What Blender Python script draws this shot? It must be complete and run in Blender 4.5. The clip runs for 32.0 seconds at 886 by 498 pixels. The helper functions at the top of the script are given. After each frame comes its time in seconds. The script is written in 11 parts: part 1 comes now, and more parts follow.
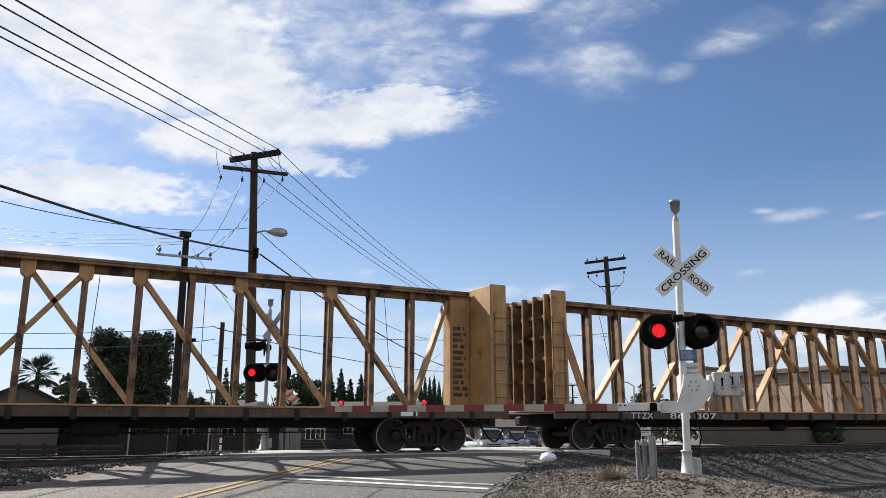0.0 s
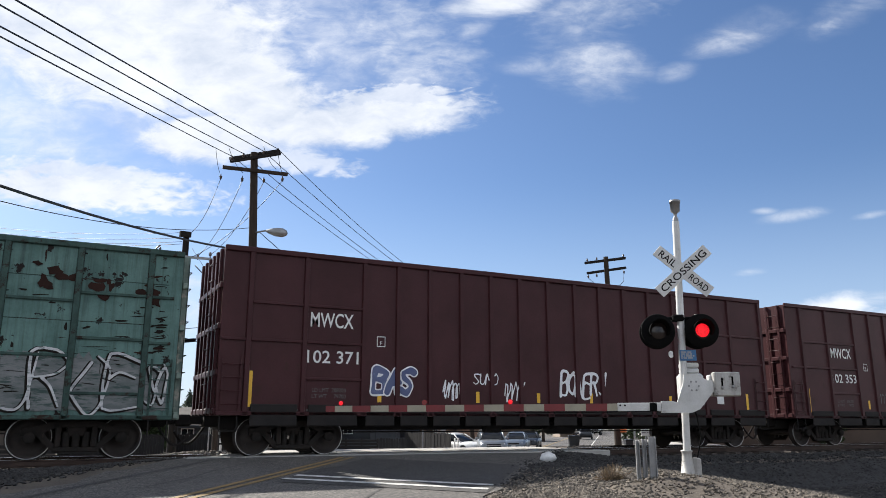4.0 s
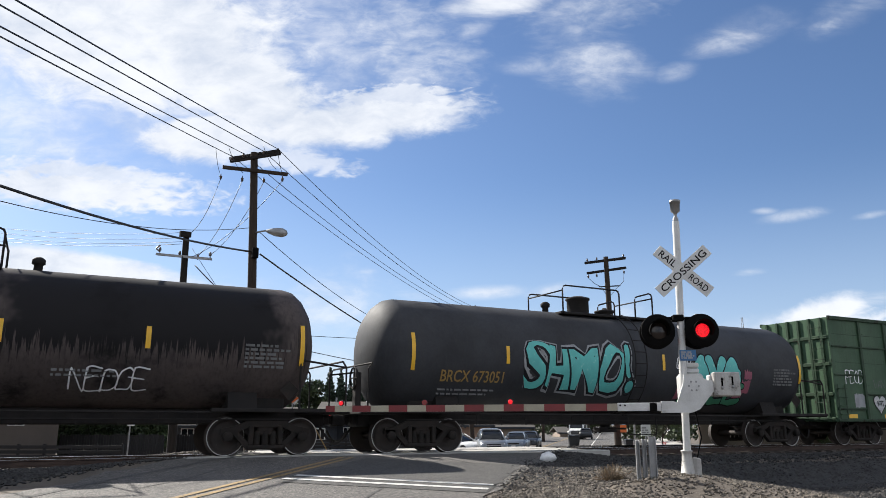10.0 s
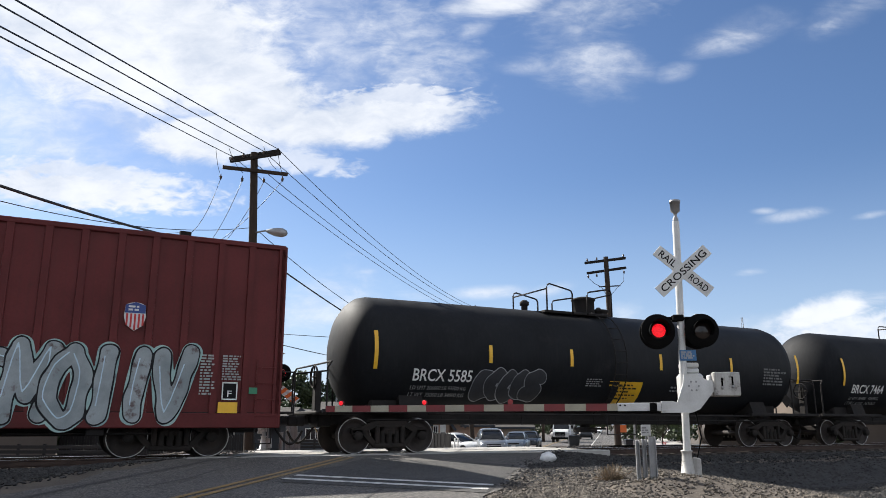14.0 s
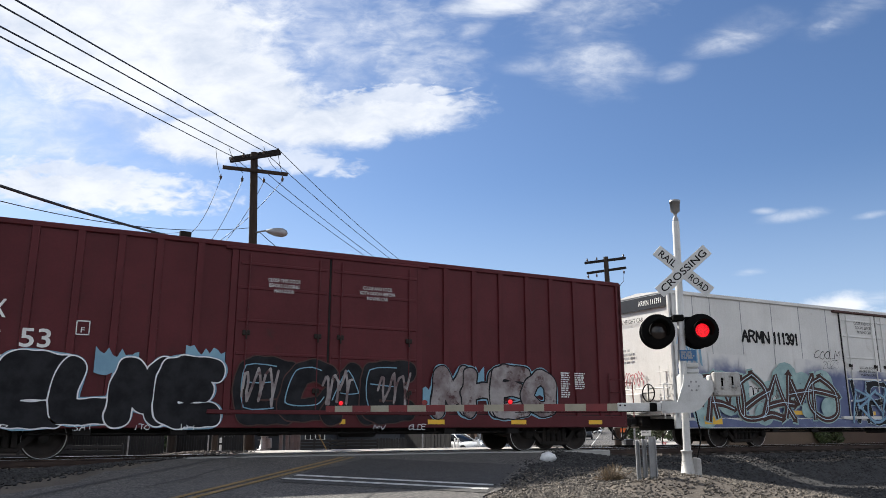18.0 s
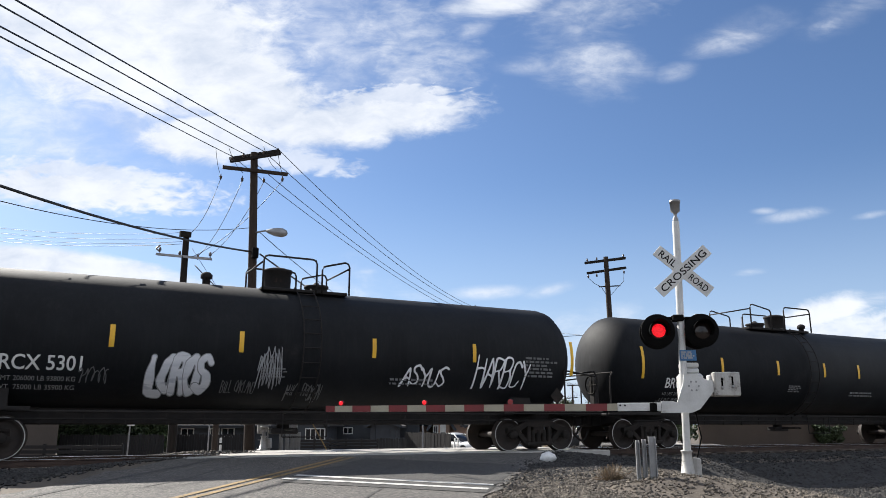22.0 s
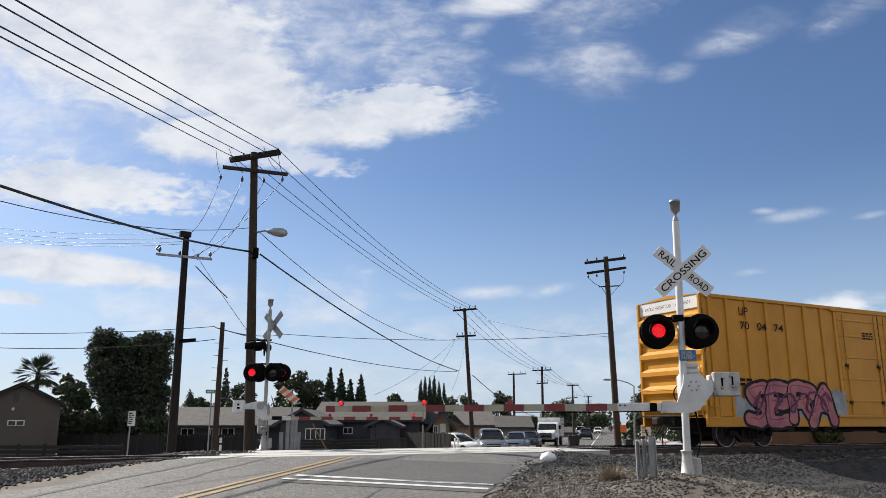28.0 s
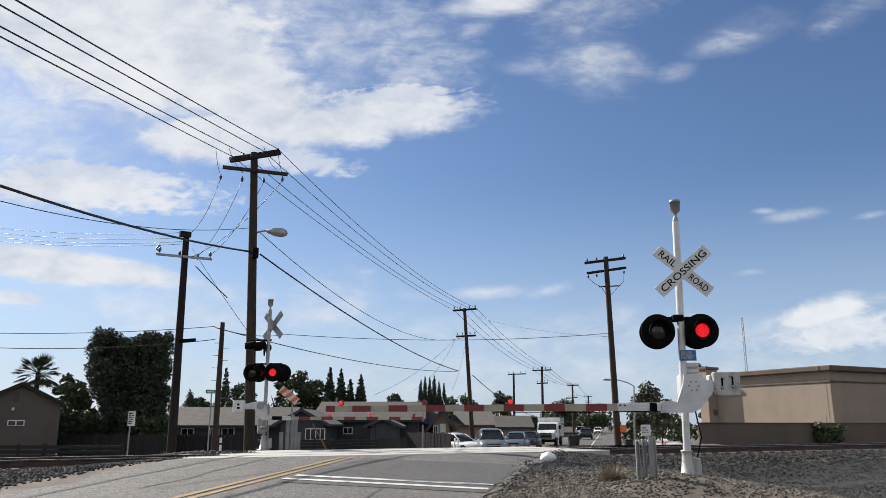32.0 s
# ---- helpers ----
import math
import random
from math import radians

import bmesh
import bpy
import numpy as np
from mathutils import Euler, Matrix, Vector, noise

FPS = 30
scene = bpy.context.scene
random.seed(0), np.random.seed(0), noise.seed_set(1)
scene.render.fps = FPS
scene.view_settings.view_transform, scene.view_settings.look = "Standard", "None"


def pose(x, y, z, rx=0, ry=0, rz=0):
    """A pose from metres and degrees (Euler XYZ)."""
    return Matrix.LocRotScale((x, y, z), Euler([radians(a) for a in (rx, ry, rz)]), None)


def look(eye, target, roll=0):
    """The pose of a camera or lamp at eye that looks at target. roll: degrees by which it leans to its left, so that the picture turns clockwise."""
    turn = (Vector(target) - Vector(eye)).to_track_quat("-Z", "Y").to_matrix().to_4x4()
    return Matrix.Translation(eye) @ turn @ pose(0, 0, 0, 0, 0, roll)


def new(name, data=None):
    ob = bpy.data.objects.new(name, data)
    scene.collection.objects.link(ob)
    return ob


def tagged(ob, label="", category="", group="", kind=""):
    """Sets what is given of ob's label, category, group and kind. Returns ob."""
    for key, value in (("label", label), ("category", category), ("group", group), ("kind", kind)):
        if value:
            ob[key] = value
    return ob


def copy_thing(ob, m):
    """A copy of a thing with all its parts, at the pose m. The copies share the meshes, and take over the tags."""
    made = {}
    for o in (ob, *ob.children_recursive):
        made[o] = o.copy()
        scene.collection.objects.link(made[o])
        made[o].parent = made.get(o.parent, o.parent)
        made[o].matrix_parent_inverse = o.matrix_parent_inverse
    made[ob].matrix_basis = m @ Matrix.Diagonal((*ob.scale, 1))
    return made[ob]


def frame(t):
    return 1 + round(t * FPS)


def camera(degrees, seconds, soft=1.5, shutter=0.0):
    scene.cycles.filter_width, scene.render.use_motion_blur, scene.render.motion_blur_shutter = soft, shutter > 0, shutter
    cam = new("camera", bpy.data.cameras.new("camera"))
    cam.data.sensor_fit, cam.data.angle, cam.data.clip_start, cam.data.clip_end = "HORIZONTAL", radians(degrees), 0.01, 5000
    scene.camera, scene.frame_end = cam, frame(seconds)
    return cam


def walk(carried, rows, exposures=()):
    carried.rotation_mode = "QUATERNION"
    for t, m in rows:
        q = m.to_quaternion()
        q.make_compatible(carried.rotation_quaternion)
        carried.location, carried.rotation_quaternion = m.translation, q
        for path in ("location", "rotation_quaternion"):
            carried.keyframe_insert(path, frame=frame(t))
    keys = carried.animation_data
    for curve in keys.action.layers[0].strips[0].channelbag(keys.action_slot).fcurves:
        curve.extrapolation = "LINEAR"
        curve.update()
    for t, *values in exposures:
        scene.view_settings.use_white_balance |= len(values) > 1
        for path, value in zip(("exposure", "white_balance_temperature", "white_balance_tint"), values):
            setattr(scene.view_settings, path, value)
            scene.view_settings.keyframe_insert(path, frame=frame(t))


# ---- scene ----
import functools

# ======== camera: standing by the road ========
cam = camera(60.67, 32.0, 0.6)
EYE_H = 0.736
CAM = pose(0, 0, EYE_H, 103.07, 0, -27.47)
walk(cam, [(0.0, CAM), (32.0, CAM)], [(0.0, 0.95, 6350, 10), (1.0, 1.0, 6300, 10), (2.0, 1.06, 6250, 10), (6.0, 1.04, 6200, 10), (10.0, 1.0, 6250, 10), (17.0, 1.03, 6200, 10), (25.0, 1.03, 6200, 10), (27.0, 0.97, 6300, 10), (28.5, 0.76, 6300, 10), (32.0, 0.76, 6300, 10)])

# ======== sky and sun ========
SKY, FILL = 0.05, 12.5           # strength of the sky, brightness of the added fill clouds opposite the sun
SUN_EL = radians(36)
SUN_TO = Vector((-0.363, 0.932, 0)).normalized()      # horizontal way towards the sun
SUN_DIR = Vector((SUN_TO.x * math.cos(SUN_EL), SUN_TO.y * math.cos(SUN_EL), math.sin(SUN_EL)))
sun_data = bpy.data.lights.new("sun", "SUN")
sun_data.energy, sun_data.angle, sun_data.color = 5.0, radians(0.6), (1.0, 0.93, 0.82)
sun = new("sun", sun_data)
sun.matrix_world = look(tuple(SUN_DIR * 60), (0, 0, 0))


class Nodes:
    """Small helper to write node graphs."""

    def __init__(self, tree):
        self.t = tree

    def n(self, kind, **inputs):
        node = self.t.nodes.new(kind)
        for k, v in inputs.items():
            self.put(node, int(k[1:]) if k[0] == "i" and k[1:].isdigit() else k, v)
        return node

    def put(self, node, key, v):
        sock = node.inputs[key]
        if isinstance(v, bpy.types.NodeSocket):
            self.t.links.new(v, sock)
        else:
            sock.default_value = v

    def math(self, op, a, b=0.0, c=0.0):
        node = self.n("ShaderNodeMath", i0=a, i1=b, i2=c)
        node.operation = op
        return node.outputs[0]

    def dot(self, v, w):
        node = self.n("ShaderNodeVectorMath", i0=v, i1=w)
        node.operation = "DOT_PRODUCT"
        return node.outputs["Value"]

    def step(self, v, lo, hi, a=0.0, b=1.0):
        node = self.n("ShaderNodeMapRange", i0=v, i1=lo, i2=hi, i3=a, i4=b)
        node.interpolation_type = "SMOOTHSTEP"
        return node.outputs[0]

    def noise(self, vec, scale, detail=4, rough=0.55, dist=0.0):
        node = self.n("ShaderNodeTexNoise", Vector=vec, Scale=scale, Detail=detail, Roughness=rough, Distortion=dist)
        return node.outputs[0]

    def mix(self, fac, a, b, blend="MIX"):
        node = self.t.nodes.new("ShaderNodeMix")
        node.data_type, node.blend_type = "RGBA", blend
        self.put(node, 0, fac)
        self.put(node, 6, a)
        self.put(node, 7, b)
        return node.outputs[2]


def c4(c):
    return (c[0], c[1], c[2], 1.0)


world = bpy.data.worlds.new("sky")
scene.world = world
world.use_nodes = True
world.node_tree.nodes.clear()
W = Nodes(world.node_tree)
sky = W.n("ShaderNodeTexSky")
sky.sky_type, sky.sun_disc = "NISHITA", False
sky.sun_elevation = SUN_EL
sky.sun_rotation = math.atan2(SUN_DIR.x, SUN_DIR.y)
sky.altitude, sky.air_density, sky.dust_density, sky.ozone_density = 100, 1.0, 0.7, 1.6
way = W.n("ShaderNodeTexCoord").outputs["Generated"]
# cloud field: ways across the sky seen from the road, as slopes to the right and upwards of one fixed way
m3 = CAM.to_3x3()
fwd = W.math("MAXIMUM", W.dot(way, tuple(-m3.col[2])), 0.12)
U = W.math("DIVIDE", W.dot(way, tuple(m3.col[0])), fwd)
V = W.math("DIVIDE", W.dot(way, tuple(m3.col[1])), fwd)
uv = W.n("ShaderNodeCombineXYZ", X=U, Y=V).outputs[0]
up = W.math("MAXIMUM", W.n("ShaderNodeSeparateXYZ", i0=way).outputs[2], 0.0)


def field(turn, sx, sy, scale, detail, rough, dist, gain):
    """Noise over the sky, drawn out along one way, centred on nought."""
    v = W.n("ShaderNodeMapping", Vector=uv, Rotation=(0, 0, radians(turn)), Scale=(sx, sy, 1.0)).outputs[0]
    return W.math("MULTIPLY", W.math("SUBTRACT", W.noise(v, scale, detail, rough, dist), 0.5), gain)


billow = field(6, 1.0, 1.6, 5.5, 5, 0.55, 0.25, 1.6)        # large swellings of the banks
fluff = field(-10, 1.0, 1.9, 19.0, 7, 0.62, 0.35, 1.5)      # torn edges
scales = field(-16, 1.0, 2.3, 46.0, 3, 0.5, 0.5, 2.2)       # small ripples in rows
drawn = field(-8, 1.0, 3.6, 9.0, 7, 0.62, 0.7, 2.2)         # fallen streaks
plain_edge = W.math("ADD", billow, fluff)
rippled_edge = W.math("ADD", W.math("ADD", W.math("MULTIPLY", billow, 0.6), W.math("MULTIPLY", fluff, 0.7)), scales)
streaked_edge = W.math("ADD", W.math("MULTIPLY", fluff, 0.55), drawn)


veil = W.step(W.math("ADD", W.math("MULTIPLY", drawn, 0.5), W.math("MULTIPLY", fluff, 0.8)), -0.55, 0.5, 0.12, 1.0)


def cloud(x, y, rx, ry, tilt=0.0, amount=1.0, soft=0.5, edge=plain_edge, rag=0.5):
    """One cloud bank: centre, half sizes and tilt, in thousandths of the slopes; soft: width of its rim; rag: how torn the rim is."""
    c, s = math.cos(radians(tilt)), math.sin(radians(tilt))
    du, dv = W.math("SUBTRACT", U, x / 1000), W.math("SUBTRACT", V, y / 1000)
    a = W.math("DIVIDE", W.math("ADD", W.math("MULTIPLY", du, c), W.math("MULTIPLY", dv, s)), rx / 1000)
    b = W.math("DIVIDE", W.math("SUBTRACT", W.math("MULTIPLY", dv, c), W.math("MULTIPLY", du, s)), ry / 1000)
    r = W.math("SQRT", W.math("ADD", W.math("MULTIPLY", a, a), W.math("MULTIPLY", b, b)))
    d = W.math("ADD", W.math("MAXIMUM", W.math("SUBTRACT", 1.0, r), -1.2), W.math("MULTIPLY", edge, rag))
    if soft >= 0.9:      # thin cloud: a veil with a broad faint rim
        return W.math("MULTIPLY", W.step(d, -0.3, soft + 0.2, 0.0, amount), veil)
    return W.step(d, 0.0, soft, 0.0, amount)


BANKS = [
    # the great bank and its tongue
    (-440, 300, 320, 140, -14, 1.0, 0.45, plain_edge, 0.45), (-265, 215, 175, 75, -28, 1.0, 0.45, plain_edge, 0.5), (-125, 168, 195, 42, 6, 1.0, 0.5, plain_edge, 0.5), (-20, 182, 90, 26, 10, 0.95, 0.7, rippled_edge, 0.45),
    (-300, 148, 130, 40, 4, 0.97, 0.45, plain_edge, 0.55), (-200, 118, 110, 20, -8, 0.7, 0.6, rippled_edge, 0.6), (-70, 198, 110, 26, 4, 0.85, 0.5, rippled_edge, 0.6),
    (-140, 275, 95, 105, 10, 0.7, 1.0, plain_edge, 0.5), (-60, 285, 100, 52, -8, 0.9, 1.0, rippled_edge, 0.5), (-35, 235, 85, 46, 0, 0.85, 1.0, rippled_edge, 0.5),
    (22, 258, 42, 18, -12, 0.8, 1.0, rippled_edge, 0.4), (-545, 165, 165, 85, -20, 0.8, 0.9, plain_edge, 0.6), (-420, 165, 110, 40, -30, 0.55, 1.0, plain_edge, 0.7),
    # the banks below it
    (-500, 80, 240, 34, -5, 0.97, 0.6, rippled_edge, 0.5), (-470, 100, 190, 22, -7, 0.85, 0.6, rippled_edge, 0.5), (-520, -22, 220, 28, -6, 0.98, 0.45, streaked_edge, 0.4), (-400, -38, 120, 16, -5, 0.75, 0.6, streaked_edge, 0.5),
    (-568, -64, 55, 12, -8, 0.8, 0.6, streaked_edge, 0.5), (-330, -82, 270, 46, -4, 0.75, 1.0, plain_edge, 0.7), (-165, -78, 90, 55, 20, 0.7, 0.9, plain_edge, 0.7), (-300, -60, 120, 26, 0, 0.6, 0.9, streaked_edge, 0.6),
    # wisps high up
    (75, 326, 105, 26, 8, 0.95, 0.8, streaked_edge, 0.4), (40, 292, 34, 14, 25, 0.6, 1.0, streaked_edge, 0.5), (205, 322, 100, 34, 14, 0.75, 1.0, rippled_edge, 0.4), (172, 283, 28, 36, 0, 0.5, 1.0, plain_edge, 0.4),
    (195, 246, 74, 44, -8, 0.85, 1.0, streaked_edge, 0.45), (205, 234, 42, 16, 0, 0.5, 1.0, streaked_edge, 0.4), (130, 242, 75, 13, 0, 0.75, 1.0, streaked_edge, 0.3), (245, 238, 52, 12, -16, 0.4, 1.0, streaked_edge, 0.5), (305, 233, 32, 12, 12, 0.5, 1.0, plain_edge, 0.4),
    (374, 275, 62, 19, 10, 0.8, 1.0, streaked_edge, 0.35), (415, 296, 60, 22, 14, 0.28, 1.0, plain_edge, 0.5), (508, 296, 32, 12, 22, 0.6, 1.0, streaked_edge, 0.4), (535, 315, 70, 24, 28, 0.3, 1.0, streaked_edge, 0.5),
    (466, 45, 46, 9, 9, 1.0, 1.0, streaked_edge, 0.3), (425, 50, 20, 5, 0, 0.6, 1.0, streaked_edge, 0.4), (565, 45, 24, 5, 10, 0.4, 1.0, streaked_edge, 0.4),
    # low over the roofs
    (500, -85, 75, 22, 16, 0.95, 0.7, plain_edge, 0.7), (530, -110, 160, 34, 6, 0.85, 0.8, rippled_edge, 0.5), (420, -112, 120, 26, 4, 0.75, 1.0, plain_edge, 0.6), (570, -66, 55, 10, 6, 0.85, 1.0, streaked_edge, 0.4),
    (58, -57, 62, 10, 3, 1.0, 1.0, streaked_edge, 0.25), (140, -54, 36, 9, 12, 0.8, 1.0, streaked_edge, 0.3), (-22, -62, 60, 8, -2, 0.5, 0.9, streaked_edge, 0.6), (-100, -30, 18, 5, 4, 0.6, 0.9, streaked_edge, 0.5),
    (405, -30, 22, 5, 6, 0.4, 0.9, streaked_edge, 0.6), (180, -112, 210, 32, 2, 0.65, 1.0, plain_edge, 0.8), (-20, -108, 120, 24, 0, 0.45, 1.0, streaked_edge, 0.8), (0, -170, 900, 52, 0, 0.55, 1.0, plain_edge, 0.5)]
total = None
for bank in BANKS:
    dens = cloud(*bank)
    total = dens if total is None else W.math("MAXIMUM", total, dens)
# away from the view: unseen broken cloud all round, added as fill light
plain = W.n("ShaderNodeVectorMath", i0=way, i1=(1, 1, 2.5))
plain.operation = "MULTIPLY"
scatter = W.step(W.noise(plain.outputs[0], 2.2, 6, 0.6), 0.36, 0.58, 0.0, 0.95)
ahead = W.step(W.dot(way, tuple(-m3.col[2])), 0.45, 0.72)
total = W.math("ADD", W.math("MULTIPLY", total, ahead), W.math("MULTIPLY", scatter, W.math("SUBTRACT", 1.0, ahead)))
shade = W.step(W.math("ADD", W.math("MULTIPLY", billow, 0.55), W.math("MULTIPLY", fluff, 0.45)), -0.35, 0.22)
white = W.mix(shade, c4((6.4, 7.0, 8.1)), c4((9.9, 9.95, 10.1)))
# unseen clouds opposite the sun are brightened to light the train's shaded sides
away = W.step(W.dot(way, tuple(SUN_DIR)), -0.55, 0.45)
white = W.mix(away, c4((FILL, FILL, FILL)), white)
haze = W.step(up, 0.0, 0.33, 0.62, 0.0)
deep = W.mix(1.0, sky.outputs[0], c4((0.87, 0.99, 1.17)), "MULTIPLY")
clear = W.mix(haze, deep, c4((6.3, 7.6, 9.6)))
col = W.mix(total, clear, white)
bg = W.n("ShaderNodeBackground", Color=col, Strength=SKY)
W.t.links.new(bg.outputs[0], W.n("ShaderNodeOutputWorld").inputs[0])
# ======== materials ========
def mat(name, c1, c2=None, scale=2.0, rough=0.6, metal=0.0, bump=0.15, bscale=60.0, patch=None, pscale=3.0, plo=0.6, phi=0.68,
        stretch=(1, 1, 1), streak=0.0, vary=0.0, glow=None, speck=0.22, spec=0.5):
    """Base colour c1 to c2 over broad stains, patches of rust, dirt or bare metal, fine grain as bump, and wear in the gloss."""
    m = bpy.data.materials.new(name)
    m.use_nodes = True
    m.node_tree.nodes.clear()
    N = Nodes(m.node_tree)
    at = N.n("ShaderNodeTexCoord").outputs["Object"]
    st = N.n("ShaderNodeMapping", Vector=at, Scale=stretch).outputs[0]
    c2 = c2 or tuple(v * 0.78 for v in c1)
    broad = N.noise(st, scale, 5, 0.6)
    col = N.mix(N.step(broad, 0.3, 0.7), c4(c1), c4(c2))
    grain = N.noise(at, bscale, 3, 0.6)
    col = N.mix(speck, col, N.mix(grain, c4((0.12, 0.12, 0.12)), c4((0.88, 0.88, 0.88))), "OVERLAY")
    if streak:
        run = N.noise(N.n("ShaderNodeMapping", Vector=at, Scale=(7, 7, 0.35)).outputs[0], 1.6, 5, 0.65)
        col = N.mix(N.step(run, 0.42, 0.8, 0.0, streak), col, c4(patch or tuple(v * 0.4 for v in c1)))
    rgh = N.math("ADD", rough - 0.08, N.math("MULTIPLY", broad, 0.16))
    if patch:
        p = N.noise(st, pscale, 6, 0.68)
        mask = N.step(p, plo, phi)
        col = N.mix(mask, col, c4(patch))
        rgh = N.math("ADD", rgh, N.math("MULTIPLY", mask, 0.15))
    if vary:
        rnd = N.n("ShaderNodeObjectInfo").outputs["Random"]
        isl = N.n("ShaderNodeNewGeometry").outputs["Random Per Island"]
        k = N.math("FRACT", N.math("ADD", rnd, isl))
        col = N.mix(1.0, col, N.mix(k, c4((1 - vary,) * 3), c4((1 + vary,) * 3)), "MULTIPLY")
    bs = N.n("ShaderNodeBsdfPrincipled")
    N.put(bs, "Base Color", col)
    N.put(bs, "Roughness", rgh)
    N.put(bs, "Metallic", metal)
    N.put(bs, "Specular IOR Level", spec)
    if bump:
        b = N.n("ShaderNodeBump", Strength=bump, Distance=0.02, Height=grain)
        N.put(bs, "Normal", b.outputs[0])
    if glow:
        diodes = N.n("ShaderNodeTexVoronoi", Vector=at, Scale=58.0).outputs["Distance"]
        N.put(bs, "Emission Color", N.mix(N.step(diodes, 0.2, 0.62), c4(glow[0]), c4(tuple(v * 0.25 for v in glow[0]))))
        N.put(bs, "Emission Strength", glow[1])
    N.t.links.new(bs.outputs[0], N.n("ShaderNodeOutputMaterial").inputs[0])
    return m


def glass(name, tint, rough=0.05):
    m = mat(name, tint, rough=rough, bump=0)
    bs = next(n for n in m.node_tree.nodes if n.type == "BSDF_PRINCIPLED")
    bs.inputs["Specular IOR Level"].default_value = 0.4
    return m


def asphalt(name, light, dark, stone):
    """Worn asphalt: tar between stones of several tones, wheel-worn bands, dark patches and fine cracks."""
    m = bpy.data.materials.new(name)
    m.use_nodes = True
    m.node_tree.nodes.clear()
    N = Nodes(m.node_tree)
    at = N.n("ShaderNodeTexCoord").outputs["Object"]
    broad = N.noise(at, 0.5, 5, 0.62)
    col = N.mix(N.step(broad, 0.32, 0.68), c4(light), c4(dark))
    vor = N.n("ShaderNodeTexVoronoi", Vector=at, Scale=46.0)
    pick = N.n("ShaderNodeSeparateColor", i0=vor.outputs["Color"]).outputs[0]
    col = N.mix(N.step(pick, 0.58, 0.8, 0.0, 0.75), col, c4(stone))
    col = N.mix(N.step(pick, 0.30, 0.1, 0.0, 0.8), col, c4(tuple(v * 0.35 for v in dark)))
    mid = N.noise(at, 9.0, 5, 0.7)
    col = N.mix(0.5, col, N.mix(mid, c4((0.1, 0.1, 0.1)), c4((0.9, 0.9, 0.9))), "OVERLAY")
    crack = N.n("ShaderNodeTexVoronoi", Vector=N.n("ShaderNodeMapping", Vector=at, Scale=(0.5, 0.5, 0.5)).outputs[0], Scale=1.3)
    crack.feature = "DISTANCE_TO_EDGE"
    line = N.math("ADD", crack.outputs["Distance"], N.math("MULTIPLY", N.math("SUBTRACT", mid, 0.5), 0.05))
    col = N.mix(N.math("MULTIPLY", N.step(line, 0.012, 0.002), N.step(broad, 0.5, 0.62)), col, c4((0.02, 0.02, 0.02)))
    bs = N.n("ShaderNodeBsdfPrincipled")
    N.put(bs, "Base Color", col)
    N.put(bs, "Roughness", N.math("ADD", 0.68, N.math("MULTIPLY", mid, 0.3)))
    N.put(bs, "Specular IOR Level", 0.4)
    N.put(bs, "Normal", N.n("ShaderNodeBump", Strength=0.8, Distance=0.012, Height=N.math("ADD", pick, mid)).outputs[0])
    N.t.links.new(bs.outputs[0], N.n("ShaderNodeOutputMaterial").inputs[0])
    return m


M_ASPH = asphalt("asphalt", (0.0862, 0.0799, 0.0736), (0.0564, 0.0529, 0.0495), (0.1750, 0.1594, 0.1438))
M_ASPH2 = asphalt("patched_asphalt", (0.0546, 0.0521, 0.0496), (0.0384, 0.0372, 0.0360), (0.0930, 0.0868, 0.0806))
M_CONC = mat("concrete", (0.3150, 0.3000, 0.2775), (0.2475, 0.2325, 0.2175), 1.2, 0.85, bump=0.3, bscale=50, patch=(0.1650, 0.1575, 0.1500), pscale=2.0)
M_PAVE = mat("bleached_concrete", (0.3974, 0.3829, 0.3540), (0.3034, 0.2890, 0.2673), 1.0, 0.85, bump=0.3)
M_DIRT = mat("dirt", (0.1043, 0.0846, 0.0641), (0.0641, 0.0521, 0.0419), 0.9, 0.95, bump=0.8, bscale=25, patch=(0.0940, 0.0855, 0.0727), pscale=1.5, speck=0.6)
M_STONE = mat("ballast_stone", (0.0342, 0.0325, 0.0314), (0.0198, 0.0187, 0.0182), 4.0, 0.9, bump=0.4, bscale=40, vary=0.65)
M_STONE_L = mat("pale_gravel_stone", (0.1418, 0.1215, 0.0972), (0.0729, 0.0616, 0.0502), 4.0, 0.9, bump=0.4, bscale=40, vary=0.55)
M_RAIL = mat("rail_steel", (0.060, 0.037, 0.028), (0.040, 0.025, 0.020), 3.0, 0.7, 0.3, bump=0.2)
M_RAILTOP = mat("polished_rail_head", (0.55, 0.55, 0.56), (0.45, 0.45, 0.46), 6.0, 0.28, 1.0, bump=0.05)
M_TIE = mat("creosoted_timber", (0.075, 0.06, 0.05), (0.05, 0.042, 0.036), 3.0, 0.85, bump=0.4, bscale=30, stretch=(1, 6, 6))
M_WHITELINE = mat("worn_white_road_paint", (0.5270, 0.5185, 0.4930), (0.4250, 0.4165, 0.3910), 3.0, 0.7, bump=0.3, patch=(0.1360, 0.1318, 0.1275), pscale=7, plo=0.56, phi=0.66)
M_YELLOWLINE = mat("worn_yellow_road_paint", (0.2560, 0.1600, 0.0480), (0.1760, 0.1160, 0.0400), 3.0, 0.7, bump=0.3, patch=(0.0880, 0.0800, 0.0720), pscale=8, plo=0.55, phi=0.66)
M_BED = mat("dark_ballast_bed", (0.0258, 0.0248, 0.0239), (0.0156, 0.0147, 0.0147), 1.5, 0.95, bump=1.0, bscale=22, speck=0.9)
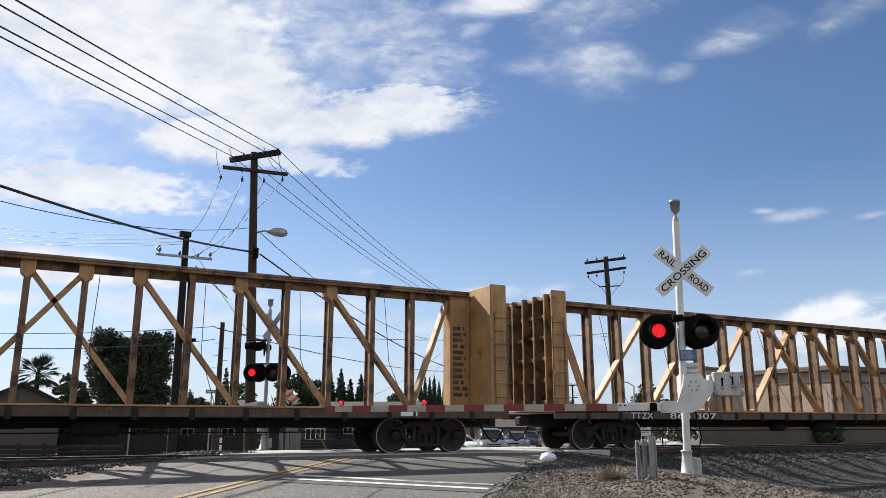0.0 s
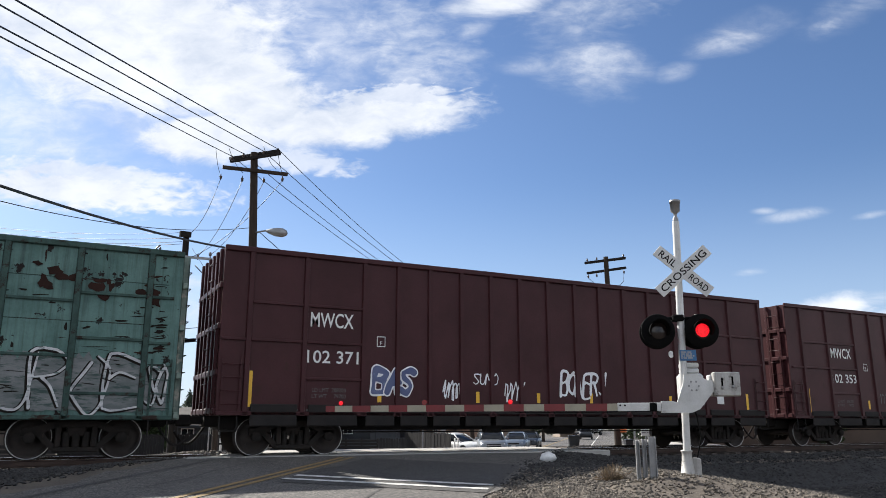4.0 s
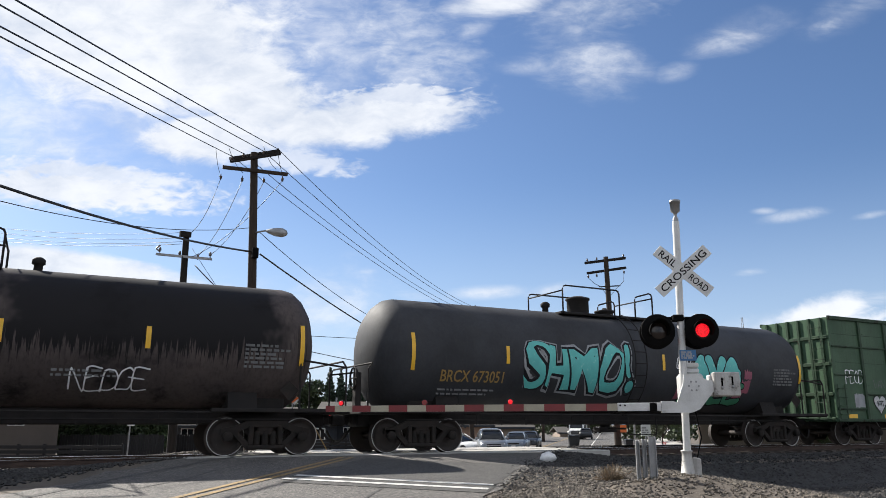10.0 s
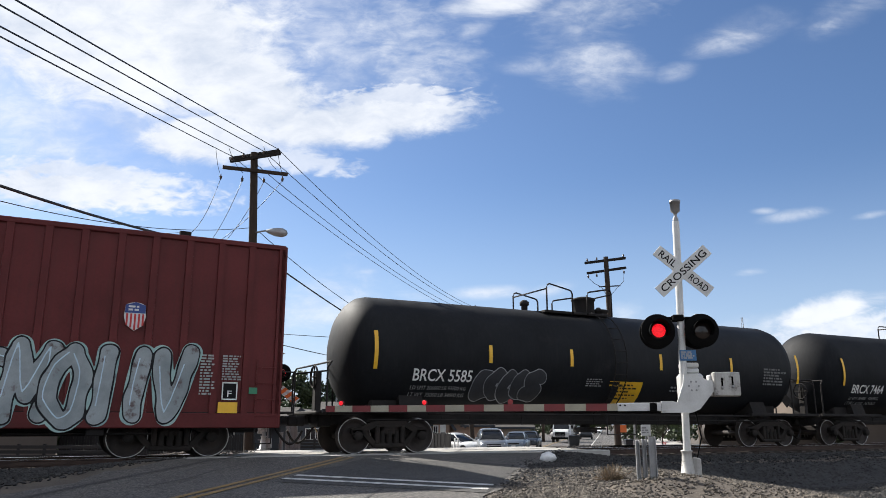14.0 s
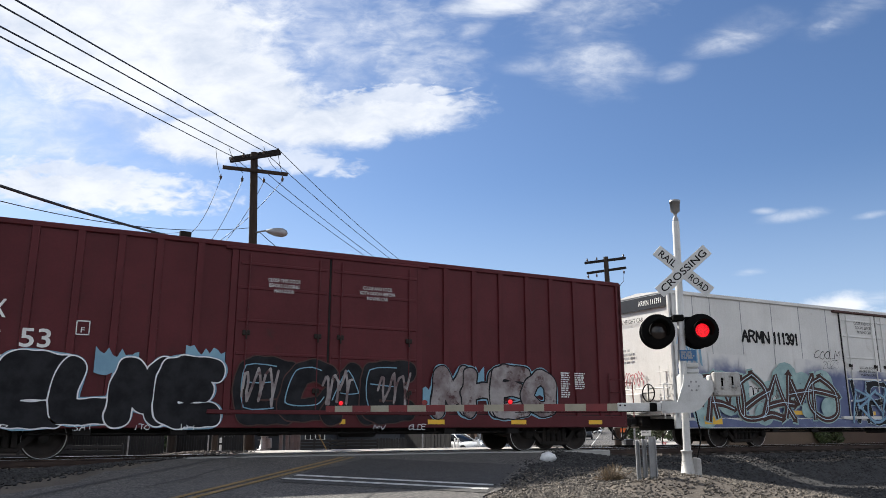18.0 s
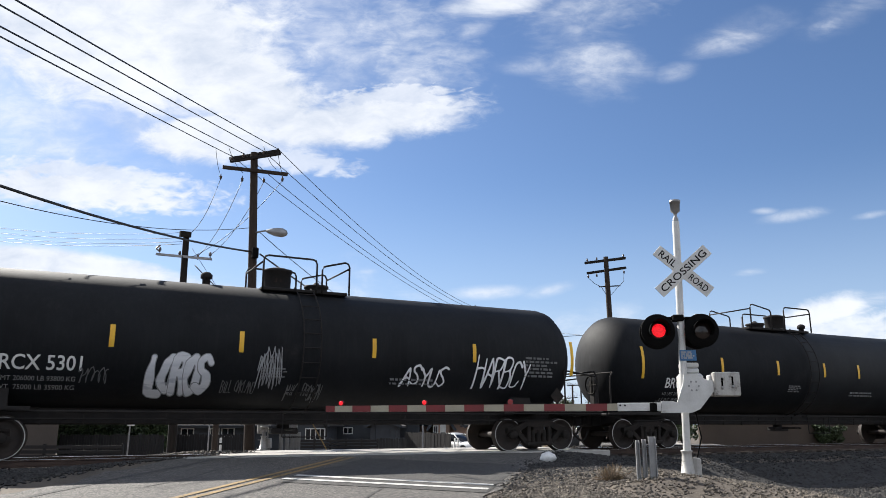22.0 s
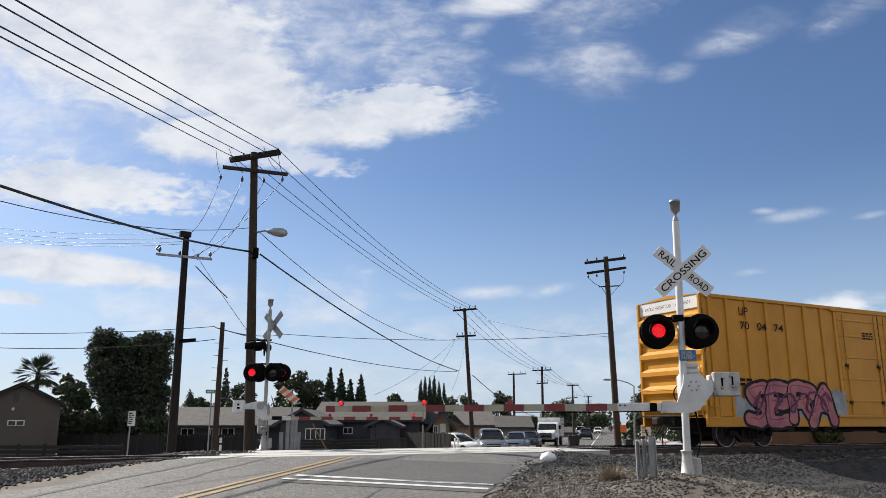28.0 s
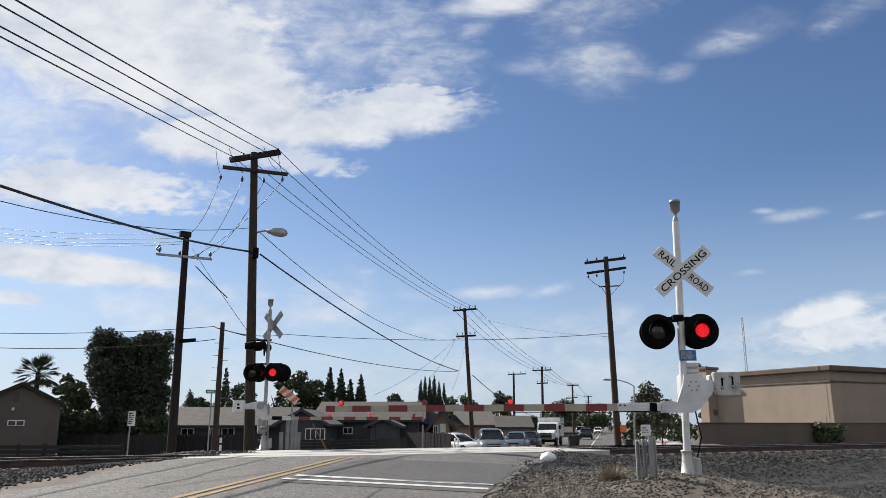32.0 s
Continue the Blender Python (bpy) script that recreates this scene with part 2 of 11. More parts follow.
# rolling stock
M_BROWN = mat("brown_car_paint", (0.060, 0.0205, 0.0235), (0.043, 0.0150, 0.0170), 0.7, 0.42, bump=0.06, bscale=20, patch=(0.0473, 0.0216, 0.0189), pscale=1.6, plo=0.62, phi=0.72, streak=0.25, spec=0.15)
M_GREEN = mat("faded_green_car_paint", (0.1323, 0.2300, 0.2070), (0.0713, 0.1323, 0.1184), 0.9, 0.55, bump=0.08, bscale=18, patch=(0.0184, 0.0138, 0.0126), pscale=2.1, plo=0.605, phi=0.625, streak=0.5, spec=0.15)
M_GREEN2 = mat("fresh_green_car_paint", (0.064, 0.112, 0.066), (0.042, 0.080, 0.048), 0.7, 0.5, bump=0.06, bscale=18, patch=(0.035, 0.045, 0.03), pscale=1.3, plo=0.62, phi=0.7, streak=0.3, spec=0.12)
# panel green with rust, darkened to hold the ribs' shadow lines
M_GREENFR = mat("shaded_rusty_rib_green", (0.060, 0.108, 0.094), (0.028, 0.050, 0.044), 1.6, 0.55, bump=0.08, patch=(0.030, 0.020, 0.016), pscale=2.2, plo=0.52, phi=0.60, streak=0.4, spec=0.12)
M_GREEN2FR = mat("green_rib_paint", (0.040, 0.072, 0.042), (0.020, 0.038, 0.023), 1.6, 0.55, bump=0.08, patch=(0.022, 0.020, 0.014), pscale=2.2, plo=0.56, phi=0.64, streak=0.3, spec=0.12)
# paler green and cream patches put sunlight on the car ends into the colour
M_ENDPOST = mat("sunlit_pale_end_post_paint", (0.20, 0.26, 0.22), (0.10, 0.15, 0.13), 2.0, 0.6, bump=0.1, patch=(0.42, 0.38, 0.32), pscale=1.6, plo=0.5, phi=0.6, streak=0.3)
M_SILVER = mat("dull_silver_spray_paint", (0.30, 0.33, 0.34), (0.19, 0.22, 0.23), 1.6, 0.6, bump=0, patch=(0.11, 0.08, 0.08), pscale=2.8, plo=0.56, phi=0.68)
M_SALMON = mat("salmon_spray_paint", (0.42, 0.13, 0.13), (0.26, 0.07, 0.10), 1.8, 0.6, bump=0, patch=(0.50, 0.26, 0.25), pscale=3.0, plo=0.6, phi=0.7)
M_CHALKY = mat("chalky_white_spray_paint", (0.72, 0.72, 0.74), (0.55, 0.56, 0.60), 1.6, 0.6, bump=0, patch=(0.46, 0.47, 0.52), pscale=3.0, plo=0.56, phi=0.66, stretch=(0.5, 1, 2.5))
M_BEIGE = mat("beige_spray_paint", (0.40, 0.33, 0.29), (0.24, 0.20, 0.18), 2.0, 0.6, bump=0, patch=(0.08, 0.09, 0.08), pscale=3.0, plo=0.54, phi=0.64)
M_RED = mat("oxide_red_car_paint", (0.1196, 0.0239, 0.0239), (0.0813, 0.0172, 0.0172), 0.6, 0.45, bump=0.05, bscale=18, patch=(0.0660, 0.0242, 0.0209), pscale=1.2, plo=0.62, phi=0.72, streak=0.3, spec=0.15)
M_RED2 = mat("dark_red_car_paint", (0.098, 0.0185, 0.0225), (0.074, 0.0140, 0.0170), 0.6, 0.42, bump=0.05, bscale=18, patch=(0.0585, 0.0208, 0.0208), pscale=1.2, plo=0.62, phi=0.72, streak=0.25, spec=0.15)
M_TAN = mat("tan_yellow_car_paint", (0.405, 0.218, 0.100), (0.315, 0.168, 0.078), 0.7, 0.45, bump=0.05, bscale=18, patch=(0.2429, 0.1325, 0.0497), pscale=1.3, plo=0.62, phi=0.72, streak=0.2, spec=0.15)
M_YEL = mat("bright_yellow_car_paint", (0.5280, 0.2376, 0.0264), (0.4400, 0.1980, 0.0220), 0.7, 0.42, bump=0.05, bscale=18, patch=(0.2200, 0.1056, 0.0264), pscale=1.3, plo=0.64, phi=0.74, streak=0.2, spec=0.15)
M_BEAM = mat("weathered_tan_beam_paint", (0.42, 0.235, 0.085), (0.27, 0.145, 0.06), 1.6, 0.6, bump=0.1, patch=(0.11, 0.062, 0.035), pscale=2.2, plo=0.55, phi=0.75, streak=0.55)
M_POST = mat("rust_stained_post_paint", (0.26, 0.138, 0.052), (0.085, 0.045, 0.026), 1.4, 0.6, bump=0.1, patch=(0.035, 0.02, 0.015), pscale=2.0, plo=0.5, phi=0.62, streak=0.5)
M_SILL = mat("rusty_deck_sill", (0.075, 0.045, 0.028), (0.035, 0.024, 0.018), 2.0, 0.7, bump=0.1, patch=(0.2, 0.11, 0.05), pscale=2.4, plo=0.6, phi=0.66, streak=0.4)
M_NAVY = mat("dark_blue_door_paint", (0.014, 0.017, 0.025), (0.010, 0.012, 0.018), 0.8, 0.5, bump=0.05, streak=0.2, spec=0.15)
M_WHITECAR = mat("dirty_white_car_paint", (0.66, 0.64, 0.61), (0.56, 0.545, 0.52), 0.6, 0.45, bump=0.04, bscale=18, patch=(0.44, 0.4, 0.36), pscale=1.2, plo=0.6, phi=0.72, streak=0.25)
M_TANK = mat("black_tank_paint", (0.0099, 0.0110, 0.0132), (0.0066, 0.0072, 0.0088), 0.7, 0.66, bump=0.05, bscale=14, patch=(0.0242, 0.0231, 0.0242), pscale=0.8, plo=0.58, phi=0.78, streak=0.3, spec=0.16)
M_TANKG = mat("grey_black_tank_paint", (0.0467, 0.0485, 0.0544), (0.0306, 0.0314, 0.0348), 0.7, 0.66, bump=0.05, bscale=14, patch=(0.0510, 0.0493, 0.0493), pscale=0.8, plo=0.56, phi=0.78, streak=0.5, spec=0.16)
M_TANKB = mat("brownish_tank_paint", (0.085, 0.068, 0.063), (0.052, 0.043, 0.042), 0.5, 0.66, bump=0.05, bscale=14, patch=(0.012, 0.011, 0.011), pscale=0.5, plo=0.52, phi=0.66, streak=0.5, spec=0.16)
M_BLACK = mat("black_underframe", (0.0150, 0.0135, 0.0135), (0.0255, 0.0225, 0.0210), 2.0, 0.8, bump=0.2, patch=(0.0525, 0.0375, 0.0285), pscale=3.0, plo=0.62, phi=0.72, spec=0.2)
M_TRUCK = mat("grimy_cast_steel", (0.0176, 0.0160, 0.0144), (0.0304, 0.0240, 0.0208), 3.0, 0.85, bump=0.3, patch=(0.0560, 0.0400, 0.0320), pscale=5.0, plo=0.62, phi=0.72, spec=0.2)
M_WHEEL = mat("dark_wheel_steel", (0.0238, 0.0196, 0.0168), (0.0378, 0.0280, 0.0238), 4.0, 0.75, 0.2, bump=0.2)
M_TREAD = mat("polished_wheel_rim", (0.5, 0.49, 0.48), (0.36, 0.35, 0.34), 5.0, 0.4, 1.0, bump=0.05)
# a paler red than the car sides
M_CORR = mat("pale_dull_red", (0.33, 0.13, 0.10), (0.26, 0.10, 0.08), 1.0, 0.6, bump=0.06, patch=(0.12, 0.05, 0.04), pscale=2.0)
M_LETTER = mat("white_lettering", (0.75, 0.75, 0.73), (0.62, 0.62, 0.6), 2.0, 0.6, bump=0)
M_LETTERD = mat("faded_white_lettering", (0.12, 0.12, 0.12), (0.08, 0.08, 0.08), 2.0, 0.6, bump=0)
M_LETTERM = mat("dull_white_lettering", (0.34, 0.34, 0.33), (0.26, 0.26, 0.26), 2.0, 0.6, bump=0)
M_LETTERB = mat("black_lettering", (0.012, 0.012, 0.013), rough=0.55, bump=0, spec=0.08)
M_LETTERY = mat("yellow_lettering", (0.3, 0.19, 0.05), rough=0.6, bump=0)
M_YSTRIPE = mat("yellow_reflector_strip", (0.78, 0.45, 0.02), (0.68, 0.38, 0.02), 3.0, 0.4, bump=0)
M_LOGOR = mat("maroon_logo_paint", (0.2, 0.03, 0.04), rough=0.5, bump=0)
M_LOGORED = mat("red_logo_paint", (0.5, 0.03, 0.03), rough=0.5, bump=0)
M_LOGOB = mat("blue_logo_paint", (0.02, 0.05, 0.22), rough=0.5, bump=0)
M_SPRAYW = mat("white_spray_paint", (0.82, 0.82, 0.83), (0.66, 0.66, 0.67), 3.0, 0.7, bump=0)
M_SPRAYG = mat("grey_spray_paint", (0.3, 0.31, 0.32), (0.2, 0.2, 0.21), 3.0, 0.7, bump=0)
M_SPRAYK = mat("black_spray_paint", (0.012, 0.012, 0.014), (0.025, 0.025, 0.028), 3.0, 0.6, bump=0, spec=0.08)
M_SPRAYT = mat("teal_spray_paint", (0.12, 0.5, 0.46), (0.1, 0.4, 0.38), 2.0, 0.6, bump=0, patch=(0.3, 0.6, 0.56), pscale=9, plo=0.62, phi=0.64)
M_SPRAYGR = mat("green_spray_paint", (0.05, 0.24, 0.13), (0.04, 0.18, 0.1), 2.0, 0.6, bump=0)
M_SPRAYP = mat("pink_spray_paint", (0.34, 0.10, 0.14), (0.24, 0.07, 0.11), 2.0, 0.6, bump=0)
M_SPRAYB = mat("blue_spray_paint", (0.07, 0.09, 0.2), (0.11, 0.13, 0.24), 1.5, 0.6, bump=0, patch=(0.16, 0.2, 0.33), pscale=3)
M_SPRAYLB = mat("pale_blue_spray_paint", (0.2, 0.36, 0.46), (0.15, 0.28, 0.38), 1.5, 0.6, bump=0)
M_SPRAYBR = mat("brown_spray_paint", (0.06, 0.035, 0.03), (0.09, 0.05, 0.045), 1.5, 0.6, bump=0, spec=0.08)
M_SPRAYPB = mat("pale_blue_white_spray_paint", (0.5, 0.62, 0.7), (0.38, 0.5, 0.58), 2.5, 0.6, bump=0)
M_SPRAYPT = mat("pale_teal_spray_paint", (0.34, 0.47, 0.45), (0.2, 0.31, 0.31), 2.0, 0.6, bump=0, patch=(0.1, 0.14, 0.16), pscale=2.5, plo=0.58, phi=0.7)
M_SPRAYRG = mat("rubbed_grey_spray_paint", (0.33, 0.30, 0.29), (0.14, 0.10, 0.10), 2.2, 0.65, bump=0, patch=(0.07, 0.03, 0.03), pscale=3.5, plo=0.52, phi=0.66)
M_SPRAYRW = mat("rubbed_white_spray_paint", (0.6, 0.6, 0.6), (0.36, 0.36, 0.37), 2.5, 0.65, bump=0, patch=(0.1, 0.14, 0.13), pscale=4.5, plo=0.54, phi=0.62, stretch=(0.4, 1, 2.5))
M_SCRUBBED = mat("scrubbed_grey_paint", (0.20, 0.205, 0.205), (0.105, 0.12, 0.12), 3.0, 0.7, bump=0, patch=(0.045, 0.075, 0.068), pscale=4.0, plo=0.50, phi=0.62, stretch=(0.5, 1, 2.0))
M_SCAR = mat("bare_black_primer", (0.012, 0.011, 0.010), (0.020, 0.016, 0.014), 2.0, 0.8, bump=0.1, spec=0.1)
M_RUSTSCAR = mat("rust_scar", (0.036, 0.018, 0.014), (0.022, 0.013, 0.011), 2.0, 0.85, bump=0.1, spec=0.1)
M_MAUVE = mat("violet_spray_paint", (0.14, 0.05, 0.1), rough=0.6, bump=0, spec=0.08)
# signals and street
M_ALU = mat("painted_aluminium", (0.56, 0.56, 0.55), (0.44, 0.44, 0.43), 2.5, 0.5, 0.25, bump=0.08, patch=(0.35, 0.34, 0.32), pscale=5, plo=0.62, phi=0.7, streak=0.2)
M_ALUD = mat("stained_aluminium", (0.42, 0.41, 0.39), (0.30, 0.29, 0.275), 3.5, 0.55, 0.2, bump=0.1, patch=(0.16, 0.15, 0.135), pscale=7, plo=0.54, phi=0.66, streak=0.5)
M_GALV = mat("galvanised_steel", (0.294, 0.294, 0.294), (0.231, 0.231, 0.238), 4.0, 0.5, 0.5, bump=0.08)
M_SIGNBLK = mat("matt_black_signal_paint", (0.003, 0.003, 0.003), (0.005, 0.005, 0.005), 4.0, 0.85, bump=0.05, spec=0.08)
M_LENS = glass("dark_smoked_lens", (0.02, 0.015, 0.014), 0.12)
M_REDGLOW = mat("lit_red_led", (0.6, 0.02, 0.02), (0.5, 0.01, 0.01), 60.0, 0.4, bump=0.4, bscale=130, glow=((1.0, 0.010, 0.022), 0.85))
M_REDLENS = mat("unlit_red_lens", (0.22, 0.012, 0.012), rough=0.2, bump=0)
M_SIGNW = mat("white_sign_sheet", (0.60, 0.60, 0.59), (0.50, 0.50, 0.49), 3.0, 0.5, bump=0.03)
M_SIGNBACK = mat("bare_sign_back", (0.28, 0.28, 0.28), (0.22, 0.22, 0.22), 3.0, 0.5, 0.5, bump=0.03)
M_SIGNBLUE = mat("blue_sign_sheet", (0.03, 0.13, 0.3), rough=0.45, bump=0)
M_ARMR = mat("red_arm_sheeting", (0.155, 0.009, 0.012), (0.12, 0.008, 0.010), 3.0, 0.4, bump=0.03)
M_ARMW = mat("cream_arm_sheeting", (0.33, 0.305, 0.23), (0.27, 0.245, 0.185), 3.0, 0.45, bump=0.03)
M_ORANGE = mat("orange_sign_sheet", (0.75, 0.16, 0.03), rough=0.45, bump=0)
M_GREENSIGN = mat("green_sign_sheet", (0.02, 0.16, 0.09), rough=0.45, bump=0)
M_POLE = mat("weathered_pole_wood", (0.046, 0.034, 0.026), (0.028, 0.021, 0.017), 2.0, 0.85, bump=0.5, bscale=40, stretch=(8, 8, 0.6), patch=(0.04, 0.032, 0.027), pscale=2, spec=0.2)
M_POLED = mat("dark_creosote_wood", (0.020, 0.016, 0.014), (0.012, 0.010, 0.009), 2.0, 0.85, bump=0.5, bscale=40, stretch=(8, 8, 0.6), spec=0.2)
M_WIRE = mat("black_wire", (0.018, 0.018, 0.019), rough=0.55, bump=0)
M_INSUL = mat("brown_insulator", (0.06, 0.04, 0.035), rough=0.3, bump=0)
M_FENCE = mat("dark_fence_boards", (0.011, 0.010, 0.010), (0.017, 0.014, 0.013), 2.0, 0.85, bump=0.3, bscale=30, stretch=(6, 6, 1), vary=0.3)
M_FENCEG = mat("grey_fence_boards", (0.034, 0.032, 0.030), (0.022, 0.021, 0.020), 2.0, 0.85, bump=0.3, bscale=30, vary=0.3)
M_STUCCO = mat("tan_stucco", (0.2555, 0.2023, 0.1610), (0.2205, 0.1785, 0.1400), 0.5, 0.9, bump=0.35, bscale=45, streak=0.12)
M_STUCCOD = mat("brown_stucco", (0.100, 0.076, 0.058), (0.084, 0.064, 0.050), 0.5, 0.9, bump=0.35, bscale=45)
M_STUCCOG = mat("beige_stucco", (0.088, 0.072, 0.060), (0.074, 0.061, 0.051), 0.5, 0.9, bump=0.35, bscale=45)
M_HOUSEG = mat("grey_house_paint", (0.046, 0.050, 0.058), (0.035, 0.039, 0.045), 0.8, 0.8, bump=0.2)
M_HOUSEP = mat("peach_house_paint", (0.2880, 0.1960, 0.1440), (0.2480, 0.1680, 0.1240), 0.8, 0.85, bump=0.2)
M_SHINGLE = mat("asphalt_shingles", (0.0493, 0.0416, 0.0357), (0.0306, 0.0272, 0.0238), 2.5, 0.9, bump=0.5, bscale=25, vary=0.06)
M_SHINGLED = mat("dark_shingles", (0.07, 0.06, 0.055), (0.05, 0.045, 0.04), 2.5, 0.9, bump=0.5, bscale=25, vary=0.25)
M_TRIMD = mat("dark_trim", (0.03, 0.035, 0.045), rough=0.6)
M_TRIMW = mat("white_trim", (0.66, 0.65, 0.62), rough=0.6, bump=0.05)
M_GLASS = glass("window_glass", (0.012, 0.014, 0.017), 0.12)
M_TYRE = mat("tyre_rubber", (0.02, 0.02, 0.02), rough=0.85, bump=0.2)
M_CARSILVER = mat("silver_car_paint", (0.21, 0.22, 0.23), (0.18, 0.19, 0.20), 1.0, 0.3, 0.5, bump=0)
M_CARGREY = mat("blue_grey_car_paint", (0.16, 0.19, 0.23), rough=0.3, metal=0.4, bump=0)
M_CARDARK = mat("dark_car_paint", (0.03, 0.034, 0.04), rough=0.3, metal=0.3, bump=0)
M_CARWHITE = mat("white_car_paint", (0.7, 0.7, 0.69), rough=0.35, bump=0)
M_CHROME = mat("chrome_trim", (0.6, 0.6, 0.6), rough=0.2, metal=1.0, bump=0)
M_HEADL = glass("headlight_glass", (0.55, 0.56, 0.58), 0.1)
M_BARK = mat("tree_bark", (0.043, 0.031, 0.024), (0.025, 0.019, 0.015), 3.0, 0.9, bump=0.6, bscale=25, stretch=(4, 4, 0.7))


def leafmat(name, a, b):
    m = mat(name, a, b, 1.2, 0.6, bump=0.0, vary=0.45)
    bs = next(n for n in m.node_tree.nodes if n.type == "BSDF_PRINCIPLED")
    bs.inputs["Transmission Weight"].default_value = 0.0
    bs.inputs["Subsurface Weight"].default_value = 0.0
    return m


M_BLUEFADE = mat("sprayed_blue_haze", (0.07, 0.09, 0.2), (0.11, 0.13, 0.24), 1.5, 0.6, bump=0, patch=(0.16, 0.2, 0.33), pscale=3)
NB = Nodes(M_BLUEFADE.node_tree)      # the mist of the can thins out upwards over the white paint
bsb = next(n for n in M_BLUEFADE.node_tree.nodes if n.type == "BSDF_PRINCIPLED")
atb = NB.n("ShaderNodeTexCoord").outputs["Object"]
hz = NB.n("ShaderNodeSeparateXYZ", i0=atb).outputs[2]
lv = NB.math("ADD", hz, NB.math("MULTIPLY", NB.math("SUBTRACT", NB.noise(atb, 1.1, 4, 0.6), 0.5), 1.3))
NB.put(bsb, "Base Color", NB.mix(NB.step(lv, 2.25, 2.95), bsb.inputs["Base Color"].links[0].from_socket, c4((0.62, 0.60, 0.575))))
NT = Nodes(M_TANKB.node_tree)         # spilled oil on the front half, run down in drips
bst = next(n for n in M_TANKB.node_tree.nodes if n.type == "BSDF_PRINCIPLED")
att = NT.n("ShaderNodeTexCoord").outputs["Object"]
sep = NT.n("ShaderNodeSeparateXYZ", i0=att)
drip = NT.noise(NT.n("ShaderNodeMapping", Vector=att, Scale=(9.0, 0.0, 0.35)).outputs[0], 1.3, 4, 0.7)
lowz = NT.math("ADD", sep.outputs[2], NT.math("MULTIPLY", NT.math("SUBTRACT", drip, 0.5), 2.4))
wob = NT.math("ADD", sep.outputs[0], NT.math("MULTIPLY", NT.math("SUBTRACT", NT.noise(att, 0.9, 3, 0.6), 0.5), 3.0))
spill = NT.math("MULTIPLY", NT.step(lowz, 2.3, 2.45), NT.math("MULTIPLY", NT.step(wob, 0.9, 1.6), NT.step(wob, 7.6, 6.9)))
runs = NT.math("MULTIPLY", NT.step(drip, 0.56, 0.62), NT.math("MULTIPLY", NT.step(sep.outputs[2], 1.9, 2.3), NT.step(sep.outputs[2], 3.3, 2.6)))
stain = NT.math("MAXIMUM", spill, NT.math("MULTIPLY", runs, 0.75))
NT.put(bst, "Base Color", NT.mix(stain, bst.inputs["Base Color"].links[0].from_socket, c4((0.010, 0.009, 0.010))))
M_LEAF_IVY = leafmat("ivy_leaves", (0.021, 0.034, 0.011), (0.013, 0.022, 0.008))
M_LEAF_OAK = leafmat("broad_leaves", (0.036, 0.054, 0.016), (0.025, 0.039, 0.012))
M_LEAF_CON = leafmat("conifer_needles", (0.021, 0.037, 0.018), (0.014, 0.027, 0.013))
M_LEAF_CYP = leafmat("cypress_needles", (0.024, 0.042, 0.02), (0.018, 0.032, 0.016))
M_LEAF_PALM = leafmat("palm_fronds", (0.036, 0.051, 0.018), (0.027, 0.037, 0.014))
M_LEAF_OLIVE = leafmat("olive_leaves", (0.060, 0.072, 0.036), (0.042, 0.051, 0.024))
M_DRY = leafmat("dry_grass", (0.156, 0.108, 0.060), (0.120, 0.084, 0.048))
M_BAG = mat("white_plastic_bag", (0.75, 0.75, 0.74), (0.62, 0.62, 0.62), 8.0, 0.4, bump=0.4, bscale=18)
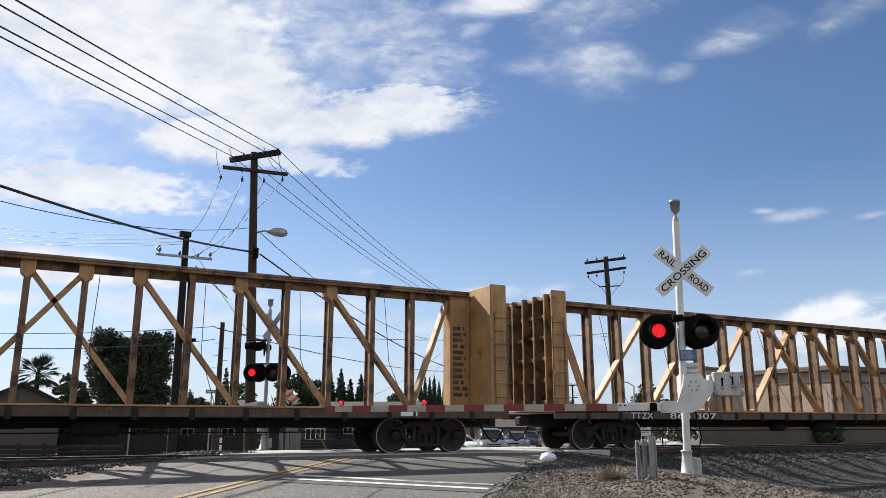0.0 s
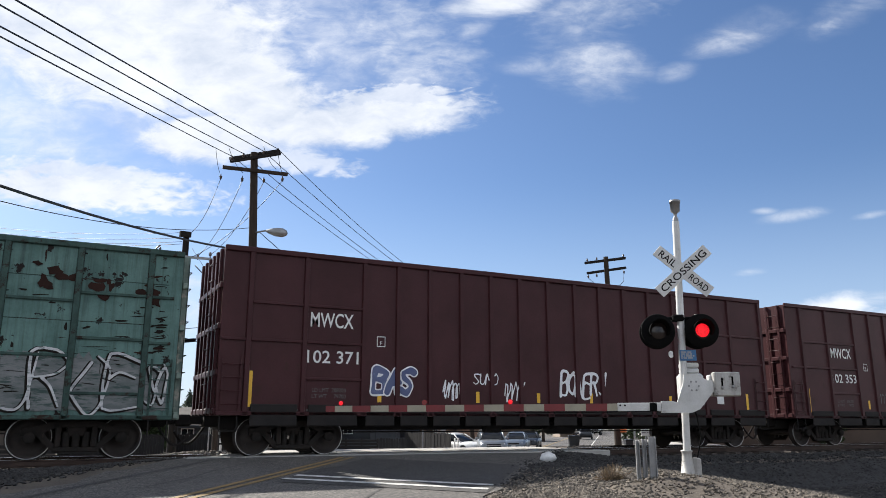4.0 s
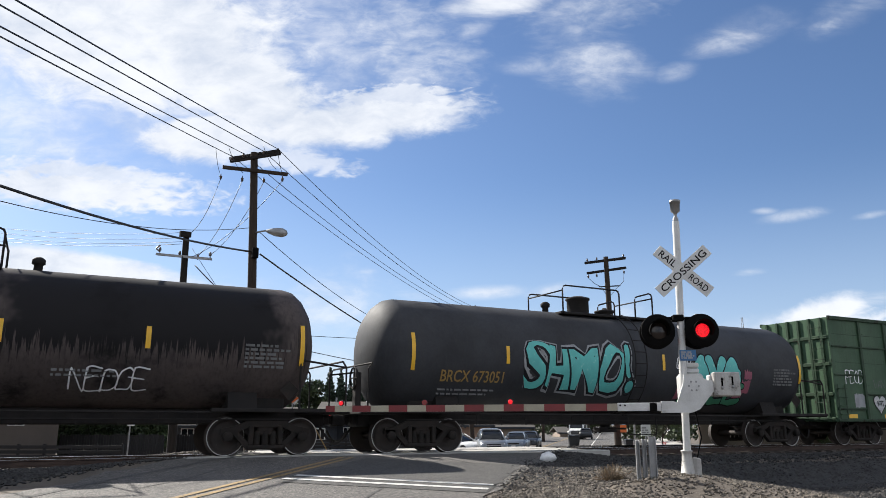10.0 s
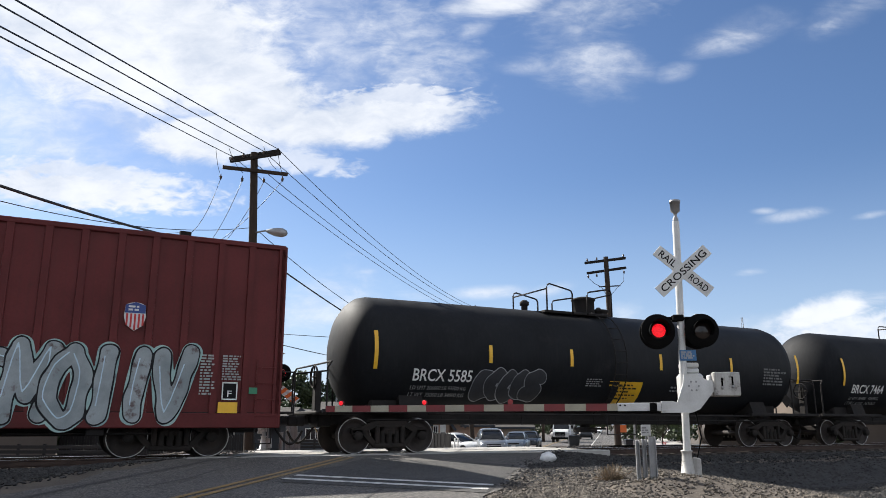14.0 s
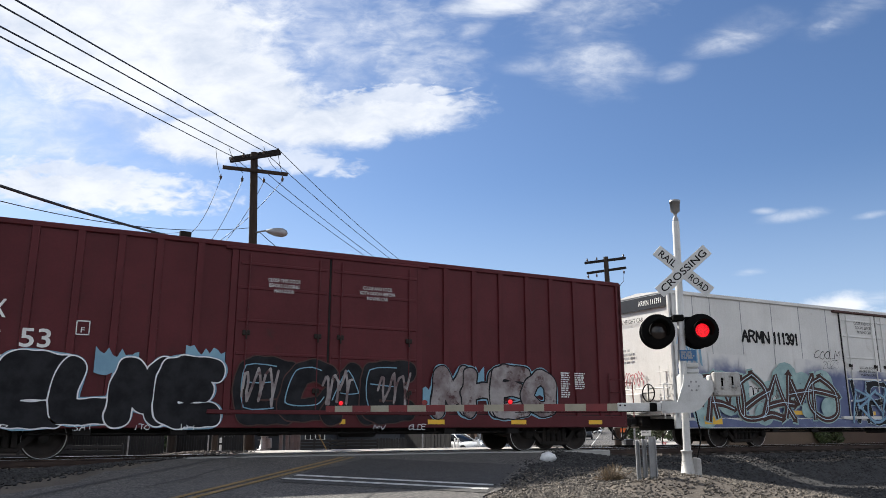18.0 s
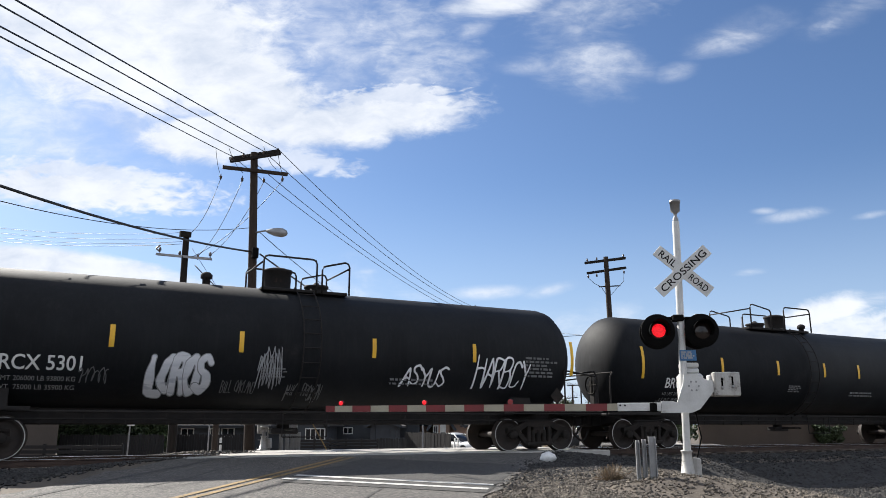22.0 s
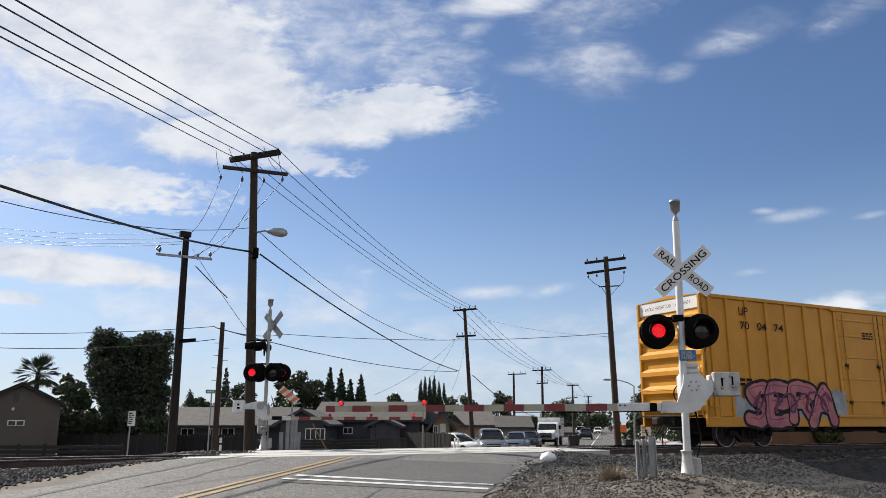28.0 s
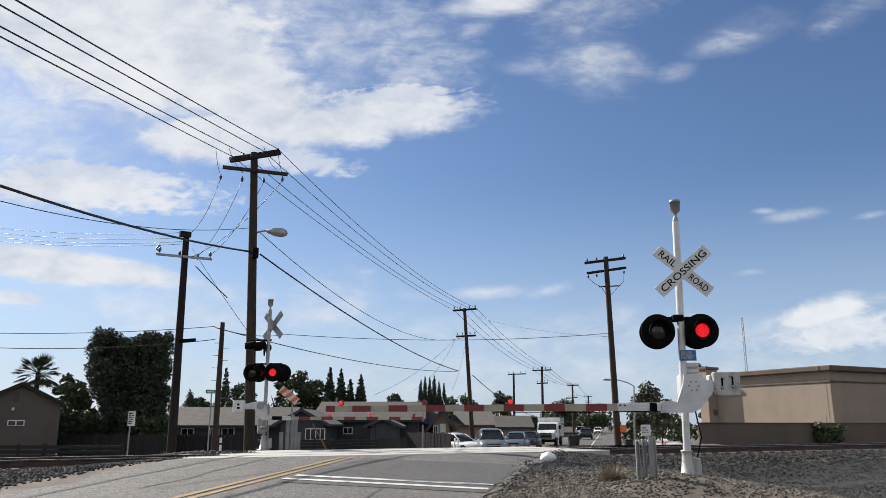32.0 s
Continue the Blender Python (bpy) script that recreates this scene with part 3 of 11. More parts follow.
# ======== mesh helpers ========
class B:
    """Collects faces for one mesh."""

    def __init__(self):
        self.v, self.f, self.s = [], [], []

    def add(self, vs, fs, smooth=False):
        o = len(self.v)
        self.v += [tuple(p) for p in vs]
        self.f += [tuple(i + o for i in f) for f in fs]
        self.s += [smooth] * len(fs)
        return self

    def box(self, x0, x1, y0, y1, z0, z1, m=None):
        vs = [Vector((x, y, z)) for z in (z0, z1) for y in (y0, y1) for x in (x0, x1)]
        if m is not None:
            vs = [m @ v for v in vs]
        return self.add(vs, [(0, 2, 3, 1), (4, 5, 7, 6), (0, 1, 5, 4), (2, 6, 7, 3), (0, 4, 6, 2), (1, 3, 7, 5)])

    def soft(self, x0, x1, y0, y1, z0, z1, c=0.02, m=None):
        """A box with cut edges and corners."""
        lo, hi = (x0, y0, z0), (x1, y1, z1)
        c = min(c, *[(h - l) * 0.45 for l, h in zip(lo, hi)])
        vs, idx = [], {}
        for sx in (0, 1):
            for sy in (0, 1):
                for sz in (0, 1):
                    s = (sx, sy, sz)
                    for ax in range(3):
                        p = [(hi[i] if s[i] else lo[i]) for i in range(3)]
                        for i in range(3):
                            if i != ax:
                                p[i] += -c if s[i] else c
                        idx[(s, ax)] = len(vs)
                        vs.append(Vector(p))
        fs = []
        for ax in range(3):
            a, b = (ax + 1) % 3, (ax + 2) % 3
            for side in (0, 1):
                ring = []
                for ca, cb in ((0, 0), (1, 0), (1, 1), (0, 1)):
                    s = [0, 0, 0]
                    s[ax], s[a], s[b] = side, ca, cb
                    ring.append(idx[(tuple(s), ax)])
                fs.append(tuple(ring if side else ring[::-1]))
            for ca in (0, 1):
                for cb in (0, 1):
                    q = []
                    for end, who in ((0, a), (1, a), (1, b), (0, b)):
                        s = [0, 0, 0]
                        s[ax], s[a], s[b] = end, ca, cb
                        q.append(idx[(tuple(s), who)])
                    fs.append(tuple(q if (ca ^ cb) else q[::-1]))
        for s in [(i, j, k) for i in (0, 1) for j in (0, 1) for k in (0, 1)]:
            t = [idx[(s, 0)], idx[(s, 1)], idx[(s, 2)]]
            fs.append(tuple(t if sum(s) % 2 else t[::-1]))
        if m is not None:
            vs = [m @ v for v in vs]
        return self.add(vs, fs)

    def cyl(self, p0, p1, r0, r1=None, n=16, caps=True, smooth=True):
        p0, p1 = Vector(p0), Vector(p1)
        r1 = r0 if r1 is None else r1
        ax = (p1 - p0).normalized()
        e = ax.cross(Vector((0, 0, 1)) if abs(ax.z) < 0.9 else Vector((1, 0, 0))).normalized()
        g = ax.cross(e)
        ring = [(e * math.cos(2 * math.pi * i / n) + g * math.sin(2 * math.pi * i / n)) for i in range(n)]
        self.add([p0 + q * r0 for q in ring] + [p1 + q * r1 for q in ring], [(i, (i + 1) % n, n + (i + 1) % n, n + i) for i in range(n)], smooth)
        if caps:
            self.add([p0 + q * r0 for q in ring], [tuple(range(n))[::-1]])
            self.add([p1 + q * r1 for q in ring], [tuple(range(n))])
        return self

    def tube(self, pts, r, n=8):
        for a, b in zip(pts, pts[1:]):
            self.cyl(a, b, r, n=n, caps=True)
        return self

    def sweep(self, pts, r, n=6):
        """One smooth tube along a line of points."""
        pts = [Vector(p) for p in pts]
        vs, k = [], len(pts)
        for i, p in enumerate(pts):
            ax = (pts[min(i + 1, k - 1)] - pts[max(i - 1, 0)]).normalized()
            e = ax.cross(Vector((0, 0, 1)) if abs(ax.z) < 0.95 else Vector((1, 0, 0))).normalized()
            g = ax.cross(e)
            vs += [p + (e * math.cos(6.28319 * j / n) + g * math.sin(6.28319 * j / n)) * r for j in range(n)]
        fs = [(i * n + j, i * n + (j + 1) % n, (i + 1) * n + (j + 1) % n, (i + 1) * n + j) for i in range(k - 1) for j in range(n)]
        return self.add(vs, fs + [tuple(range(n))[::-1], tuple(range((k - 1) * n, k * n))], True)

    def lathe(self, prof, origin, axis, n=24, smooth=True):
        """prof: (distance along the axis, radius)."""
        o, ax = Vector(origin), Vector(axis).normalized()
        e = ax.cross(Vector((0, 0, 1)) if abs(ax.z) < 0.9 else Vector((1, 0, 0))).normalized()
        g = ax.cross(e)
        vs, fs = [], []
        for d, r in prof:
            for i in range(n):
                a = 2 * math.pi * i / n
                vs.append(o + ax * d + (e * math.cos(a) + g * math.sin(a)) * max(r, 1e-4))
        for j in range(len(prof) - 1):
            for i in range(n):
                k = (i + 1) % n
                fs.append((j * n + i, j * n + k, (j + 1) * n + k, (j + 1) * n + i))
        return self.add(vs, fs, smooth)

    def prism(self, poly, lift, m=None):
        """A flat polygon (3D points) pushed along the vector lift."""
        n, lift = len(poly), Vector(lift)
        vs = [Vector(p) for p in poly] + [Vector(p) + lift for p in poly]
        if m is not None:
            vs = [m @ v for v in vs]
        return self.add(vs, [tuple(range(n))[::-1], tuple(range(n, 2 * n))] + [(i, (i + 1) % n, n + (i + 1) % n, n + i) for i in range(n)])

    def bar(self, p0, p1, w, h, up=(0, 0, 1)):
        """A straight bar of width w and height h between two points."""
        p0, p1, up = Vector(p0), Vector(p1), Vector(up)
        ax = (p1 - p0).normalized()
        e = ax.cross(up).normalized()
        g = e.cross(ax)
        vs = [p + e * (a * w / 2) + g * (b * h / 2) for p in (p0, p1) for a, b in ((-1, -1), (1, -1), (1, 1), (-1, 1))]
        return self.add(vs, [(3, 2, 1, 0), (4, 5, 6, 7), (0, 1, 5, 4), (1, 2, 6, 5), (2, 3, 7, 6), (3, 0, 4, 7)])

    def mesh(self, name, material):
        me = bpy.data.meshes.new(name)
        me.from_pydata(self.v, [], self.f)
        me.polygons.foreach_set("use_smooth", self.s)
        me.materials.append(material)
        me.update()
        return me


MESHES = {}


def part(name, b, material, parent, label="", loc=None, key=None):
    """One mesh object under a thing or a part. key: share the mesh with parts of the same key."""
    if key is not None and key in MESHES:
        me = MESHES[key]
    else:
        me = b().mesh(name, material) if callable(b) else b.mesh(name, material)
        if key is not None:
            MESHES[key] = me
    ob = new(name, me)
    if parent is not None:
        ob.parent = parent
    if loc is not None:
        ob.matrix_basis = loc if isinstance(loc, Matrix) else Matrix.Translation(loc)
    if label:
        ob["label"] = label
    return ob


def thing(name, m, label, category, group="", kind=""):
    ob = new(name)
    ob.empty_display_size = 0.2
    ob.matrix_basis = m if isinstance(m, Matrix) else Matrix.Translation(m)
    return tagged(ob, label, category, group, kind)


def solid(name, b, material, label, category, m=None, group="", kind=""):
    """A thing that is one mesh."""
    ob = part(name, b, material, None)
    if m is not None:
        ob.matrix_basis = m if isinstance(m, Matrix) else Matrix.Translation(m)
    return tagged(ob, label, category, group, kind)


GLYPHS = {}


def glyphs(text, offset=0.0, shear=0.0, tight=False):
    """Outline of a line of writing as flat faces, height about one unit."""
    k = (text, offset, shear, tight)
    if k not in GLYPHS:
        cu = bpy.data.curves.new("writing", "FONT")
        cu.body, cu.offset, cu.shear, cu.resolution_u = text, offset, shear, 3
        cu.space_character = 0.88 if tight else 1.0
        cu.fill_mode = "FRONT" if hasattr(cu, "fill_mode") else cu.fill_mode
        ob = bpy.data.objects.new("writing", cu)
        me = ob.to_mesh()
        vs = [tuple(v.co) for v in me.vertices]
        fs = [tuple(p.vertices) for p in me.polygons]
        ob.to_mesh_clear()
        bpy.data.objects.remove(ob)
        bpy.data.curves.remove(cu)
        GLYPHS[k] = (vs, fs)
    return GLYPHS[k]


def write(parent, text, x0, x1, z0, z1, y, material, offset=0.0, shear=0.0, name="lettering", m=None, wrap=None, box=None, label=""):
    """Writing that fills the rectangle x0..x1, z0..z1 of the plane y, read from the -y side. wrap: (centre z, radius) of a round side."""
    vs, fs = glyphs(text, offset, shear, name.startswith("graffiti"))
    if not vs:
        return None
    if box is None:
        xs, ys = [p[0] for p in vs], [p[1] for p in vs]
        box = (min(xs), max(xs), min(ys), max(ys))
    a0, a1, b0, b1 = box
    out = []
    hand = (z1 - z0) * 0.16 if name.startswith("graffiti") else 0.0
    for p in vs:
        x = x0 + (p[0] - a0) / max(a1 - a0, 1e-6) * (x1 - x0)
        z = z0 + (p[1] - b0) / max(b1 - b0, 1e-6) * (z1 - z0)
        if hand:     # an unsteady hand: the letters sway and swell
            q = Vector((x / (z1 - z0) * 1.9, z / (z1 - z0) * 1.9, len(text) * 3.7 + x0))
            x += hand * noise.noise(q) * 1.5
            z += hand * noise.noise(q + Vector((31, 7, 0))) * 1.3
        yy = y
        if wrap:
            cz, r = wrap
            dz = max(-r * 0.999, min(r * 0.999, z - cz))
            yy = y + r - math.sqrt(r * r - dz * dz)
        out.append((x, yy, z) if m is None else tuple(m @ Vector((x, yy, z))))
    if wrap and z1 - z0 > 0.3:      # bend large letters finely round the shell
        cz, r = wrap
        tris = [(out[f[0]], out[f[i]], out[f[i + 1]]) for f in fs for i in range(1, len(f) - 1)]

        def onto(p, q):
            x, z = (p[0] + q[0]) / 2, (p[2] + q[2]) / 2
            dz = max(-r * 0.999, min(r * 0.999, z - cz))
            return (x, y + r - math.sqrt(r * r - dz * dz), z)
        for _ in range(3):
            nxt_ = []
            for a, b, c in tris:
                if max(a[2], b[2], c[2]) - min(a[2], b[2], c[2]) < 0.16:
                    nxt_.append((a, b, c))
                    continue
                ab, bc, ca = onto(a, b), onto(b, c), onto(c, a)
                nxt_ += [(a, ab, ca), (ab, b, bc), (ca, bc, c), (ab, bc, ca)]
            tris = nxt_
        out = [p for tr in tris for p in tr]
        fs = [(3 * i, 3 * i + 1, 3 * i + 2) for i in range(len(tris))]
    return part(name, B().add(out, fs), material, parent, label)


def glyph_box(text, shear=0.0):
    vs, _ = glyphs(text, 0.0, shear, True)
    xs, ys = [p[0] for p in vs], [p[1] for p in vs]
    return (min(xs), max(xs), min(ys), max(ys))


def bubble(parent, text, x0, x1, z0, z1, y, fill, rim, shear=0.0, fat=0.06, wrap=None, glowm=None, label="", tags=True):
    """Painted letters: a fat outline with a coloured filling, and a softer cloud behind where there is one."""
    bx = glyph_box(text, shear)
    if glowm:
        write(parent, text, x0, x1, z0, z1, y, glowm, fat + 0.05, shear, "graffiti_cloud", None, wrap, bx)
    write(parent, text, x0, x1, z0, z1, y - 0.004, rim, fat + 0.015, shear, "graffiti_outline", None, wrap, bx)
    write(parent, text, x0, x1, z0, z1, y - 0.008, fill, max(0.02, fat * 0.45), shear, "graffiti_fill", None, wrap, bx, label)


def bars(parent, x0, x1, z0, z1, rows, y, material, name="small_print", wrap=None, seed=1):
    """Small print that cannot be read: plain bars, one mesh."""
    rnd = random.Random(seed)
    b = B()
    h = (z1 - z0) / rows
    for r in range(rows):
        z = z1 - (r + 0.5) * h
        x = x0
        end = x0 + (x1 - x0) * rnd.uniform(0.7, 1.0)
        while x < end - 0.02:
            w = min(rnd.uniform(0.06, 0.28) * max(0.4, h * 8), end - x)
            yy = y
            if wrap:
                cz, rr = wrap
                yy = y + rr - math.sqrt(max(1e-6, rr * rr - (z - cz) ** 2))
            b.add([(x, yy, z - h * 0.3), (x + w, yy, z - h * 0.3), (x + w, yy, z + h * 0.3), (x, yy, z + h * 0.3)], [(0, 1, 2, 3)])
            x += w + h * 0.45
    return part(name, b, material, parent)


def patch(parent, x0, x1, z0, z1, y, material, name="panel_mark", wrap=None, ragged=0.0, seed=0, n=10, label=""):
    """A thin painted or glued rectangle, with ragged edges where it is spray paint."""
    rnd = random.Random(seed)
    b, cols = B(), []
    for i in range(n + 1):
        x = x0 + (x1 - x0) * i / n
        lo, hi = z0 + rnd.uniform(0, ragged) * 0.3, z1 - rnd.uniform(0, ragged)
        cols.append([(x, lo + (hi - lo) * j / 6) for j in range(7)])
    vs = []
    for c in cols:
        for x, z in c:
            yy = y
            if wrap:
                cz, r = wrap
                yy = y + r - math.sqrt(max(1e-6, r * r - (z - cz) ** 2))
            vs.append((x, yy, z))
    b.add(vs, [(i * 7 + j, (i + 1) * 7 + j, (i + 1) * 7 + j + 1, i * 7 + j + 1) for i in range(n) for j in range(6)])
    return part(name, b, material, parent, label)


def scars(parent, y, n, box, material, seed, long=(0.06, 0.45), tall=(0.012, 0.07), knots=5, name="scarred_paint"):
    """Chipped and scraped paint: many small ragged slivers in clusters, too many to count."""
    rnd = random.Random(seed)
    x0, x1, z0, z1 = box
    heads = [(rnd.uniform(x0, x1), rnd.uniform(z0, z1)) for _ in range(knots)]
    b = B()
    for k in range(n):
        hx, hz = heads[rnd.randrange(knots)]
        if rnd.random() < 0.35:
            cx, cz = rnd.uniform(x0, x1), rnd.uniform(z0, z1)
        else:
            cx, cz = hx + rnd.gauss(0, 0.7), hz + rnd.gauss(0, 0.28)
        cx, cz = min(max(cx, x0), x1), min(max(cz, z0), z1)
        w, h = rnd.uniform(*long) / 2, rnd.uniform(*tall) / 2
        if rnd.random() < 0.12:
            w, h = h * 1.5, w * 0.8
        tilt = rnd.uniform(-0.25, 0.25)
        pts = []
        for j in range(9):
            a = j * 0.698
            r = rnd.uniform(0.45, 1.1)
            px_, pz_ = math.cos(a) * w * r, math.sin(a) * h * r
            pts.append((cx + px_, y - 0.00003 * k, cz + pz_ + px_ * tilt))
        b.add(pts, [tuple(range(9))])
    return tagged(part(name, b, material, parent), "scraped and chipped paint", "", kind="stuff")


# strokes of hand-drawn letters on a ten by ten field, two digits a point, strokes parted by blanks
STROKES = dict(A="005990 2484", B="00096998765505 6584827000", C="9869280501307193", D="00096997926000", E="99090090 0575", F="990900 0575", G="98692805013071939565", H="0009 9099 0595",
               I="5059", J="99825011", K="0009 990490", L="090090", M="0019539990", N="00099099", O="592704125081958759", P="00096998765505",
               R="00096998765505 4590", S="9869182664825001", T="0999 5950", U="0912508299", V="095099", W="0920567099", X="0099 0990", Y="095599 5550",
               Z="09990090")
STROKES.update({"1": "375950", "9": "115094975907145395", "0": STROKES["O"], "2": "073988860090", "3": "08498755935001"})


def pen(text, x0, x1, z0, z1, rnd, slant=0.0, shake=0.04, lap=1.0, bounce=0.0):
    """Smooth pen lines of a word in the rectangle x0..x1, z0..z1: (letter number, points)."""
    lines, n = [], len(text)
    cw, H = (x1 - x0) / n, z1 - z0
    for i, ch in enumerate(text):
        kx, lift, grow = lap * (0.45 if ch in "I!" else 0.86), rnd.uniform(-bounce, bounce) * H, 1.0 + rnd.uniform(-bounce, bounce)
        for word in STROKES.get(ch, "").split():
            pts = []
            for a, b in zip(word[0::2], word[1::2]):
                u, v = int(a) / 9 + rnd.uniform(-shake, shake), int(b) / 9 + rnd.uniform(-shake, shake)
                pts.append(Vector((x0 + cw * (i + 0.5 + (u - 0.5) * kx + slant * (v - 0.5)), z0 + lift + H * (0.5 + (v - 0.5) * grow))))
            if len(pts) == 2:
                pts.insert(1, (pts[0] + pts[1]) / 2 + Vector((rnd.uniform(-1, 1) * shake * cw, rnd.uniform(-1, 1) * shake * H)))
            line, m = [], len(pts)
            for k in range(m - 1):
                p = [pts[max(k - 1, 0)], pts[k], pts[k + 1], pts[min(k + 2, m - 1)]]
                for q in range(4):
                    u = q / 4
                    line.append(0.5 * (2 * p[1] + (p[2] - p[0]) * u * 0.7 + (2 * p[0] - 5 * p[1] + 4 * p[2] - p[3]) * u * u * 0.7 + (3 * p[1] - p[0] - 3 * p[2] + p[3]) * u ** 3 * 0.7 + (p[2] - p[1]) * 0.6 * u))
            lines.append((i, line + [pts[-1]]))
    return lines


class Stencil:
    """A fine net over a painted area. Fields on it say how far inside the paint each knot lies; sheet() cuts the paint out as one flat skin."""

    def __init__(self, lines, margin, cell):
        pts = [p for _, q in lines for p in q]
        self.c = cell
        self.x0, self.z0 = min(p.x for p in pts) - margin, min(p.y for p in pts) - margin
        nx, nz = int((max(p.x for p in pts) + margin - self.x0) / cell) + 2, int((max(p.y for p in pts) + margin - self.z0) / cell) + 2
        self.X, self.Z = np.meshgrid(self.x0 + cell * np.arange(nx), self.z0 + cell * np.arange(nz))

    def near(self, line, taper=0.0, w=0.0):
        """Distance to one pen line; a tapering line counts as further off towards its end."""
        out, m = np.full(self.X.shape, 1e3), len(line) - 1
        for k, (a, b) in enumerate(zip(line, line[1:])):
            d = b - a
            u = np.clip(((self.X - a.x) * d.x + (self.Z - a.y) * d.y) / max(d.length_squared, 1e-9), 0, 1)
            out = np.minimum(out, np.hypot(self.X - a.x - u * d.x, self.Z - a.y - u * d.y) + taper * w * 0.5 * (k + u) / m)
        return out

    def sheet(self, F, y, wrap=None):
        b, c = B(), self.c
        I = F > 0
        count = I[:-1, :-1].astype(int) + I[:-1, 1:] + I[1:, :-1] + I[1:, 1:]

        def put(q):
            pts = [(self.x0 + u * c, y, self.z0 + v * c) for u, v in q]
            if wrap:
                cz, r = wrap
                pts = [(x, v + r - math.sqrt(max(1e-6, r * r - (z - cz) ** 2)), z) for x, v, z in pts]
            b.add(pts, [tuple(range(len(pts)))])
        for j in range(count.shape[0]):
            edge = np.flatnonzero(np.diff(np.concatenate(([0], (count[j] == 4).astype(int), [0]))))
            for a, e in zip(edge[0::2], edge[1::2]):
                put([(a, j), (e, j), (e, j + 1), (a, j + 1)])
            for i in np.flatnonzero((count[j] > 0) & (count[j] < 4)):
                ring, q = ((i, j), (i + 1, j), (i + 1, j + 1), (i, j + 1)), []
                for n in range(4):
                    (u0, v0), (u1, v1) = ring[n], ring[(n + 1) % 4]
                    f0, f1 = F[v0, u0], F[v1, u1]
                    if f0 > 0:
                        q.append((u0, v0))
                    if (f0 > 0) != (f1 > 0):
                        k = f0 / (f0 - f1)
                        q.append((u0 + (u1 - u0) * k, v0 + (v1 - v0) * k))
                if len(q) > 2:
                    put(q)
        return b


def tag(parent, text, x0, x1, z0, z1, y, material, seed, width=0.03, slant=0.25, wrap=None, lap=1.05, shake=0.07):
    """A quick spray-can signature."""
    lines = pen(text, x0, x1, z0, z1, random.Random(seed), slant, shake, lap, 0.08)
    st = Stencil(lines, width, max(0.011, width * 0.42))
    F = np.full(st.X.shape, -1e3)
    for _, q in lines:
        F = np.maximum(F, width / 2 - st.near(q, 0.4, width))
    return part("graffiti_tag", st.sheet(F, y, wrap), material, parent)


def bold(parent, text, x0, x1, z0, z1, y, material, width):
    """Heavy stencilled lettering with even strokes."""
    lines = pen(text, x0, x1, z0 + width / 2, z1 - width / 2, random.Random(1), 0.0, 0.0, 0.9)
    st = Stencil(lines, width, width * 0.2)
    F = functools.reduce(np.maximum, [width / 2 - st.near(q) for _, q in lines])
    return part("lettering", st.sheet(F, y), material, parent)


def scribble(parent, x0, x1, z0, z1, y, material, seed, width=0.035, turns=5, wrap=None, name="graffiti_tag"):
    """A spray-can tag that cannot be read: one looping stroke."""
    rnd, pts, n = random.Random(seed), [], turns * 8
    for i in range(n + 1):
        k = i / n
        pts.append(Vector((x0 + (x1 - x0) * (k + 0.08 * math.sin(k * turns * 6.28 + rnd.uniform(-0.4, 0.4))),
                           (z0 + z1) / 2 + (z1 - z0) * 0.5 * math.sin(k * turns * 6.28 * 1.07 + rnd.uniform(-0.5, 0.5)) * rnd.uniform(0.55, 1.0))))
    st = Stencil([(0, pts)], width, max(0.011, width * 0.42))
    return part(name, st.sheet(width / 2 - st.near(pts), y, wrap), material, parent)


def piece(parent, text, x0, x1, z0, z1, y, fill, rim, seed, wide=0.3, edge=0.05, cloud=None, reach=0.07, slant=0.0, wrap=None, lap=1.0, line=None, label="", worn=0.0):
    """Painted swollen letters that lap over one another: mist behind, rim, filling, and a bright inner line where there is one."""
    H = z1 - z0
    w, rnd = wide * H, random.Random(seed)
    lines = pen(text, x0 + w / 2, x1 - w / 2, z0 + w / 2, z1 - w / 2, rnd, slant, 0.05, lap, 0.05)
    st = Stencil(lines, w / 2 + edge + reach + 0.04, max(0.018, H * 0.014))
    wave = 0.025 * np.sin(st.X * 5.1 + seed) * np.sin(st.Z * 6.3 + seed) + 0.012 * np.sin(st.X * 13.0 + 2 * seed + st.Z * 7.0)
    out, inn, glint = np.full(st.X.shape, -1e3), np.full(st.X.shape, -1e3), np.full(st.X.shape, -1e3)
    for k in range(len(text)):
        mine = [q for i, q in lines if i == k]
        if not mine:
            continue
        d = functools.reduce(np.minimum, [st.near(q) for q in mine]) + wave
        out = np.maximum(out, w / 2 + edge - d)
        inn = np.maximum(np.minimum(inn, d - w / 2 - edge), w / 2 - d)
        if line:
            sh = functools.reduce(np.minimum, [st.near([p + Vector((-w * 0.18, w * 0.18)) for p in q[1:-1]]) for q in mine if len(q) > 4])
            glint = np.maximum(np.minimum(glint, d - w / 2 - edge), np.minimum(0.014 - sh, w / 2 - 0.02 - d))
    if cloud:
        part("graffiti_cloud", st.sheet(out + reach + wave, y, wrap), cloud, parent)
    part("graffiti_outline", st.sheet(out, y - 0.004, wrap), rim, parent)
    part("graffiti_fill", st.sheet(inn, y - 0.008, wrap), fill, parent, label)
    if line:
        part("graffiti_line", st.sheet(glint, y - 0.012, wrap), line, parent)


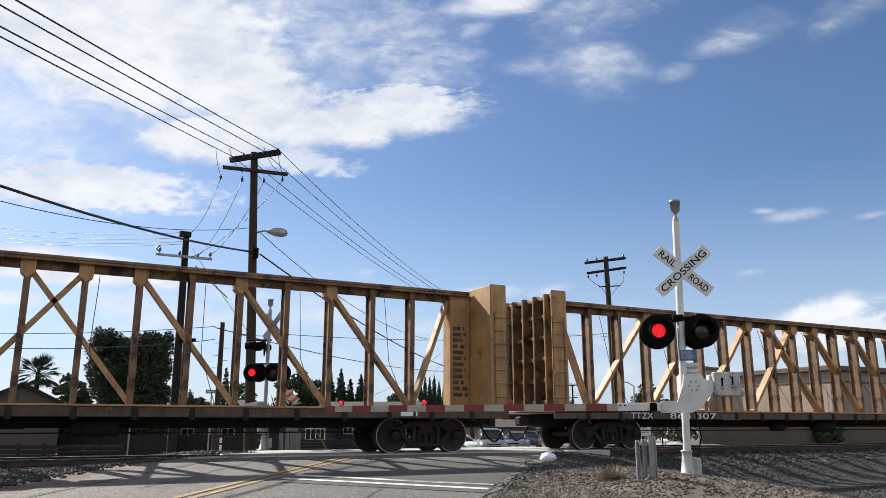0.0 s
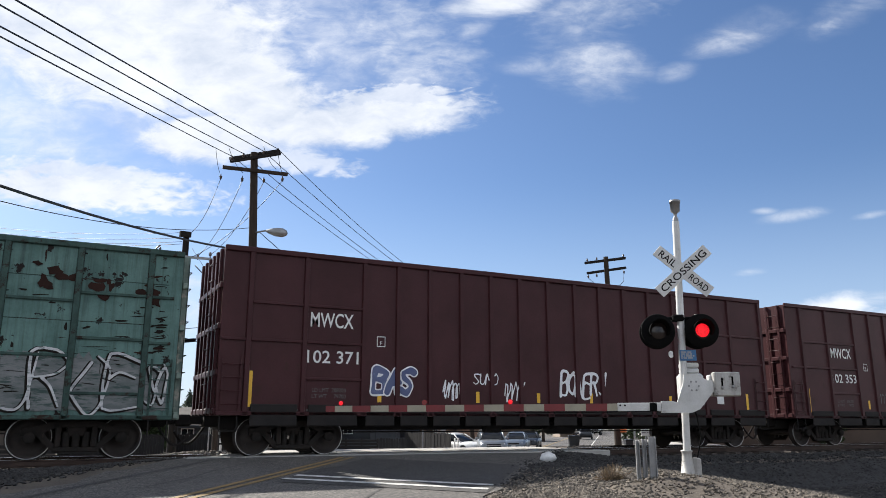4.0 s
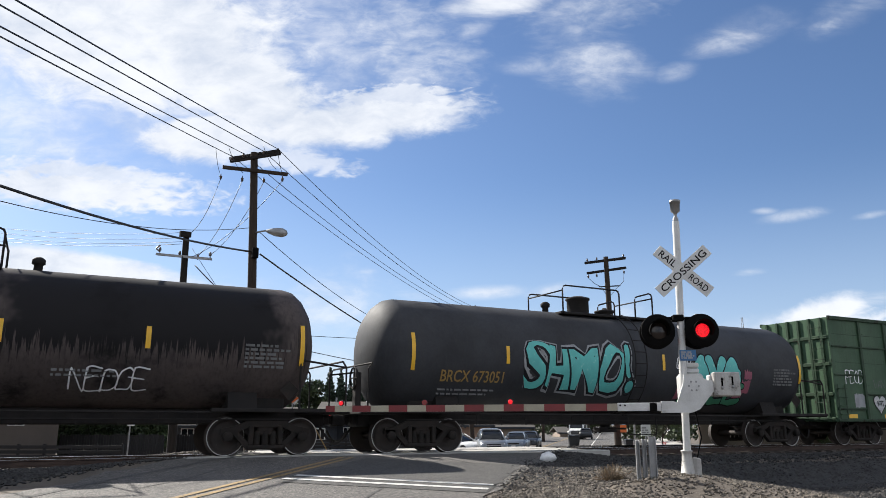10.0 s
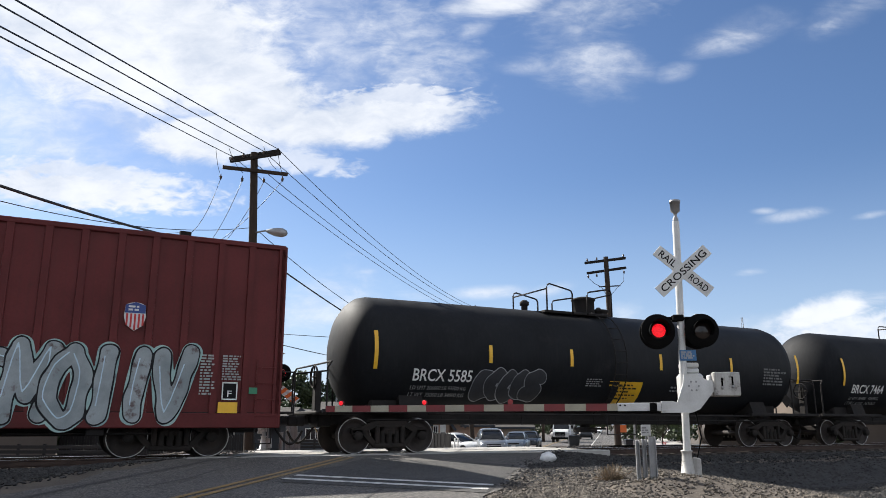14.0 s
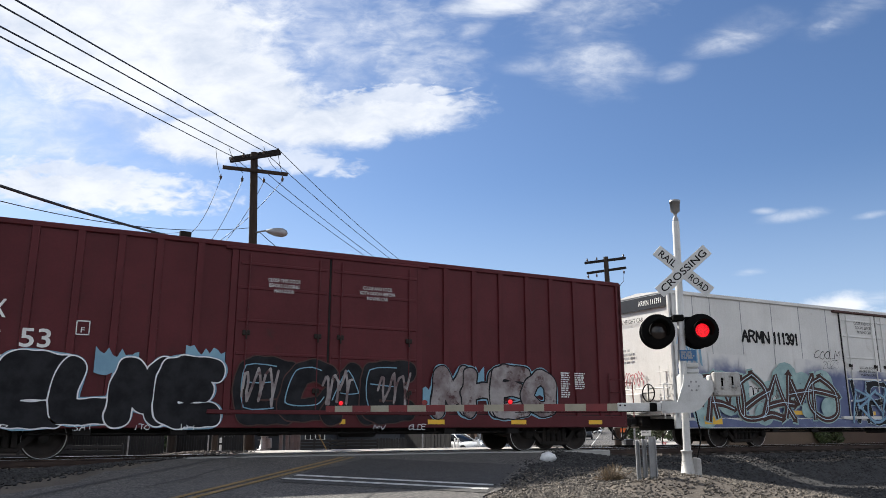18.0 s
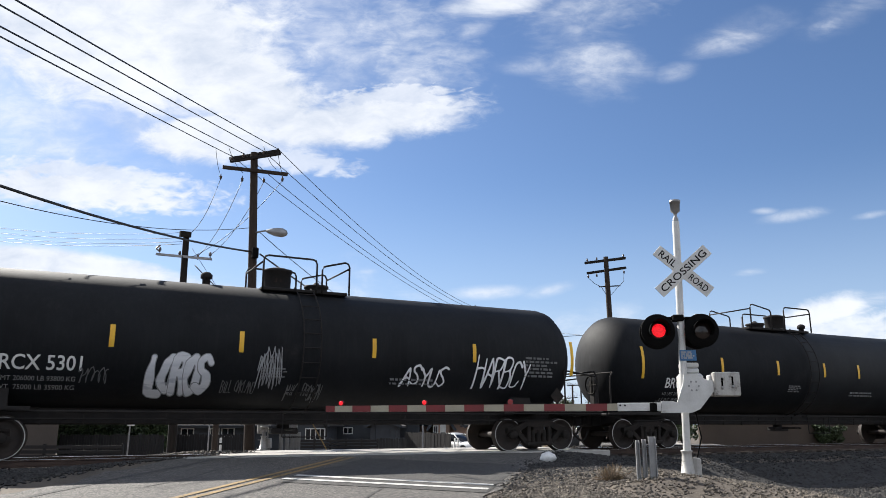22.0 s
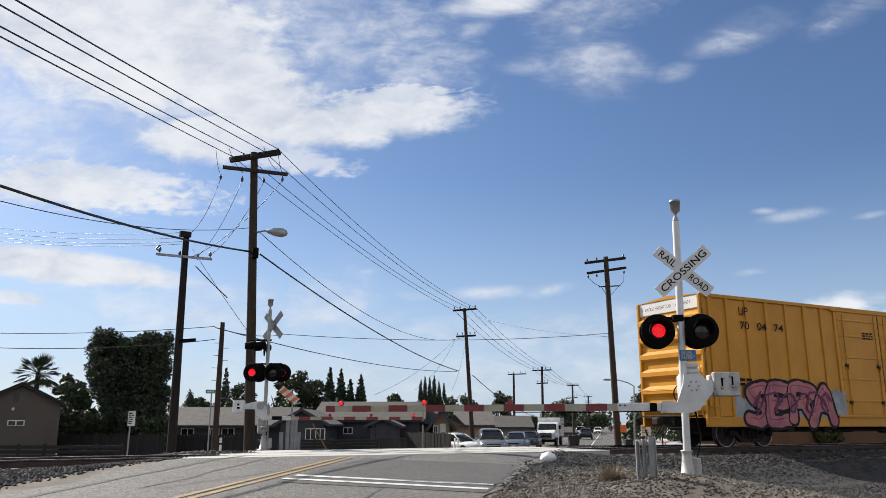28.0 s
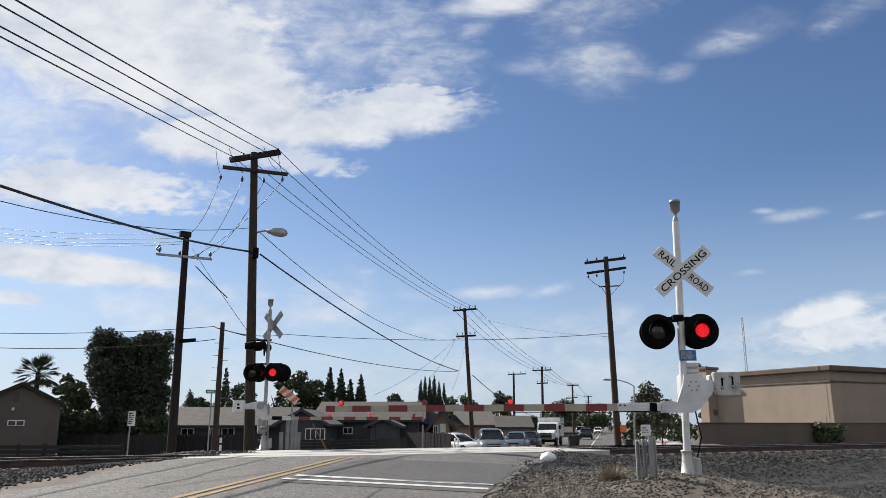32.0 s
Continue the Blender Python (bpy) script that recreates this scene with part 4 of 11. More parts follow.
LETTERS = ([[(0, 0), (0.2, 1)], [(0.15, 1), (0.9, 0.85), (0.85, 0.6), (0.25, 0.48)], [(0.3, 0.5), (1.05, -0.02)]],
           [[(0.95, 0.92), (0.35, 1.0), (0.08, 0.72), (0.5, 0.52), (0.9, 0.3), (0.6, 0.0), (0.0, 0.06)]],
           [[(0, 0), (0.12, 1)], [(0.12, 1), (0.5, 0.4)], [(0.5, 0.4), (0.88, 1)], [(0.88, 1), (1, 0)]],
           [[(0.05, 0), (0.5, 1.02)], [(0.5, 1.02), (0.98, 0)], [(0.2, 0.38), (1.0, 0.36)]],
           [[(0.12, 1), (0.08, 0)], [(0.1, 0.95), (0.95, 1.0)], [(0.1, 0.52), (0.8, 0.56)], [(0.06, 0.05), (1.0, 0.0)]],
           [[(0.15, 1), (0.1, 0)], [(0.1, 0.45), (0.95, 1)], [(0.35, 0.6), (1.1, 0)]],
           [[(0.5, 1), (0.05, 0.75), (0.08, 0.22), (0.5, 0.0), (0.92, 0.25), (0.92, 0.75), (0.5, 1.0)]])


def wild(parent, x0, x1, z0, z1, y, fill, rim, seed, n, edge, cloud, inner, wide, spike=True):
    """A painted piece of interlocking letter shapes that cannot be read: cloud, outline, filling and inner lines."""
    rnd = random.Random(seed)
    H, cw = z1 - z0, (x1 - x0) / n
    strokes = []
    for i in range(n):
        k = 1.32
        lean = rnd.uniform(-0.12, 0.16)
        loose = [[(rnd.uniform(-0.2, 0.4), rnd.uniform(0, 1)), (rnd.uniform(0.6, 1.2), rnd.uniform(0, 1))]]
        for st in LETTERS[rnd.randrange(len(LETTERS))] + loose:
            pts = [Vector((x0 + cw * (i + 0.5 + (a - 0.5) * k + lean * (b - 0.5)) + rnd.uniform(-0.05, 0.05) * cw, z0 + H * (0.1 + 0.8 * b) + rnd.uniform(-0.07, 0.07) * H)) for a, b in st]
            if len(pts) == 2:
                mid = (pts[0] + pts[1]) / 2 + Vector((rnd.uniform(-0.1, 0.1) * cw, rnd.uniform(-0.06, 0.06) * H))
                pts = [pts[0], mid, pts[1]]
            line = []
            for a in range(len(pts) - 1):
                p = [pts[max(a - 1, 0)], pts[a], pts[a + 1], pts[min(a + 2, len(pts) - 1)]]
                for s in range(4):
                    u = s / 4
                    line.append(0.5 * (2 * p[1] + (p[2] - p[0]) * u + (2 * p[0] - 5 * p[1] + 4 * p[2] - p[3]) * u * u + (3 * p[1] - p[0] - 3 * p[2] + p[3]) * u ** 3))
            line.append(pts[-1])
            w0, w1 = wide * H * rnd.uniform(0.85, 1.5), wide * H * rnd.uniform(0.7, 1.4)
            strokes.append((line, w0, w1, spike and rnd.random() < 0.55))

    def band(grow, depth, thin=None):
        b = B()
        for k, (line, w0, w1, tip) in enumerate(strokes):
            m = len(line)
            vs = []
            yy = y - depth - 0.0003 * k
            for i, p in enumerate(line):
                d = (line[min(i + 1, m - 1)] - line[max(i - 1, 0)]).normalized()
                q = Vector((-d.y, d.x)) * ((w0 + (w1 - w0) * i / (m - 1)) / 2 + grow if thin is None else thin / 2)
                e = p - d * grow * (i == 0) + d * grow * (i == m - 1)
                vs += [(e.x - q.x, yy, e.y - q.y), (e.x + q.x, yy, e.y + q.y)]
            fs = [(2 * i, 2 * i + 2, 2 * i + 3, 2 * i + 1) for i in range(m - 1)]
            if tip and thin is None:
                d = (line[-1] - line[-2]).normalized()
                c = line[-1] + d * (w1 * 0.9 + grow * 2.2)
                q = Vector((-d.y, d.x)) * (w1 * 0.85 + grow)
                e = line[-1] + d * grow
                o = len(vs)
                vs += [(e.x - q.x, yy - 0.0001, e.y - q.y), (c.x, yy - 0.0001, c.y), (e.x + q.x, yy - 0.0001, e.y + q.y)]
                fs.append((o, o + 1, o + 2))
            b.add(vs, fs)
        return b

    if cloud:
        b = B()
        for k in range(n * 3):
            cx, cz, r = rnd.uniform(x0, x1), rnd.uniform(z0 + 0.2 * H, z1 - 0.05 * H), H * rnd.uniform(0.14, 0.28)
            b.add([(cx + r * 1.2 * math.cos(j * 0.524), y + 0.0006 - 0.0001 * k, cz + r * math.sin(j * 0.524)) for j in range(12)], [tuple(range(12))])
        part("graffiti_cloud", b, cloud, parent)
    part("graffiti_outline", band(edge, 0.004), rim, parent)
    part("graffiti_fill", band(0.0, 0.012), fill, parent)
    if inner:
        part("graffiti_line", band(0.0, 0.020, 0.028), inner, parent)
# ======== ground, road and track ========
RD, RR = Vector((0.635, 0.773)), Vector((0.773, -0.635))     # along the road, and to its right
TRACK_Y = 19.9
C_YEL, C_R, C_L = -5.95, -1.82, -9.5                          # the yellow line and the road's two edges, along RR


def smooth(k):
    k = max(0.0, min(1.0, k))
    return k * k * (3 - 2 * k)


def road_z(y):
    if y < 17.4:
        return max(-0.05 * (17.4 - y), -0.86)
    if y < 21.6:
        return 0.0
    return -1.28 * smooth((y - 21.8) / 20)


def road_edges(y):
    """Where the pavement ends to the left and right, widening over the rails."""
    near = smooth((y - 9) / 8)
    far = smooth((y - 21) / 5)
    left = C_L + 1.1 * (1 - near) - 3.2 * far
    right = C_R + 0.3 * smooth((y - 15) / 3) + 1.2 * far
    return left, right


def ground_z(x, y):
    c = RR.x * x + RR.y * y
    z = road_z(y)
    left, right = road_edges(y)
    off_r, off_l = smooth((c - right) / 2.4), smooth((left - c) / 2.0)
    off = max(off_r, off_l)
    under = -0.02
    if y < 17.4:
        z += under * (1 - off) + 0.20 * off_r * smooth((y - 3) / 6) * (1 - smooth((y - 11.5) / 4)) + 0.02 * off_l
        z += off * 0.05 * noise.noise((x * 0.55, y * 0.55, 0))
        z += 0.20 * math.exp(-((x - 8.8) ** 2 + (y - 8.9) ** 2) / 0.9) - 0.07 * math.exp(-((x - 10.1) ** 2 + (y - 10.19) ** 2) / 0.6)
        z = max(z - 0.78 * smooth((x - 9.8) / 6.8) * smooth((17.3 - y) / 3.5), min(z, -0.98))      # the bank falls away to the right
        bed = smooth((y - 15.6) / 2.0) * off
        z = z * (1 - bed) + (-0.24) * bed
    elif y < 21.9:
        z += under * (1 - off) - 0.24 * off
    else:
        z += under - 0.15 * off
        z += 0.25 * smooth((y - 24) / 12) * off_l
    return z


def grid(xs, ys, zf, cut=None):
    b = B()
    vs = [(x, y, zf(x, y)) for y in ys for x in xs]
    n = len(xs)
    fs = []
    for j in range(len(ys) - 1):
        for i in range(n - 1):
            fs.append((j * n + i, j * n + i + 1, (j + 1) * n + i + 1, (j + 1) * n + i))
    return b.add(vs, fs, True)


def spread(a, b, step):
    n = max(1, round((b - a) / step))
    return [a + (b - a) * i / n for i in range(n)]


gx = [-2500, -1200, -500, -200, -100, -50, -30] + spread(-20, 45, 0.45) + [45, 55, 70, 100, 160, 300, 700, 1500, 2500]
gy = [-300, -80, -30, -12, -4] + spread(0, 26, 0.4) + spread(26, 60, 2) + [60, 80, 120, 250, 600, 1500, 2800]
solid("ground", grid(gx, gy, ground_z), M_DIRT, "pale dry dirt and gravel ground beside the railway", "ground", kind="structure")


def strip(c0, c1, s0, s1, ds, nc, lift, zf=None, wob=0.0):
    """A sheet along the road, from c0 to c1 across (numbers or functions of y)."""
    b = B()
    rows = []
    n = max(2, round((s1 - s0) / ds))
    for i in range(n + 1):
        s = s0 + (s1 - s0) * i / n
        row = []
        for j in range(nc + 1):
            k = j / nc
            y_mid = RD.y * s + RR.y * -4
            a = c0(y_mid) if callable(c0) else c0
            e = c1(y_mid) if callable(c1) else c1
            c = a + (e - a) * k
            if wob and j in (0, nc):
                c += wob * noise.noise((s * 1.3, c, 3.0))
            p = RD * s + RR * c
            row.append((p.x, p.y, (zf or road_z)(p.y) + lift))
        rows.append(row)
    vs = [p for r in rows for p in r]
    m = nc + 1
    return b.add(vs, [(i * m + j, i * m + j + 1, (i + 1) * m + j + 1, (i + 1) * m + j) for i in range(n) for j in range(nc)], True)


solid("road", strip(lambda y: road_edges(y)[0], lambda y: road_edges(y)[1], -12, 21.2, 0.4, 26, 0.0, wob=0.35), M_ASPH,
      "worn grey asphalt road rising to the level crossing", "road", kind="structure")
solid("road_beyond", strip(lambda y: road_edges(y)[0] - 0.5, lambda y: road_edges(y)[1] + 4.5, 30.3, 420, 2.0, 10, 0.0), M_ASPH,
      "grey asphalt street running away beyond the railway", "road", kind="structure")
solid("road_patch", strip(C_YEL + 0.4, C_R - 0.1, 12.5, 17.4, 0.4, 8, 0.008, wob=0.2), M_ASPH2,
      "dark newer asphalt strip before the rails", "road", kind="structure")
# crossing surface: panels between and beside the rails
cross = thing("crossing_deck", (0, 0, 0), "pale concrete panels laid between the rails of the crossing", "crossing deck", kind="structure")
for y0, y1 in ((18.15, 19.08), (19.24, 20.56), (20.74, 22.6)):
    x = 3.0
    while x < 14.6:
        cc = RR.x * x + RR.y * (y0 + y1) / 2
        if road_edges((y0 + y1) / 2)[0] - 0.3 < cc < road_edges((y0 + y1) / 2)[1] + 0.4:
            part("panel", lambda: B().soft(0, 1.18, 0, y1 - y0, -0.16, 0.0, 0.015), M_PAVE, cross, loc=(x, y0, 0.006), key=("panel", y0))
        x += 1.2
# road paint
for k, c in enumerate((C_YEL - 0.16, C_YEL + 0.06)):
    solid("centre_line", strip(c, c + 0.11, 6.0, 17.4, 0.5, 1, 0.010), M_YELLOWLINE, "worn double yellow centre line on the asphalt", "road marking", kind="structure")
for k, s in enumerate((12.86, 13.42)):
    solid("stop_line", strip(C_YEL + 0.35, C_R - 0.15, s, s + 0.2, 0.1, 8, 0.014), M_WHITELINE, "worn white stop line across the lane", "road marking", kind="structure")
solid("far_lane_line", strip(-6.0, -5.85, 33, 300, 3, 1, 0.012), M_YELLOWLINE, "yellow centre line of the street beyond", "road marking", kind="structure")
solid("far_edge_line", strip(-1.7, -1.58, 33, 200, 3, 1, 0.012), M_WHITELINE, "white edge line of the street beyond", "road marking", kind="structure")

# dark ballast bed along the track, to the right and to the left of the road
def bed_sheet(x0, x1, y0f, y1, right):
    b = B()
    n, m = int((x1 - x0) / 0.4), 16
    vs, keep = [], []
    for i in range(n + 1):
        x = x0 + (x1 - x0) * i / n
        a = y0f(x)
        for j in range(m + 1):
            y = a + (y1 - a) * j / m
            vs.append((x, y, ground_z(x, y) + 0.012))
    fs = []
    for i in range(n):
        for j in range(m):
            q = [i * (m + 1) + j, (i + 1) * (m + 1) + j, (i + 1) * (m + 1) + j + 1, i * (m + 1) + j + 1]
            ok = True
            for k in q:
                c = RR.x * vs[k][0] + RR.y * vs[k][1]
                l, r = road_edges(vs[k][1])
                ok = ok and (c > r + 0.05 if right else c < l - 0.05)
            if ok:
                fs.append(tuple(q))
    return b.add(vs, fs, True)


solid("ballast_bed", bed_sheet(5, 70, lambda x: 13.2 + 0.7 * noise.noise((x * 0.5, 0, 2)) - 0.01 * x - 4.2 * smooth((x - 11) / 5), 18.95, True), M_BED, "dark crushed-stone bed sloping down from the track", "ballast bed", kind="structure")
solid("ballast_bed", bed_sheet(-60, 4, lambda x: 9.6 + 0.5 * noise.noise((x * 0.5, 0, 5)), 18.95, False), M_BED, "dark crushed-stone bed sloping down from the track", "ballast bed", kind="structure")

# thin dark wavering strips along the road
for c0, s0, s1, w in ((-8.2, 8.0, 17.5, 0.13), (-7.2, 11.0, 17.0, 0.05), (-3.6, 8.5, 12.4, 0.05)):
    solid("tar_seam", strip(lambda y, c=c0: c + 0.12 * noise.noise((y * 0.7, c, 0)) - 0.09 * (y - 12), lambda y, c=c0, w=w: c + w + 0.12 * noise.noise((y * 0.7, c, 0)) - 0.09 * (y - 12), s0, s1, 0.3, 1, 0.006), M_ASPH2,
          "thin dark strip along the worn road", "road marking", kind="structure")

# rails
def rail_profile(y, z0=-0.16):
    return [(y - 0.07, z0), (y + 0.07, z0), (y + 0.07, z0 + 0.012), (y + 0.012, z0 + 0.03), (y + 0.012, z0 + 0.12), (y + 0.036, z0 + 0.13),
            (y + 0.036, z0 + 0.155), (y - 0.036, z0 + 0.155), (y - 0.036, z0 + 0.13), (y - 0.012, z0 + 0.12), (y - 0.012, z0 + 0.03), (y - 0.07, z0 + 0.012)]


for y in (TRACK_Y - 0.75, TRACK_Y + 0.75):
    r = thing("rail", (0, 0, 0), "rusty steel rail with a polished running surface", "rail", group="rails of the track")
    part("rail_body", B().prism([(-400, a, b) for a, b in rail_profile(y)], (900, 0, 0)), M_RAIL, r)
    part("rail_head", B().soft(-400, 500, y - 0.033, y + 0.033, -0.0045, 0.0, 0.001), M_RAILTOP, r)
tie = part("railway_tie", B().soft(-0.115, 0.115, -1.3, 1.3, -0.3, -0.165, 0.01), M_TIE, None)
tagged(tie, "dark creosoted wooden tie under the rails", "railway tie", "ties of the track")
tie.matrix_basis = pose(-30, TRACK_Y, 0)
x = -29.46
while x < 60:
    c = RR.x * x + RR.y * TRACK_Y
    if not (road_edges(TRACK_Y)[0] < c < road_edges(TRACK_Y)[1]):
        copy_thing(tie, pose(x, TRACK_Y, random.uniform(-0.006, 0.006), 0, 0, random.uniform(-1, 1)))
    x += 0.54


def stones(name, material, spots, smin, smax, label, seed):
    """Broken stones strewn over the ground, joined."""
    rs = np.random.RandomState(seed)
    base = np.array([(1, 0, 0), (-1, 0, 0), (0, 1, 0), (0, -1, 0), (0, 0, 1), (0, 0, -1), (.6, .6, .5), (-.6, -.5, .5)], float)
    tri = [(0, 6, 4), (6, 2, 4), (2, 1, 4), (1, 7, 4), (7, 3, 4), (3, 0, 4), (0, 2, 6), (1, 3, 7), (2, 0, 5), (1, 2, 5), (3, 1, 5), (0, 3, 5)]
    b = B()
    vs, fs = [], []
    for x, y in spots:
        s = rs.uniform(smin, smax)
        a = rs.uniform(0, 6.28)
        sc = s * rs.uniform(0.6, 1.2, 3)
        q = base * (0.8 + 0.4 * rs.rand(8, 1)) * sc
        ca, sa = math.cos(a), math.sin(a)
        z = ground_z(x, y) + s * 0.3
        o = len(vs)
        for p in q:
            vs.append((x + p[0] * ca - p[1] * sa, y + p[0] * sa + p[1] * ca, z + p[2] * 0.75))
        fs += [(i + o, j + o, k + o) for i, j, k in tri]
    b.v, b.f, b.s = vs, fs, [False] * len(fs)
    return solid(name, b, material, label, "gravel", kind="stuff")


def strew(n, box, ok, seed):
    rs = np.random.RandomState(seed)
    out = []
    while len(out) < n:
        x, y = rs.uniform(box[0], box[1]), rs.uniform(box[2], box[3])
        if ok(x, y, rs):
            out.append((x, y))
    return out


def off_road(x, y, rs):
    c = RR.x * x + RR.y * y
    l, r = road_edges(y)
    return c > r + 0.1 - 0.4 * rs.rand() ** 3 or c < l - 0.05 + 0.3 * rs.rand() ** 3


stones("ballast", M_STONE, strew(38000, (6, 34, 8.0, 18.9), lambda x, y, rs: off_road(x, y, rs) and x * 0.55 - 2 < y + 8 and y > 11 + 2.5 * rs.rand() - 4 * smooth((x - 11) / 4) and rs.rand() < min(1, 14 / x), 1), 0.018, 0.05,
       "dark crushed stone ballast along the track", 11)
stones("ballast_by_the_road", M_STONE, strew(17000, (-6, 4, 10.5, 19.0), lambda x, y, rs: off_road(x, y, rs) and x > -0.25 * y - 1.5, 2), 0.02, 0.05, "dark crushed stone ballast heaped beside the road", 12)
stones("shoulder_gravel", M_STONE_L, strew(30000, (5, 24, 7.0, 14.0), lambda x, y, rs: off_road(x, y, rs) and rs.rand() > 0.85 * smooth((x + y * 0.35 - 14.5) / 5) and rs.rand() < (0.35 if (x - 9) ** 2 + (y - 9) ** 2 < 2.2 else 1), 3), 0.010, 0.034, "pale loose gravel on the road shoulder", 13)
stones("far_ballast", M_STONE, strew(3000, (-8, 40, 21.3, 23.6), off_road, 4), 0.03, 0.06, "dark crushed stone on the far side of the track", 14)
stones("track_ballast", M_STONE, strew(4000, (-10, 34, 19.3, 20.6), off_road, 5), 0.02, 0.045, "dark crushed stone between the rails", 15)
# ======== the goods train ========
SPEED = 13.75
CARS = []        # (thing, place of its middle along the track at the clip's start)
HALF = 1.54      # half width of a car


def rolling(name, front, rear, label, category, group=""):
    mid = (front + rear) / 2
    ob = thing(name, (mid, TRACK_Y, 0), label, category, group)
    CARS.append((ob, mid))
    return ob, (front - rear) / 2


def wheelset_mesh():
    b = B()
    for y in (-0.78, 0.78):
        s = -1 if y < 0 else 1
        prof = [(-0.02, 0.485), (0.02, 0.465), (0.10, 0.455), (0.135, 0.45), (0.135, 0.385), (0.10, 0.37), (0.085, 0.3), (0.10, 0.18), (0.14, 0.14), (0.15, 0.10), (0.15, 0.0)]
        b.lathe(prof, (0, y - s * 0.07, 0), (0, s, 0), 28)
        b.lathe([(0, 0.485), (0, 0.12)], (0, y - s * 0.09, 0), (0, s, 0), 28, False)
        for k in range(3):
            a = k * 2.094
            b.cyl((0.24 * math.cos(a), y + s * 0.02, 0.24 * math.sin(a)), (0.24 * math.cos(a), y + s * 0.035, 0.24 * math.sin(a)), 0.035, n=8)
    b.cyl((0, -0.9, 0), (0, 0.9, 0), 0.085, n=12)
    return b


def rim_mesh():
    return B().lathe([(0.0, 0.452), (0.004, 0.450), (0.004, 0.436), (0.0, 0.432)], (0, 0, 0), (0, -1, 0), 32)


def side_frame_mesh():
    b = B()
    y0, y1 = -0.07, 0.07
    top = [(-1.08, 0.50), (-1.08, 0.64), (-0.75, 0.70), (-0.45, 0.83), (0.45, 0.83), (0.75, 0.70), (1.08, 0.64), (1.08, 0.50), (0.78, 0.50), (0.42, 0.68), (-0.42, 0.68), (-0.78, 0.50)]
    b.prism([(x, y0, z) for x, z in top[::-1]], (0, y1 - y0, 0))
    for s in (-1, 1):
        leg = [(s * 0.80, 0.52), (s * 0.66, 0.56), (s * 0.34, 0.24), (s * 0.44, 0.16)]
        b.prism([(x, y0, z) for x, z in (leg if s > 0 else leg[::-1])], (0, y1 - y0, 0))
        b.soft(s * 0.36 - 0.06, s * 0.36 + 0.06, y0 * 1.4, y1 * 1.4, 0.26, 0.72, 0.02)
    b.soft(-0.46, 0.46, y0 * 1.5, y1 * 1.5, 0.15, 0.26, 0.03)
    return b


def spring_mesh():
    b = B()
    b.lathe([(i * 0.03, 0.085 if i % 2 else 0.07) for i in range(12)], (0, 0, 0.26), (0, 0, 1), 12)
    return b


def cap_mesh():
    b = B()
    b.cyl((0, -0.02, 0), (0, 0.10, 0), 0.12, n=16)
    b.lathe([(0, 0.12), (0.03, 0.085), (0.04, 0.0)], (0, 0.10, 0), (0, 1, 0), 16)
    b.soft(-0.16, 0.16, -0.12, 0.02, 0.06, 0.17, 0.02)
    return b


def truck(car, x, name="truck"):
    t = part(name, lambda: B().soft(-0.2, 0.2, -1.05, 1.05, 0.48, 0.70, 0.03).cyl((0, 0, 0.7), (0, 0, 0.86), 0.2, n=16), M_TRUCK, car, loc=(x, 0, 0), key="bolster")
    for s in (-1, 1):
        part("side_frame", side_frame_mesh, M_TRUCK, t, loc=(0, s * 1.0, 0), key="side_frame")
        for dx in (-0.2, 0.0, 0.2):
            part("spring", spring_mesh, M_TRUCK, t, loc=(dx, s * 1.0, 0), key="springs")
        for dx in (-0.915, 0.915):
            part("bearing_cap", cap_mesh, M_TRUCK, t, loc=pose(dx, s * 1.05, 0.455, 0, 0, 0 if s > 0 else 180), key="cap")
    for dx in (-0.915, 0.915):
        w = part("wheelset", wheelset_mesh, M_WHEEL, t, loc=(dx, 0, 0.455), key="wheelset")
        for s in (-1, 1):
            part("wheel_rim", rim_mesh, M_TREAD, t, "bright worn wheel rim", loc=pose(dx, s * 0.847, 0.455, 0, 0, 0 if s < 0 else 180), key="rim")
        WHEELS.append((w, car))
    return t


WHEELS = []


def coupler_mesh():
    b = B()
    b.soft(-0.9, 0.30, -0.09, 0.09, 0.74, 0.96, 0.03)
    b.soft(0.28, 0.56, -0.17, 0.17, 0.70, 0.98, 0.05)
    b.soft(-0.35, 0.02, -0.35, 0.35, 0.68, 1.04, 0.03)
    b.bar((-0.15, -1.25, 0.93), (0.1, 0.1, 0.95), 0.03, 0.03)
    return b


def hose_mesh():
    b = B()
    pts = [(-0.15 + 0.75 * k, -0.42 - 0.12 * math.sin(k * 3.1), 0.72 - 0.46 * math.sin(k * math.pi * 0.9)) for k in [i / 8 for i in range(9)]]
    b.tube(pts, 0.03, 8)
    return b


def couplers(car, half):
    for s in (1, -1):
        part("coupler", coupler_mesh, M_BLACK, car, loc=pose(s * half, 0, 0, 0, 0, 0 if s > 0 else 180), key="coupler")
        part("air_hose", hose_mesh, M_BLACK, car, loc=pose(s * half, 0, 0, 0, 0, 0 if s > 0 else 180), key="hose")


def ladder_mesh(h, w=0.42, rungs=7, r=0.012):
    b = B()
    for i in range(rungs):
        z = h * (i + 0.5) / rungs
        b.tube([(-w / 2, 0, z), (-w / 2, -0.07, z), (w / 2, -0.07, z), (w / 2, 0, z)], r, 6)
    b.bar((-w / 2, 0, 0), (-w / 2, 0, h), 0.05, 0.012, up=(0, 1, 0))
    b.bar((w / 2, 0, 0), (w / 2, 0, h), 0.05, 0.012, up=(0, 1, 0))
    return b


